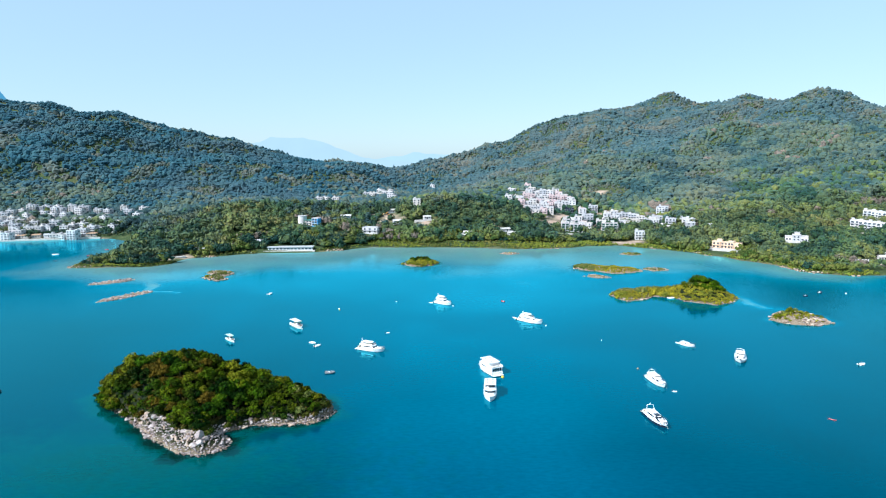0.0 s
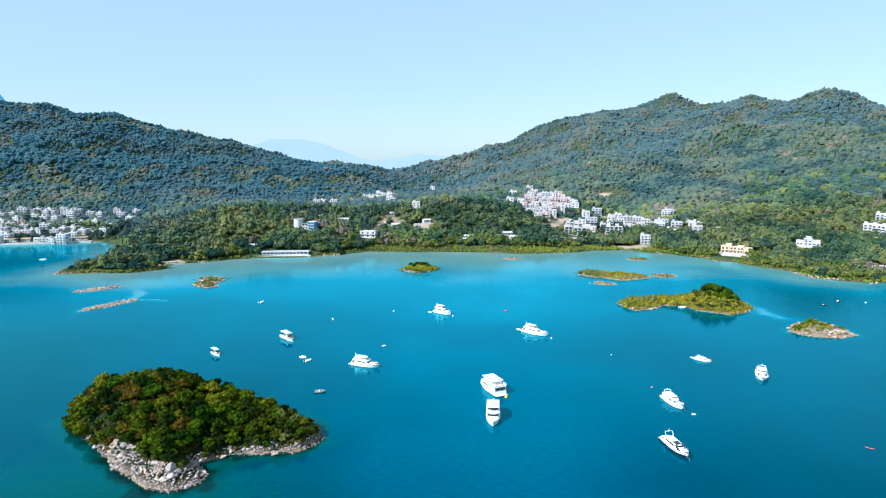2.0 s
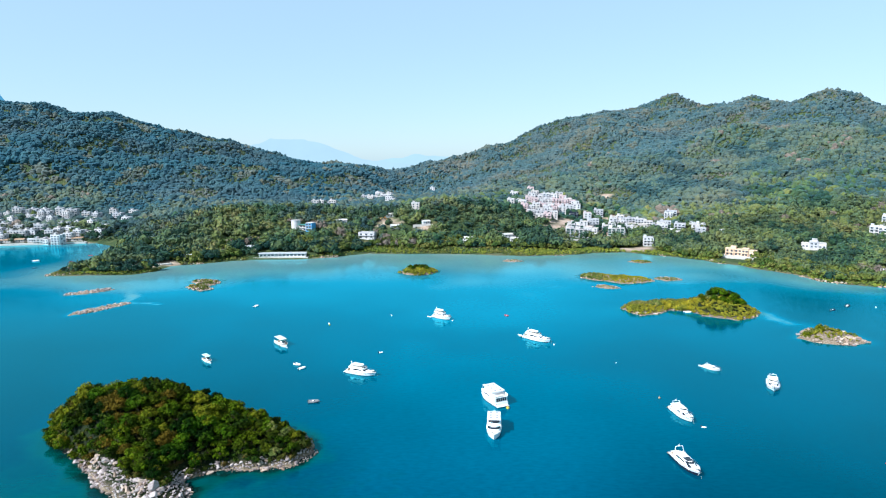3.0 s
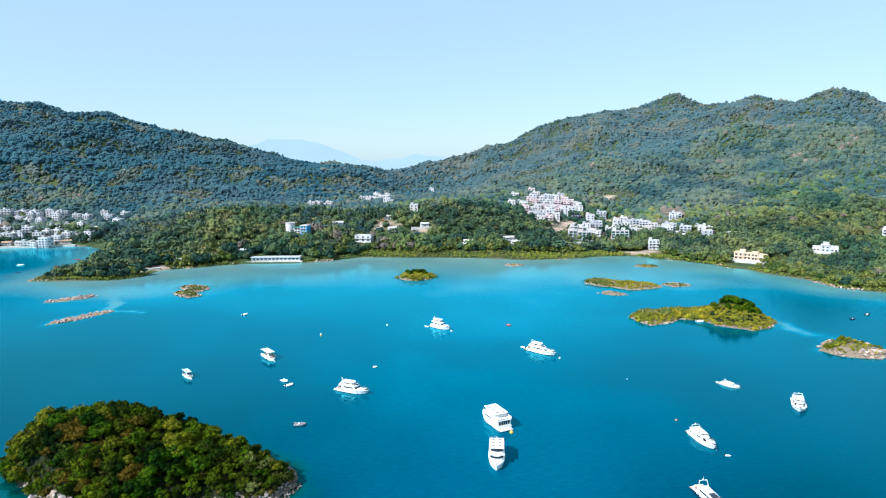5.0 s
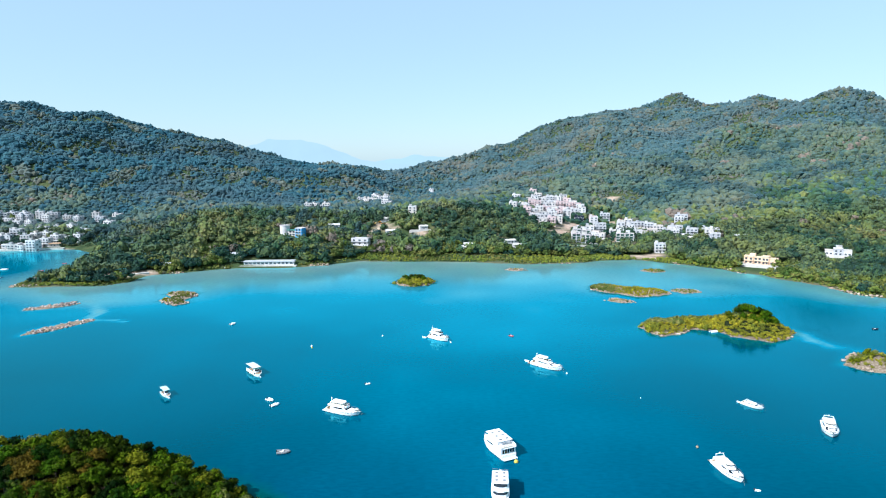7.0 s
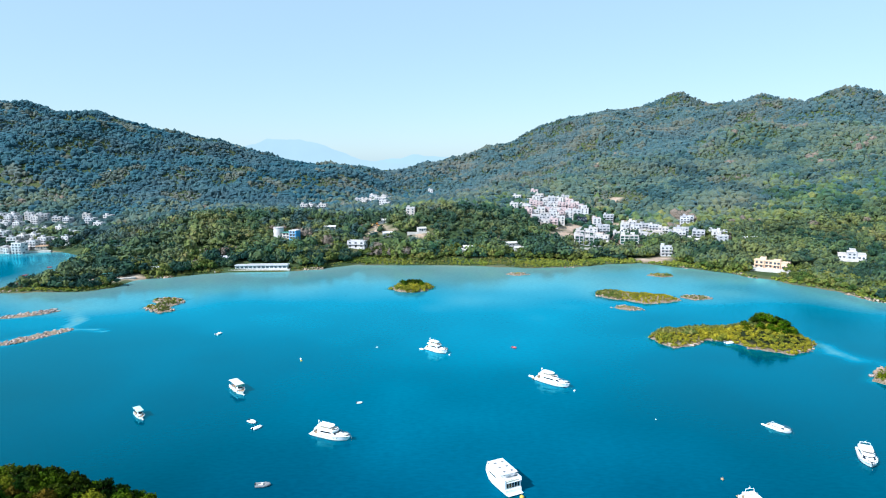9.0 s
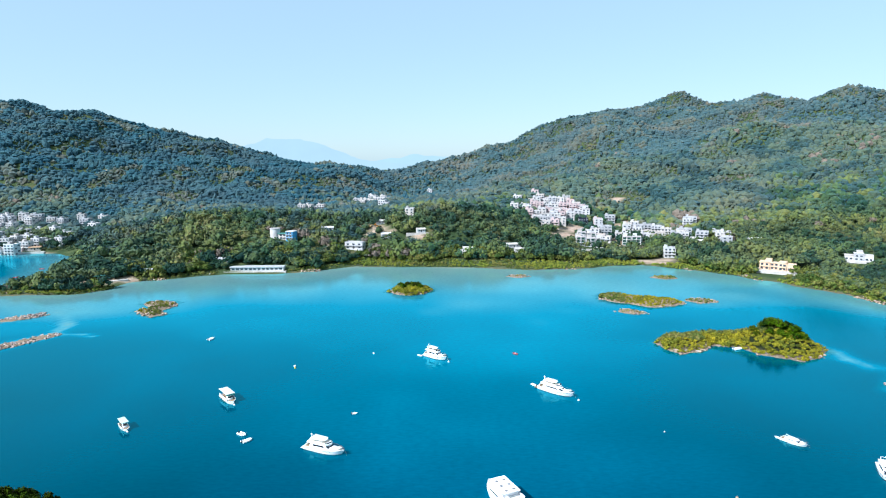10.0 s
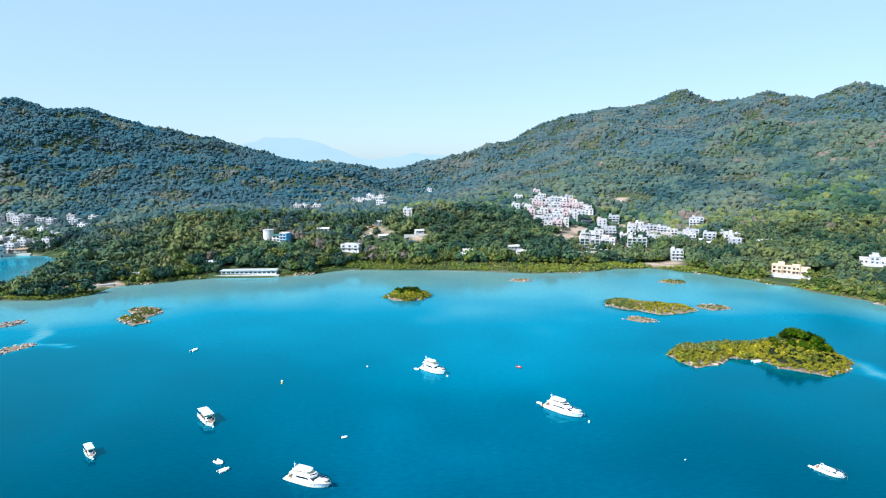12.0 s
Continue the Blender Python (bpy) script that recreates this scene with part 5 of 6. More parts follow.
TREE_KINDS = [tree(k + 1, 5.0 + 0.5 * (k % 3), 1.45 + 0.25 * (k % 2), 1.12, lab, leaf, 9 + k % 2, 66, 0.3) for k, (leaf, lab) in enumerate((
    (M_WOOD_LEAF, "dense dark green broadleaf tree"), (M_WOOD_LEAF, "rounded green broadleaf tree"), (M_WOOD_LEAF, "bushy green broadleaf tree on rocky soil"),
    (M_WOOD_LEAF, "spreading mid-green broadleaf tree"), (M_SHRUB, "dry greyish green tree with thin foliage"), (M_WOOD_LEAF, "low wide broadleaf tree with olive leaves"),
    (M_BROWN_LEAF, "broadleaf tree turning russet brown"), (M_SUNLIT_LEAF, "golden-olive broadleaf tree, sunlight put into its leaf colour")))]
tree_spare = list(TREE_KINDS)


def put_tree(k, x, y, z, s, turn):
    m = pose(x, y, z, 0, 0, turn) @ Matrix.Diagonal((s, s, s, 1))
    if TREE_KINDS[k] in tree_spare:
        tree_spare.remove(TREE_KINDS[k])
        TREE_KINDS[k].matrix_basis = m
        return TREE_KINDS[k]
    c = copy_thing(TREE_KINDS[k], m)
    c.matrix_basis = m
    return c


def isle_z(key, x, y):
    return isle_height(np.asarray(x, float), np.asarray(y, float), ISLES[key])


def rubble_width(x, y):
    """How wide the bare rubble is along the wooded islet: broad on its south-west shore."""
    return 0.3 + 6.0 * np.exp(-(((x + 94) / 12) ** 2) - ((y - 200) / 8) ** 2) + 6.0 * np.exp(-(((x + 116) / 15) ** 2) - ((y - 209) / 9) ** 2) + 1.6 * np.clip((x + 88) / 20, 0, 1)


trees_rng = np.random.default_rng(12)
x, y = jittered(-156, -48, 190, 268, 2.9)
d = shore_distance(x, y, ISLES["wooded"]["line"])
keep = d > np.where(x < -131, -1.2, rubble_width(x, y)) + 1.0 * value_noise(x, y, 6, 61)
x, y, d = x[keep], y[keep], d[keep]
z = isle_z("wooded", x, y)
crowded = []
for px, py, pz, pd in sorted(zip(x, y, z, d), key=lambda q: q[1]):
    s = trees_rng.choice([0.6, 0.72, 0.8, 0.9, 1.1]) * (0.72 + 0.28 * min(1, pd / 12))
    if px > -72:
        s *= 0.85
    if px < -136:
        s *= 1.2
    k = int(trees_rng.choice([0, 0, 1, 1, 2, 2, 3, 3, 3, 5, 5, 5]))
    if px > -70 and trees_rng.uniform() < 0.45:
        k = 4
    if trees_rng.uniform() < 0.6 * math.exp(-((px + 119) ** 2 + (py - 226) ** 2) / 140) + 0.03:
        k = 6
    # golden leaf colour crowds the western rim to stand for sunlight
    elif trees_rng.uniform() < (0.55 if px < -138 else 0.25 if px > -66 else 0.06):
        k = 7
    if py > 226.5 and k not in (6, 7) and trees_rng.uniform() < 0.8:
        crowded.append((k, px, py, pz - 0.3, s))
    else:
        put_tree(k, px, py, pz - 0.3, s, trees_rng.uniform(0, 360))
for k in range(6):
    mine = np.array([q[1:] for q in crowded if q[0] == k])
    if len(mine):
        parts_ = {c_.name.split(".")[0]: c_.data for c_ in TREE_KINDS[k].children}
        for name_, label_, cat_ in (("crown", "crowded green broadleaf trees on the islet's back slope", "trees"), ("trunk", "grey-brown trunks among the islet's crowded trees", "trunks")):
            src = parts_[name_]
            src.calc_loop_triangles()
            sv = np.array([v_.co[:] for v_ in src.vertices])
            sf = np.array([list(t_.vertices) for t_ in src.loop_triangles])
            scatter("crowded_trees" if name_ == "crown" else "tree_trunks", [(sv, sf)], mine[:, :3], mine[:, 3], src.materials[0], label_, cat_)

# taller trees on the long islet
for k in range(30):
    a, q = k * 2.39996, math.sqrt((k + 0.5) / 30)
    px, py = 170 + 16 * q * math.cos(a) + trees_rng.uniform(-2, 2), 433 + 11 * q * math.sin(a) + trees_rng.uniform(-2, 2)
    put_tree(int(trees_rng.choice([0, 1, 2, 3])), px, py, float(isle_z("long", px, py)) - 1.4, trees_rng.choice([0.85, 1.0, 1.2, 1.35]) * (1.12 - 0.5 * q), trees_rng.uniform(0, 360))
for px, py, s in ((199, 375, 0.6), (201, 376.5, 0.7), (203, 375, 0.65), (201, 373.5, 0.5), (190, 368, 0.5), (189, 370, 0.45), (192, 369, 0.4), (210, 374, 0.4)):
    put_tree(int(trees_rng.choice([7, 4, 7])), px, py, float(isle_z("east", px, py)) - 0.8, s, trees_rng.uniform(0, 360))
for px, py in ((-44, 572), (-38, 568), (-42, 566), (-36, 575), (-48, 570), (-40, 574), (-46, 564), (-34, 566), (-50, 575), (-42, 579)):
    put_tree(1, px, py, float(isle_z("round", px, py)) - 0.8, trees_rng.uniform(0.6, 0.95), trees_rng.uniform(0, 360))

# trees along the mainland's edge
x, y = jittered(-380, 330, 505, 745, 6.2)
d = shore_d(x, y)
keep = (d > np.where((x > 20) & (x < 150), 27, np.where((x > -115) & (x < 215), 17, 5))) & (d < 42) & clear_of(x, y)
x, y = x[keep], y[keep]
z = land_height(x, y)
EDGE = [crown_arrays(k + 40, 4, 0.62, 0.62, 26, 0.19, 0.85) for k in range(6)]
size = trees_rng.uniform(2.6, 5.0, len(x)) * np.where(x < -115, 1.25, 1.0) * np.where((x < -340) & (y < 620), 0.55, 1.0)
tall = trees_rng.uniform(0.9, 1.3, len(x))
dark = value_noise(x, y, 16, 54) + 0.5 * trees_rng.uniform(-1, 1, len(x)) > np.where(x < -115, -0.25, 0.45)
for pick_, leaf, label in ((~dark, M_EDGE_LEAF, "broadleaf trees crowding the mainland shore"), (dark, M_DEEP, "dark evergreen trees along the mainland shore")):
    scatter("shore_trees", EDGE, np.stack([x, y, z + size * 0.75], 1)[pick_], size[pick_], leaf, label, "trees", tall[pick_])

# low leafy bushes
BUSH = [crown_arrays(k + 70, 2, 0.5, 0.68, 30, 0.22, 0.75) for k in range(4)]


def bushes(name, x, y, z, size, material, label, category):
    scatter(name, BUSH, np.stack([x, y, z + size * 0.25], 1), size, material, label, category)


for key, leaf, step, lo, hi, rim, label in (
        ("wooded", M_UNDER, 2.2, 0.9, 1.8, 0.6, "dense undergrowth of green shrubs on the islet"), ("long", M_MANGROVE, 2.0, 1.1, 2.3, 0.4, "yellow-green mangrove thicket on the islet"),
        ("twin", M_MANGROVE, 2.1, 0.9, 1.7, 0.7, "low yellow-green mangroves on the islet"), ("twin_tail", M_MANGROVE, 2.2, 0.6, 1.1, 1.2, "low mangrove scrub on the islet"),
        ("twin_foot", M_MANGROVE, 2.2, 0.5, 0.9, 0.9, "thin scrub on the rocky islet"), ("round", M_MANGROVE, 2.0, 1.3, 2.4, 0.3, "green and yellow scrub on the small islet"),
        ("east", M_MANGROVE, 2.1, 0.7, 1.5, 1.8, "scrub on the top of the rocky islet"), ("west", M_MANGROVE, 2.0, 0.6, 1.2, 1.3, "thin scrub between the islet's rocks"),
        ("skerry", M_MANGROVE, 2.2, 0.4, 0.8, 0.9, "scrub on the tiny skerry"), ("bar", M_MANGROVE, 2.0, 0.6, 1.0, 0.6, "mangroves on the low bar")):
    pts = np.array(ISLES[key]["line"])
    x, y = jittered(pts[:, 0].min(), pts[:, 0].max(), pts[:, 1].min(), pts[:, 1].max(), step)
    d = shore_distance(x, y, ISLES[key]["line"])
    if key == "wooded":
        keep = d > np.where(x < -122, 0.2, rubble_width(x, y) - 0.9)
    else:
        keep = (d > rim + 0.8 * value_noise(x, y, 5, 62)) & (value_noise(x, y, 7, 63) > (-0.85 if rim < 1.5 else -0.5))
    x, y = x[keep], y[keep]
    z = isle_z(key, x, y)
    size = rng.uniform(lo, hi, len(x)) * (0.9 + 0.35 * value_noise(x, y, 11, 64))
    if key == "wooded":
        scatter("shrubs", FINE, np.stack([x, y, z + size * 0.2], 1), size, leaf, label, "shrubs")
    else:
        if key == "long":
            inland = 7 * value_noise(x, y, 9, 68) + (y - 437) + 0.1 * (x - 140) > 0
        elif key == "twin":
            inland = 6 * value_noise(x, y, 9, 68) - (x - 115) > 0
        else:
            inland = value_noise(x, y, 13, 68) > 0.12
        if inland.sum() > 3:
            bushes("shrubs", x[inland], y[inland], z[inland], size[inland] * 1.15, M_SHRUB, "grey-green shrubs among the mangroves of the islet", "shrubs")
            x, y, z, size = x[~inland], y[~inland], z[~inland], size[~inland]
        bushes("shrubs", x, y, z, size, leaf, label, "shrubs")

# mangrove fringe of the mainland
x, y = jittered(-380, 345, 495, 740, 2.9)
d = shore_d(x, y)
band = np.where(x < -115, 6, np.where(x < 20, 22, np.where(x < 150, 32, 15))) + 6 * value_noise(x, y, 30, 65)
keep = (d > 0.4) & (d < band) & clear_of(x, y) & (value_noise(x, y, 18, 66) > -0.85)
x, y = x[keep], y[keep]
z = np.maximum(land_height(x, y), 0)
size = rng.uniform(1.1, 2.0, len(x)) * (1 + 0.25 * value_noise(x, y, 20, 69))
for pick_, mat_, lab_ in ((value_noise(x, y, 30, 67) + (x > 10) * 0.5 - (x < -115) * 0.3 > 0.0, M_FRINGE, "yellow-green mangrove fringe along the shore"), (value_noise(x, y, 30, 67) + (x > 10) * 0.5 - (x < -115) * 0.3 <= 0.0, M_SHRUB, "green scrub fringe along the shore")):
    bushes("mangroves", x[pick_], y[pick_], z[pick_], size[pick_], mat_, lab_, "mangroves")


# ---- rocks ----
def rock_mesh(seed, material):
    r = np.random.default_rng(seed)
    bm = bmesh.new()
    for q in r.normal(size=(15, 3)):
        q = q / np.linalg.norm(q) * r.uniform(0.8, 1.1) * np.array([1.15, 0.9, 0.72])
        bm.verts.new(q)
    hull = bmesh.ops.convex_hull(bm, input=bm.verts)
    bmesh.ops.delete(bm, geom=[g_ for g_ in hull["geom_interior"] if isinstance(g_, bmesh.types.BMVert)], context="VERTS")
    bmesh.ops.triangulate(bm, faces=bm.faces)
    bmesh.ops.recalc_face_normals(bm, faces=bm.faces)
    me = bpy.data.meshes.new("rock")
    bm.to_mesh(me)
    bm.free()
    me.materials.append(material)
    return me


ROCKS = [rock_mesh(k, M_ROCK if k % 3 else M_ROCK_TAN) for k in range(9)]
ROCK_ARRAYS = []
for me in ROCKS:
    vs = np.array([v_.co[:] for v_ in me.vertices])
    fs = np.array([list(p_.vertices) for p_ in me.polygons])
    ROCK_ARRAYS.append((vs, fs))

rock_rng = random.Random(3)


def rock_part(isle, x, y, z, s, k=None):
    o = new("rock", ROCKS[rock_rng.randrange(9) if k is None else k])
    o.parent = isle
    o.matrix_basis = pose(x, y, z, rock_rng.uniform(-25, 25), rock_rng.uniform(-25, 25), rock_rng.uniform(0, 360)) @ Matrix.Diagonal((s, s * rock_rng.uniform(0.75, 1.1), s * rock_rng.uniform(0.7, 1.1), 1))
    return o


x, y = jittered(-160, -46, 186, 268, 0.85)
d = shore_distance(x, y, ISLES["wooded"]["line"])
w = rubble_width(x, y)
keep = (d > -1.3 + 0.7 * value_noise(x, y, 4, 71)) & (d < w + 0.5) & ((x > -134) | (value_noise(x, y, 6, 75) > 0.45))
x, y, d, w = x[keep], y[keep], d[keep], w[keep]
z = isle_z("wooded", x, y)
big = value_noise(x, y, 3, 72) + np.random.default_rng(4).uniform(-0.5, 0.5, len(x))
order = np.argsort(-(big + (y < 222)))
for k in order[:290]:
    rock_part(isles["wooded"], x[k], y[k], max(z[k], -0.1) + 0.12, rock_rng.choice([0.45, 0.55, 0.6, 0.7, 0.8, 0.95, 1.25]))
rest = order[290:]
scatter("rubble", ROCK_ARRAYS, np.stack([x[rest], y[rest], np.maximum(z[rest], -0.2) + 0.12], 1), np.random.default_rng(5).uniform(0.25, 0.65, len(rest)), M_ROCK, "pale granite rubble along the wooded islet's shore", "rubble")
for bx, by, s in ((-90.0, 198.6, 1.3), (-96.5, 198.2, 1.2), (-88.4, 202.6, 1.2), (-91.0, 196.6, 1.3), (-84.8, 200.0, 1.2)):
    rock_part(isles["wooded"], bx, by, max(float(isle_z("wooded", bx, by)), 0) + s * 0.35, s, 1)

# one upright pale boulder on the point
boulder = new("rock", ROCKS[1])
boulder.parent = isles["wooded"]
boulder.matrix_basis = pose(-91.8, 198.2, float(isle_z("wooded", -91.8, 198.2)) + 1.5, 8, -12, 40) @ Matrix.Diagonal((1.5, 1.3, 2.9, 1))

for key, step, reach, lo, hi in (("round", 2.4, 2.2, 0.5, 1.1), ("twin", 2.2, 2.2, 0.5, 1.2), ("twin_tail", 2.2, 3.0, 0.4, 0.9), ("twin_foot", 1.9, 3.0, 0.5, 1.0), ("long", 2.0, 2.4, 0.5, 1.3),
                                 ("east", 1.9, 7.0, 0.6, 1.8), ("west", 1.7, 5.0, 0.5, 1.4), ("reef", 1.7, 5.0, 0.5, 1.3), ("reef_long", 1.7, 5.0, 0.5, 1.3), ("skerry", 2.0, 3.0, 0.4, 1.0)):
    pts = np.array(ISLES[key]["line"])
    x, y = jittered(pts[:, 0].min() - 2, pts[:, 0].max() + 2, pts[:, 1].min() - 2, pts[:, 1].max() + 2, step)
    d = shore_distance(x, y, ISLES[key]["line"])
    keep = (d > -1.4) & (d < reach) & (value_noise(x, y, 7, 73) > (0.1 if key in ("long", "twin", "round", "west") else -0.1 if key in ("reef", "reef_long") else -0.3))
    x, y = x[keep], y[keep]
    z = isle_z(key, x, y)
    for px, py, pz in list(zip(x, y, z))[:300]:
        rock_part(isles[key], px, py, max(pz, -0.1) + 0.1, rock_rng.uniform(lo, hi), rock_rng.choice([0, 3, 6, 0, 3, 6, 1]) if key in ("east", "west", "long", "twin", "twin_foot", "twin_tail") else None)

# rocks at the foot of the mainland
x, y = jittered(-385, 345, 495, 740, 2.4)
d = shore_d(x, y)
keep = (np.abs(d) < 3.0) & (value_noise(x, y, 20, 74) > np.where(x < -120, 0.1, np.where(x < 200, 0.75, 0.4)))
x, y = x[keep], y[keep]
z = np.maximum(land_height(x, y), -0.1)
scatter("shore_rocks", ROCK_ARRAYS, np.stack([x, y, z + 0.2], 1), np.random.default_rng(6).uniform(0.5, 1.5, len(x)), M_ROCK_TAN, "tan granite rocks along the mainland shore", "rocks")

# ---- boats ----
def loft(bm, rings, mat=0, cap=True, closed=True):
    """Joins rings of equal length into a skin."""
    vs = [[bm.verts.new(q) for q in ring] for ring in rings]
    n = len(rings[0])
    for a, b in zip(vs, vs[1:]):
        for k in range(n if closed else n - 1):
            bm.faces.new((a[k], a[(k + 1) % n], b[(k + 1) % n], b[k])).material_index = mat
    if cap:
        bm.faces.new(vs[0][::-1]).material_index = mat
        bm.faces.new(vs[-1]).material_index = mat
    return vs


def hull_lines(L, B, free, bow, n=14, full=2.9):
    """Half-beam, sheer height and forefoot along the hull, stern to bow."""
    for k in range(n + 1):
        u = k / n
        half = B / 2 * (0.90 + 0.10 * math.sin(math.pi * min(u / 0.6, 1) / 2)) * (1 - max(0, (u - 0.45) / 0.55) ** full)
        yield u, -L / 2 + L * u, max(half, 0.03), free + (bow - free) * max(0, (u - 0.25) / 0.75) ** 1.6


def hull_bm(L, B, free, bow, rake=0.10):
    bm = bmesh.new()
    rings = []
    for u, x, half, top in hull_lines(L, B, free, bow):
        shift = rake * L * max(0, (u - 0.5) / 0.5) ** 2
        low = half * (0.92 - 0.45 * max(0, u - 0.5))
        rings.append([(x - shift, 0, -0.45), (x - shift, -low, -0.15), (x - shift * 0.6, -(low + half) / 2 - 0.03, top * 0.45), (x, -half, top),
                      (x, half, top), (x - shift * 0.6, (low + half) / 2 + 0.03, top * 0.45), (x - shift, low, -0.15)])
    loft(bm, rings)
    return bm


def deck_bm(L, B, free, bow, inset=0.16, drop=0.02, start=0.0, stop=0.97):
    """Deck laid a little over the hull's top, inside its rail."""
    bm = bmesh.new()
    rings = []
    for u, x, half, top in hull_lines(L, B, free, bow, 20):
        if start <= u <= stop:
            h = max(half - inset, 0.02)
            rings.append([(x, -h, top - 0.05), (x, -h, top + drop), (x, h, top + drop), (x, h, top - 0.05)])
    loft(bm, rings)
    return bm


def rail_bm(L, B, free, bow, start, height=0.75, inset=0.12):
    """Bow rail: stanchions and a top tube on both sides."""
    bm = bmesh.new()
    for s in (-1, 1):
        pts = [(x, s * max(half - inset, 0.04), top) for u, x, half, top in hull_lines(L, B, free, bow, 14) if u >= start]
        for a, b in zip(pts, pts[1:]):
            tube(bm, (a[0], a[1], a[2] + height), (b[0], b[1], b[2] + height), 0.035)
        for a in pts[::1]:
            tube(bm, a, (a[0], a[1], a[2] + height), 0.028)
    return bm


def tube(bm, a, b, r, sides=5):
    a, b = Vector(a), Vector(b)
    if (b - a).length < 1e-4:
        return
    m = Matrix.Translation((a + b) / 2) @ (b - a).to_track_quat("Z", "Y").to_matrix().to_4x4()
    bmesh.ops.create_cone(bm, segments=sides, radius1=r, radius2=r, depth=(b - a).length, cap_ends=True, matrix=m)


def house_ring(x0, x1, w0, w1, z, nose):
    """Plan outline of a deckhouse at one height: square stern, rounded front."""
    return [(x0, -w0, z), (x1 - nose, -w1, z), (x1 - nose * 0.35, -w1 * 0.72, z), (x1, -w1 * 0.3, z), (x1, w1 * 0.3, z), (x1 - nose * 0.35, w1 * 0.72, z), (x1 - nose, w1, z), (x0, w0, z)]


def deckhouse(x0, x1, w0, w1, z0, z1, front=1.5, back=0.2, lean=0.25, nose=1.2):
    """A raked superstructure with rounded edges at its top."""
    bm = bmesh.new()
    rings = []
    for u in (0, 0.55, 0.9, 1.0):
        e = 0.10 if u == 1.0 else 0.0
        rings.append(house_ring(x0 + back * u + e, x1 - front * u - e, w0 - lean * u - e, w1 - lean * u - e, z0 + (z1 - z0) * u, nose))
    loft(bm, rings)
    return bm


def glass_band(x0, x1, w0, w1, z0, z1, u0, u1, front=1.5, back=0.2, lean=0.25, nose=1.2, side=None, skip=0.0, ahead=0.0):
    """Windows that stand 3 cm proud of a deckhouse: side = -1, 1 or 0 for the windscreen."""
    bm = bmesh.new()
    rows = []
    for u in (u0, u1):
        r = house_ring(x0 + back * u, x1 - front * u, w0 - lean * u + 0.03, w1 - lean * u + 0.03, z0 + (z1 - z0) * u, nose)
        r = [Vector(q) for q in r]
        if side == 0:
            pts = [r[1].lerp(r[2], 0.25), r[2], r[3], r[4], r[5], r[6].lerp(r[5], 0.25)]
            pts = [q + Vector((0.04, 0, 0.0)) for q in pts]
        elif side == -1:
            pts = [r[0].lerp(r[1], skip), r[0].lerp(r[1], 0.5), r[0].lerp(r[1], 1 - ahead)]
        else:
            pts = [r[7].lerp(r[6], skip), r[7].lerp(r[6], 0.5), r[7].lerp(r[6], 1 - ahead)]
        rows.append(pts)
    inner = [[q - Vector((0.08, 0, 0)) if side == 0 else Vector((q.x, q.y - math.copysign(0.06, q.y), q.z)) for q in row] for row in rows]
    a, b, c, d = rows[0], rows[1], inner[1], inner[0]
    loft(bm, [[a[k], b[k], c[k], d[k]] for k in range(len(a))])
    return bm


def ball(bm, x, y, z, r, sx=1.0, sy=1.0, sz=1.0, sub=2):
    bmesh.ops.create_icosphere(bm, subdivisions=sub, radius=r, matrix=Matrix.Translation((x, y, z)) @ Matrix.Diagonal((sx, sy, sz, 1)))


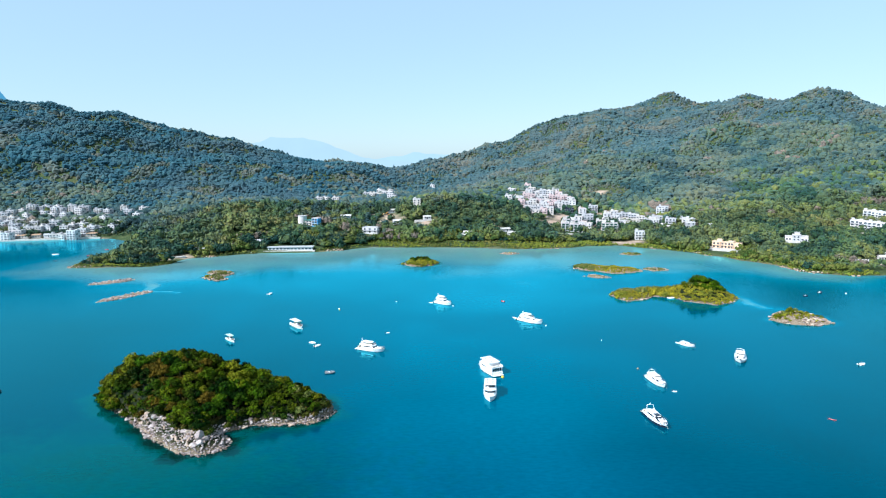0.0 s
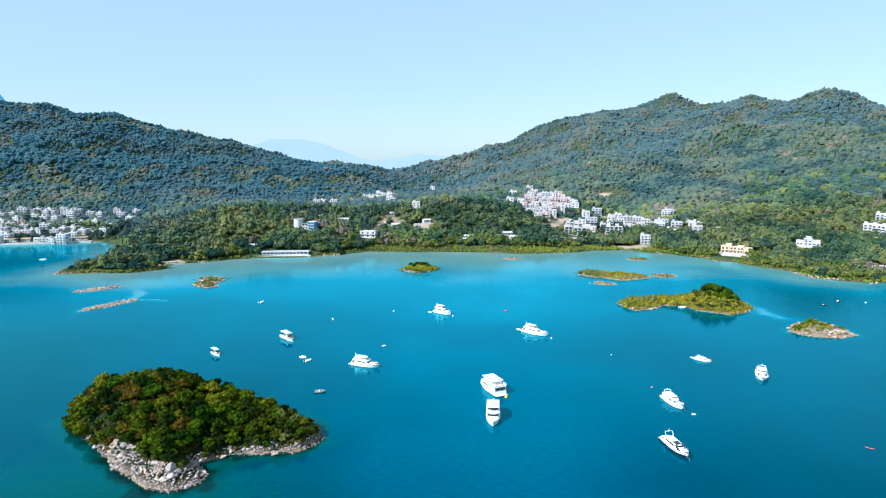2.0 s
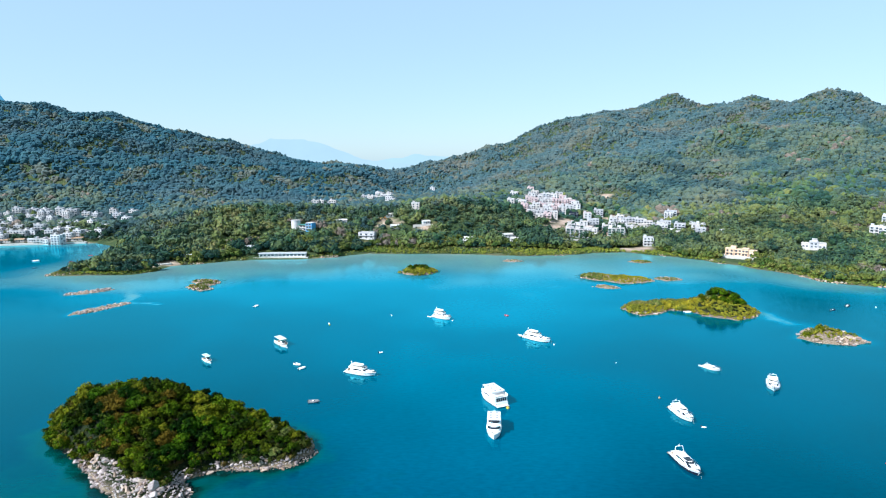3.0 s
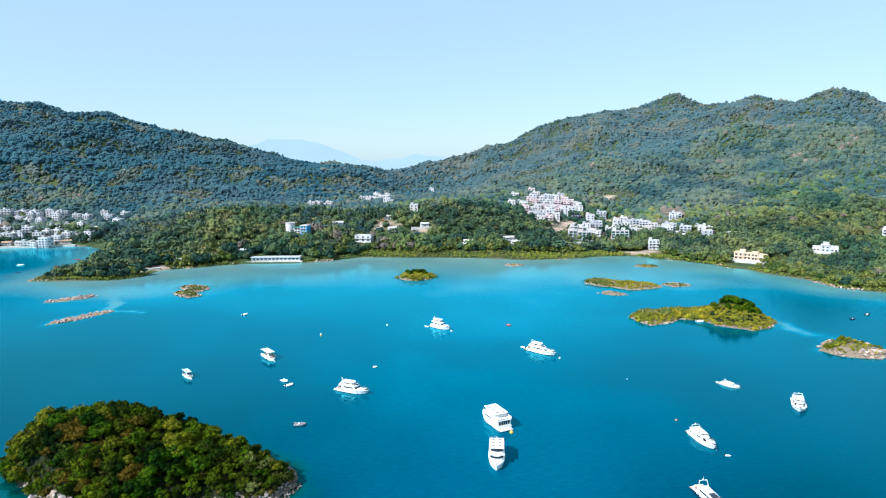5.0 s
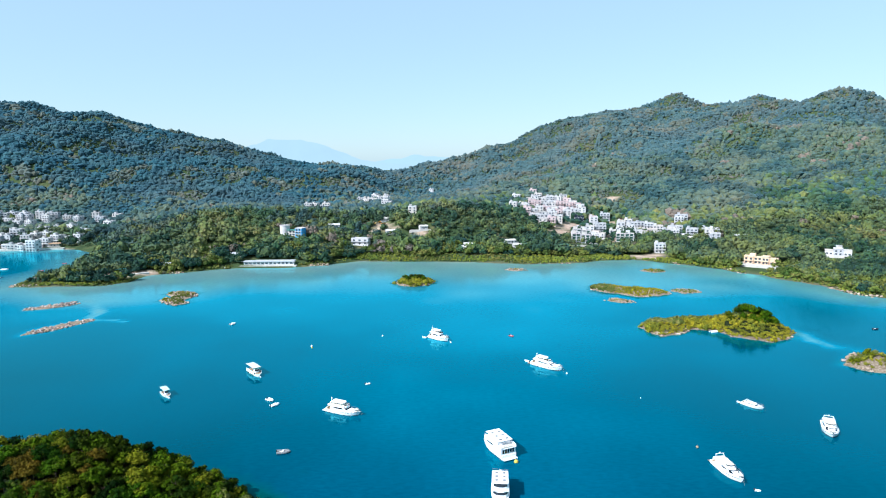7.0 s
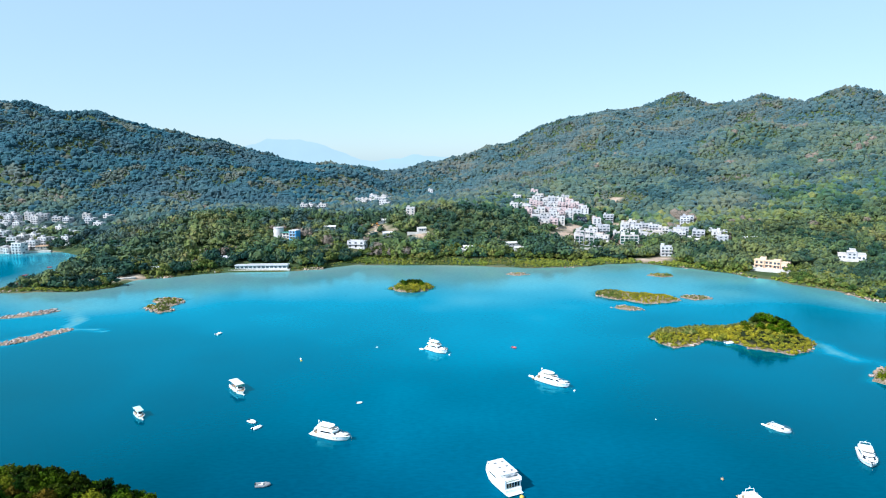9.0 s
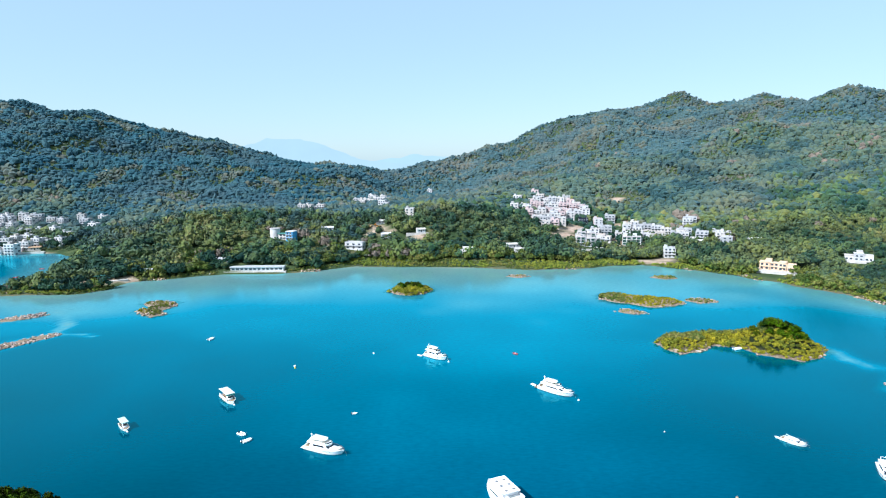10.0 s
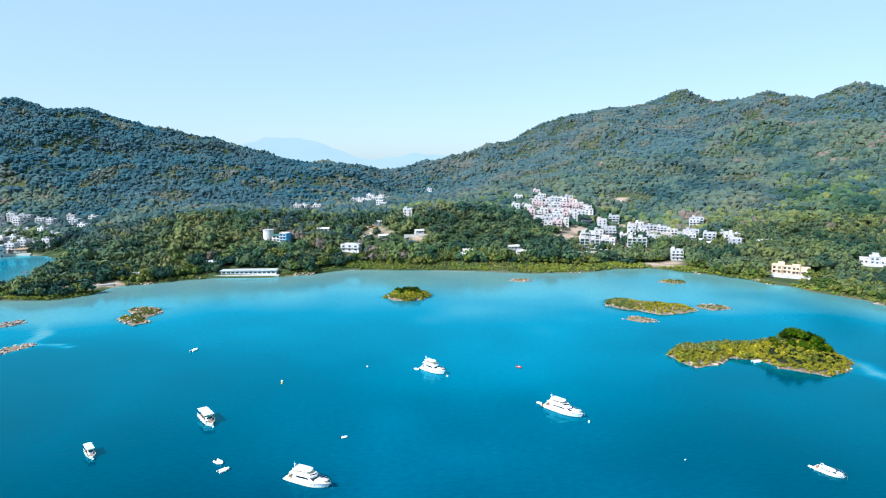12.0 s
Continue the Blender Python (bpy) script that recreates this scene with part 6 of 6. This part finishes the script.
def motor_yacht(L, B, label, hull=M_WHITE, fly=True, hardtop=True, deck=M_CREAM, sport=False, name="motor_yacht", arch=True, fenders=0, dark_side=False, few=False):
    """Cabin cruiser: bow to +x, waterline at z = 0."""
    y = tagged(new(name), label, "yacht", "moored yachts")
    k = L / 15.0
    B *= 1.1
    free, bow = 1.2 * k, 1.8 * k
    body = part("hull", hull_bm(L, B, free, bow), hull, y, smooth=False)
    part("boot_stripe", stripe_bm(L, B, free, bow, 0.0, 0.62 if dark_side else 0.12), M_NAVY if dark_side else M_BOOT, body)
    part("rub_rail", stripe_bm(L, B, free, bow, 0.86, 0.95), M_STEEL, body)
    part("deck", deck_bm(L, B, free, bow), deck if not sport else M_WHITE, y)
    part("swim_platform", box(-L / 2 - 1.3 * k, -L / 2 + 0.05, -B * 0.42, B * 0.42, 0.25 * k, 0.42 * k, bevel=0.04), M_TEAK if sport else M_WHITE, y)
    x0, x1, w = -L * 0.34, L * 0.24, B * 0.41
    z0, z1 = free - 0.02, free + (1.35 if sport else 1.55) * k
    fr = (3.6 if sport else 2.3) * k
    shape = dict(front=fr, back=0.15, lean=0.3 * k, nose=1.5 * k)
    cabin = part("cabin", deckhouse(x0, x1 + (2.0 * k if sport else 0.6 * k), w, w * 0.9, z0, z1, **shape), M_WHITE, y)
    a = (x0, x1 + (2.0 * k if sport else 0.6 * k), w, w * 0.9, z0, z1)
    for side in (-1, 1):
        part("side_window", glass_band(*a, 0.48, 0.8, side=side, skip=0.58 if few else 0.2, ahead=0.12, **shape), M_DARKGLASS, cabin)
    part("windscreen", glass_band(*a, 0.12 if dark_side else 0.42, 0.95 if dark_side else 0.85, side=0, **shape), M_DARKGLASS, cabin)
    for side in (-1, 1):
        for q in range(3):
            bm = bmesh.new()
            ball(bm, L * (0.05 + 0.075 * q), side * B * 0.47 * (1 - 0.05 * q * q * 0.5), free * 0.72 + 0.05 * q, 0.22 * k, 1.5, 0.3, 0.6, 1)
            part("porthole", bm, M_DARKGLASS, body)
    foredeck = part("foredeck", deckhouse(x1 - 1.2 * k, L * 0.40, B * 0.30, B * 0.2, bow * 0.80, bow * 0.80 + 0.75 * k, front=1.4 * k, back=0, lean=0.25, nose=1.4 * k), M_WHITE, y)
    bm = box(x1 + 1.0 * k, x1 + 2.6 * k, -B * 0.17, B * 0.17, bow * 0.80 + 0.72 * k, bow * 0.80 + 0.86 * k, bevel=0.05)
    part("sun_pad", bm, M_CREAM, foredeck)
    bm = box(x1 + 2.9 * k, x1 + 3.5 * k, -0.3 * k, 0.3 * k, bow * 0.80 + 0.68 * k, bow * 0.80 + 0.79 * k)
    part("hatch", bm, M_DARKGLASS, foredeck)
    bm = box(-L * 0.47, -L * 0.34, -B * 0.36, B * 0.36, free - 0.3, free + 0.05)
    part("cockpit_sole", bm, M_TEAK, y)
    bm = box(-L * 0.485, -L * 0.45, -B * 0.30, B * 0.30, free, free + 0.5 * k, bevel=0.05)
    part("cockpit_seat", bm, M_CREAM, y)
    if dark_side:
        part("sunroof", box(x1 - 4.4 * k, x1 - 1.9 * k, -w * 0.55, w * 0.55, z1 + 0.005, z1 + 0.06, bevel=0.02), M_DARKGLASS, cabin, "smoked glass sunroof")
    if fly:
        f0, f1, fw = x0 - 1.2 * k, x1 - fr * 0.55, w * 0.93
        fb = part("flybridge", deckhouse(f0, f1, fw, fw * 0.85, z1 - 0.03, z1 + 0.6 * k, front=-0.2 * k, back=0.3, lean=-0.05, nose=1.3 * k), M_WHITE, y)
        part("fly_sole", box(f0 + 0.5, f1 - 1.2 * k, -fw * 0.8, fw * 0.8, z1 + 0.56 * k, z1 + 0.64 * k), M_CREAM, fb)
        part("fly_screen", glass_band(f0, f1, fw, fw * 0.85, z1, z1 + 0.95 * k, 0.62, 1.0, front=0.2, back=0, lean=-0.05, nose=1.3 * k, side=0), M_DARKGLASS, fb)
        bm = box(f0 + 1.0 * k, f0 + 2.4 * k, -fw * 0.7, fw * 0.7, z1 + 0.64 * k, z1 + 1.0 * k, bevel=0.05)
        part("fly_seat", bm, M_CREAM, fb)
        top_z, hx0, hx1 = z1 + (1.4 if hardtop else 1.25) * k, f0 + 1.1 * k, f1 - 1.5 * k
    else:
        top_z, hx0, hx1, fw = z1 + (1.25 if dark_side else 0.3) * k, x0 + 0.4, x0 + 2.2 * k, w * 0.9
    if hardtop and fly:
        part("hardtop", deckhouse(hx0, hx1, fw * 0.92, fw * 0.85, top_z, top_z + 0.16 * k, front=0.12, back=0.12, lean=0.08, nose=0.9 * k), M_WHITE, y)
        bm = bmesh.new()
        for sx in (hx0 + 0.3, hx1 - 1.3 * k):
            for s in (-1, 1):
                tube(bm, (sx - 0.2, s * fw * 0.82, z1 + 0.6 * k), (sx + 0.15, s * fw * 0.8, top_z + 0.05), 0.07 * k + 0.03)
        part("hardtop_post", bm, M_WHITE, y)
    if arch:
        az = top_z + (0.15 * k if hardtop and fly else 0)
        bm = bmesh.new()
        for s in (-1, 1):
            tube(bm, (hx0 + 0.2, s * fw * (0.35 if hardtop else 0.85), az - (0.05 if hardtop and fly else 1.2 * k)), (hx0 - 0.3 * k, s * fw * (0.12 if hardtop else 0.7), az + 0.45 * k), 0.09)
        tube(bm, (hx0 - 0.3 * k, -fw * (0.16 if hardtop else 0.74), az + 0.45 * k), (hx0 - 0.3 * k, fw * (0.16 if hardtop else 0.74), az + 0.45 * k), 0.09)
        mast = part("mast", bm, M_WHITE, y)
        bm = bmesh.new()
        ball(bm, hx0 - 0.3 * k, 0, az + 0.68 * k, 0.3 * k, 1, 1, 0.7)
        part("radar_dome", bm, M_WHITE, mast)
        bm = bmesh.new()
        tube(bm, (hx0 - 0.3 * k, fw * 0.1, az + 0.45 * k), (hx0 - 0.6 * k, fw * 0.12, az + 1.3 * k), 0.02)
        part("aerial", bm, M_WHITE, mast)
    part("bow_rail", rail_bm(L, B, free, bow, 0.5), M_STEEL, y)
    bm = box(L / 2 - 0.5, L / 2 + 0.35, -0.1, 0.1, bow - 0.12, bow + 0.06)
    part("anchor_roller", bm, M_STEEL, y)
    bm = bmesh.new()
    tube(bm, (L / 2 + 0.2, 0, bow - 0.05), (L / 2 + 0.6, 0.1, -0.1), 0.012)
    part("mooring_line", bm, M_CREAM, y)
    for q in range(fenders):
        bm = bmesh.new()
        ball(bm, -L * 0.3 + 0.22 * L * q, B * 0.49, free * 0.45, 0.2, 1, 1, 2.2, 1)
        part("fender", bm, M_NAVY, y)
    return y


def stripe_bm(L, B, free, bow, f0, f1):
    """A band round the hull between two parts of its height, standing 2 cm proud."""
    bm = bmesh.new()
    for s in (-1, 1):
        rings = []
        for u, x, half, top in hull_lines(L, B, free, bow):
            shift = 0.10 * L * max(0, (u - 0.5) / 0.5) ** 2
            low = half * (0.92 - 0.45 * max(0, u - 0.5))
            mid = (low + half) / 2 + 0.03

            def at(f):
                if f < 0.45:
                    g = (f * top + 0.15) / (0.45 * top + 0.15)
                    return x - shift + 0.4 * shift * g, low + (mid - low) * g
                g = (f - 0.45) / 0.55
                return x - 0.6 * shift * (1 - g), mid + (half - mid) * g
            (xa, ya), (xb, yb) = at(f0), at(f1)
            rings.append([(xa, s * (ya + 0.025), f0 * top), (xb, s * (yb + 0.025), f1 * top), (xb, s * (yb - 0.05), f1 * top), (xa, s * (ya - 0.05), f0 * top)])
        loft(bm, rings)
    return bm


def moor(boat, x, y, heading, rise=1.0):
    boat.matrix_basis = pose(x, y, 0, 0, 0, heading) @ Matrix.Diagonal((1, 1, rise, 1))
    return boat


moor(motor_yacht(14.2, 4.4, "white flybridge motor yacht with hardtop moored by the bow"), -14.5, 408.5, -40, 1.3)
moor(motor_yacht(17.5, 4.9, "long white flybridge motor yacht with low hardtop", sport=True), 40, 362.5, -43)
moor(motor_yacht(15.8, 4.6, "white flybridge yacht with hardtop and open stern cockpit", fenders=2), -48.5, 307, -23)
moor(motor_yacht(14.4, 4.5, "white motor yacht with portholes and dark windscreen", sport=True, hardtop=False, few=True), 84.5, 262.5, -79)
moor(motor_yacht(13.8, 5.0, "white flybridge yacht lying bow to the south", sport=True, hardtop=False), 134.5, 294, -113)
moor(motor_yacht(15.4, 4.4, "sleek sports yacht with dark hull sides and smoked windscreen", sport=True, deck=M_WHITE, fly=False, hardtop=False, dark_side=True), 72, 223, -79)
moor(motor_yacht(9.0, 3.5, "small white sports cruiser with dark windscreen", fly=False, hardtop=False, sport=True), 117, 316.5, -54)


def pleasure_junk(L, B, label, tiers, stern_open):
    """Broad two-decked party boat with a boxy superstructure."""
    y = tagged(new("pleasure_junk"), label, "boat", "rafted party boats")
    free, bow = 1.5, 2.1
    body = part("hull", hull_bm(L, B, free, bow, 0.06), M_WHITE, y)
    part("boot_stripe", stripe_bm(L, B, free, bow, 0.0, 0.14), M_BOOT, body)
    part("deck", deck_bm(L, B, free, bow), M_CREAM, y)
    a = (-L * 0.47, L * 0.30, B * 0.45, B * 0.42, free - 0.02, free + 2.2)
    shape = dict(front=1.1, back=0.05, lean=0.12, nose=1.3)
    lower = part("saloon", deckhouse(*a, **shape), M_WHITE, y)
    for side in (-1, 1):
        part("side_window", glass_band(*a, 0.55, 0.74, side=side, skip=0.1 if stern_open else 0.62, ahead=0.05, **shape), M_DARKGLASS, lower)
    part("windscreen", glass_band(*a, 0.52, 0.82, side=0, **shape), M_DARKGLASS, lower)
    for q in range(5):
        part("stern_window", box(a[0] - 0.05, a[0] + 0.05, -B * 0.36 + q * B * 0.15, -B * 0.36 + q * B * 0.15 + B * 0.11, free + 0.5, free + 1.9), M_DARKGLASS, lower)
    top = free + 2.2
    part("upper_deck", box(-L * 0.49, L * 0.24, -B * 0.46, B * 0.46, top - 0.02, top + 0.14, bevel=0.05), M_WHITE, y)
    b = (-L * (0.22 if stern_open else 0.30), L * 0.23, B * 0.44, B * 0.40, top + 0.12, top + 1.9)
    shape = dict(front=1.2, back=0.1, lean=0.15, nose=1.1)
    upper = part("wheelhouse", deckhouse(*b, **shape), M_WHITE, y)
    part("windscreen", glass_band(*b, 0.4, 0.86, side=0, **shape), M_DARKGLASS, upper)
    for side in (-1, 1):
        if stern_open:
            part("side_window", glass_band(*b, 0.45, 0.8, side=side, skip=0.06, ahead=0.05, **shape), M_DARKGLASS, upper)
        else:
            part("bulwark", box(-L * 0.49, b[0], side * B * 0.45 - 0.06, side * B * 0.45 + 0.06, top + 0.14, top + 1.1, bevel=0.03), M_WHITE, upper)
    roof = part("roof", box(b[0] - 1.2, b[1] - 0.6, -B * 0.43, B * 0.43, top + 1.9, top + 2.04, bevel=0.06), M_WHITE, y)
    for q in range(3):
        for s in (-1, 1):
            x = b[0] - 0.2 + q * (b[1] - b[0] - 1.4) / 2.6
            part("hatch", box(x, x + 0.8, s * B * 0.2 - 0.4, s * B * 0.2 + 0.4, top + 2.04, top + 2.16), M_GREY, roof)
    bm = bmesh.new()
    for s in (-1, 1):
        pts = [(-L * 0.48, s * B * 0.44), (-L * 0.3, s * B * 0.44), (b[0] - 0.2, s * B * 0.44)]
        for p, q in zip(pts, pts[1:]):
            tube(bm, (*p, top + 1.0), (*q, top + 1.0), 0.04)
            tube(bm, (*p, top + 0.55), (*q, top + 0.55), 0.03)
        for p in pts:
            tube(bm, (*p, top + 0.1), (*p, top + 1.0), 0.04)
    tube(bm, (-L * 0.48, -B * 0.44, top + 1.0), (-L * 0.48, B * 0.44, top + 1.0), 0.04)
    part("rail", bm, M_STEEL, y)
    bm = box(-L * 0.47, -L * 0.38, -B * 0.3, B * 0.3, top + 0.14, top + 0.6, bevel=0.05)
    part("bench", bm, M_CREAM, y)
    part("swim_platform", box(-L / 2 - 1.4, -L / 2 + 0.05, -B * 0.42, B * 0.42, 0.35, 0.55, bevel=0.04), M_WHITE, y)
    bm = bmesh.new()
    tube(bm, (b[0], 0, top + 2.0), (b[0] - 0.2, 0, top + 3.1), 0.05)
    tube(bm, (b[0] - 0.15, -0.5, top + 2.8), (b[0] - 0.15, 0.5, top + 2.8), 0.04)
    part("mast", bm, M_WHITE, y)
    part("bow_rail", rail_bm(L, B, free, bow, 0.6), M_STEEL, y)
    return y


moor(pleasure_junk(16.5, 6.4, "broad white two-decked party boat with dark stern windows", 2, False), 11, 277.5, 117)
moor(pleasure_junk(15.5, 5.6, "white two-decked party boat with roof hatches and railings", 2, True), 10.5, 247.2, -93)


def ferry(L, B, label, canopy, upper):
    """Small passenger boat under a full-length awning on posts."""
    y = tagged(new("ferry"), label, "boat", "awning boats")
    free, bow = 0.95 * L / 12 + 0.1, 1.5 * L / 12
    body = part("hull", hull_bm(L, B, free, bow, 0.07), M_WHITE, y)
    part("boot_stripe", stripe_bm(L, B, free, bow, 0.0, 0.2), M_TARP, body)
    part("deck", deck_bm(L, B, free, bow), M_TEAK, y)
    x0, x1, z = -L * 0.46, L * 0.24, free + (2.7 if upper else 2.1)
    part("awning", box(x0, x1, -B * 0.47, B * 0.47, z, z + 0.14, bevel=0.05), canopy, y, "flat sun-bleached awning roof")
    for q in range(5):
        for s in (-1, 1):
            bm = bmesh.new()
            x = x0 + 0.2 + (x1 - x0 - 0.4) * q / 4
            tube(bm, (x, s * B * 0.42, free - 0.1), (x, s * B * 0.43, z + 0.02), 0.05)
            part("awning_post", bm, M_STEEL, y)
    part("wheelhouse", deckhouse(L * 0.05, L * 0.24, B * 0.3, B * 0.28, free, free + 1.9, front=0.4, back=0.1, lean=0.1, nose=0.5), M_WHITE, y)
    part("windscreen", glass_band(L * 0.05, L * 0.24, B * 0.3, B * 0.28, free, free + 1.9, 0.5, 0.9, front=0.4, back=0.1, lean=0.1, nose=0.5, side=0), M_DARKGLASS, y)
    for s in (-1, 1):
        part("bench", box(x0 + 0.4, L * 0.0, s * B * 0.38 - 0.25, s * B * 0.38 + 0.25, free, free + 0.45), M_TEAK, y)
    for s in (-1, 1):
        part("side_panel", box(x0 + 0.1, x1 + 0.6, s * B * 0.44 - 0.05, s * B * 0.44 + 0.05, free, free + (0.95 if upper else 0.5), bevel=0.02), M_WHITE, y)
    if upper:
        part("fascia", box(x1 - 0.05, x1 + 0.07, -B * 0.47, B * 0.47, z - 0.55, z), M_TARP, y, "teal sign board under the awning")
        bm = bmesh.new()
        for q in range(7):
            s = -1 if q % 2 else 1
            ball(bm, x1 + 0.2, -B * 0.42 + q * B * 0.14, z - 0.25, 0.3, 0.5, 0.9, 1, 1)
        part("life_vests", bm, M_TARP, y, "row of teal bundles hung under the awning")
        for s in (-1, 1):
            for q in range(4):
                bm = bmesh.new()
                ball(bm, x0 + 1.5 + q * 2.0, s * B * 0.52, free * 0.55, 0.34, 1, 0.5, 1, 1)
                part("tyre_fender", bm, M_RUBBER, y)
    bm = bmesh.new()
    ball(bm, L / 2 + 0.35, 0, 0.25, 0.4)
    part("bow_fender", bm, M_WHITE, y)
    return y


moor(ferry(12.8, 4.1, "small white ferry with flat awning roof and teal trim", M_WALL, True), -100, 351, -49)
moor(ferry(8.6, 2.8, "open sampan with pale green awning on posts", M_TARP_PALE, False), -129.5, 323.5, -47)


def dinghy(L, label, tube_mat, name="dinghy"):
    """Inflatable or moulded tender with an outboard motor."""
    y = tagged(new(name), label, "dinghy", "tenders")
    bm = bmesh.new()
    r = L * 0.09
    pts = [(-L / 2, -L * 0.2), (L * 0.12, -L * 0.2), (L * 0.36, -L * 0.12), (L * 0.48, 0), (L * 0.36, L * 0.12), (L * 0.12, L * 0.2), (-L / 2, L * 0.2)]
    for (ax, ay), (bx, by) in zip(pts, pts[1:]):
        tube(bm, (ax, ay, r * 0.9), (bx, by, r * 0.9 + (0.15 if max(ax, bx) > L * 0.3 else 0)), r, 8)
        ball(bm, bx, by, r * 0.9 + (0.1 if bx > L * 0.3 else 0), r, sub=1)
    part("tube", bm, tube_mat, y)
    part("floor", box(-L / 2 + 0.1, L * 0.34, -L * 0.17, L * 0.17, r * 0.3, r * 0.7), M_CREAM, y)
    part("seat", box(-L * 0.12, L * 0.02, -L * 0.15, L * 0.15, r * 0.7, r * 1.9), M_WHITE, y)
    bm = box(-L / 2 - 0.25, -L / 2 + 0.1, -0.16, 0.16, r * 1.2, r * 1.2 + 0.55, bevel=0.05)
    add_box(bm, -L / 2 - 0.15, -L / 2, -0.06, 0.06, -0.4, r * 1.2)
    part("outboard", bm, M_RUBBER, y)
    return y


moor(dinghy(3.8, "white moulded tender riding astern of a skiff", M_WHITE), -82.5, 319, -35)
moor(dinghy(3.7, "white moulded tender with rounded bow", M_WHITE), -78.8, 313.8, 48)
moor(dinghy(4.4, "grey inflatable dinghy with dark outboard motor", M_GREY), -63, 273, 8)
moor(dinghy(1.7, "small white inflatable tied to a mooring buoy", M_WHITE), 88.6, 252, -20)
moor(dinghy(2.3, "small white dinghy riding on its mooring", M_WHITE), -44, 338.5, 20)
moor(dinghy(3.0, "small dinghy with red tubes and white seat", M_RED), 26.5, 415, -50)
moor(dinghy(4.2, "small white skiff with an outboard", M_WHITE), -144.5, 439, 70)
moor(dinghy(2.2, "white tender tied beside a yacht's stern", M_WHITE), 113.2, 320.2, 130)
moor(dinghy(2.8, "white tender tied astern of a yacht", M_WHITE), 31, 371, 140)
moor(dinghy(2.6, "white tender tied astern of a flybridge yacht", M_WHITE), -23.2, 411.5, 160)
moor(dinghy(4.6, "white skiff pulled up on the islet's shore", M_WHITE), 144.5, 424.5, 15)
moor(dinghy(4.2, "dark blue skiff on open water", M_NAVY), 257, 443, 40)
moor(dinghy(3.2, "dark skiff on open water", M_NAVY), 241, 432, 10)
moor(dinghy(3.6, "small white skiff on open water", M_WHITE), 188, 287, 20)
moor(dinghy(5.2, "dark open workboat with an outboard", M_NAVY), -203, 246, 60)
moor(dinghy(6.0, "white launch in the western bay", M_WHITE), -437, 629, 10)
moor(dinghy(4.0, "red dinghy near the wooded point", M_RED), -402, 664, 20)
moor(dinghy(4.0, "small red dinghy off the wooded point", M_RED), -396, 622, 35)
moor(dinghy(3.0, "small dark skiff off the wooded point", M_NAVY), -410, 589, 35)

kayak = tagged(new("kayak"), "slim red kayak drifting on the water", "kayak")
bm = bmesh.new()
loft(bm, [[(-2 + 4 * u, 0, -0.05), (-2 + 4 * u, -w, 0.12), (-2 + 4 * u, -w * 0.6, 0.3), (-2 + 4 * u, w * 0.6, 0.3), (-2 + 4 * u, w, 0.12)]
          for u, w in ((0, 0.03), (0.15, 0.22), (0.35, 0.36), (0.5, 0.4), (0.65, 0.36), (0.85, 0.22), (1, 0.03))])
part("hull", bm, M_RED, kayak)
part("cockpit", box(-0.45, 0.45, -0.2, 0.2, 0.28, 0.36, bevel=0.05), M_RUBBER, kayak)
kayak.matrix_basis = pose(138, 225, 0, 0, 0, -40) @ Matrix.Diagonal((0.7, 0.9, 0.9, 1))


def mooring_buoy(r, mat, label):
    y = tagged(new("mooring_buoy"), label, "buoy", "mooring buoys")
    bm = bmesh.new()
    ball(bm, 0, 0, r * 0.35, r)
    part("float", bm, mat, y)
    bm = bmesh.new()
    tube(bm, (0, 0, r * 1.2), (0, 0, r * 1.7), r * 0.14)
    bmesh.ops.create_cone(bm, segments=10, radius1=r * 0.3, radius2=r * 0.3, depth=r * 0.15, cap_ends=True, matrix=pose(0, 0, r * 1.75))
    part("ring", bm, M_STEEL, y)
    return y


for r, mat, label, spots in ((0.75, M_YELLOW, "round yellow plastic mooring buoy", [(17, 268)]), (0.5, M_TEAK, "round weathered brown mooring buoy", [(81, 280)]),
                             (0.28, M_WHITE, "tiny white mooring buoy", [(74, 324.5)]),
                             (0.5, M_WHITE, "round white mooring buoy", [(-47.5, 414.5), (-8, 402), (47.8, 353.5), (273, 439)]),
                             (0.6, M_WHITE, "white mooring buoy with a dark band", [(-83.6, 394)])):
    b0 = mooring_buoy(r, mat, label)
    b0.matrix_basis = pose(*spots[0], 0)
    for x, y in spots[1:]:
        copy_thing(b0, pose(x, y, 0))
# buoys moored in pairs
bb = mooring_buoy(0.5, M_YELLOW, "small faded yellow buoy beside a white one")
bb.matrix_basis = pose(-82.8, 391.6, 0)
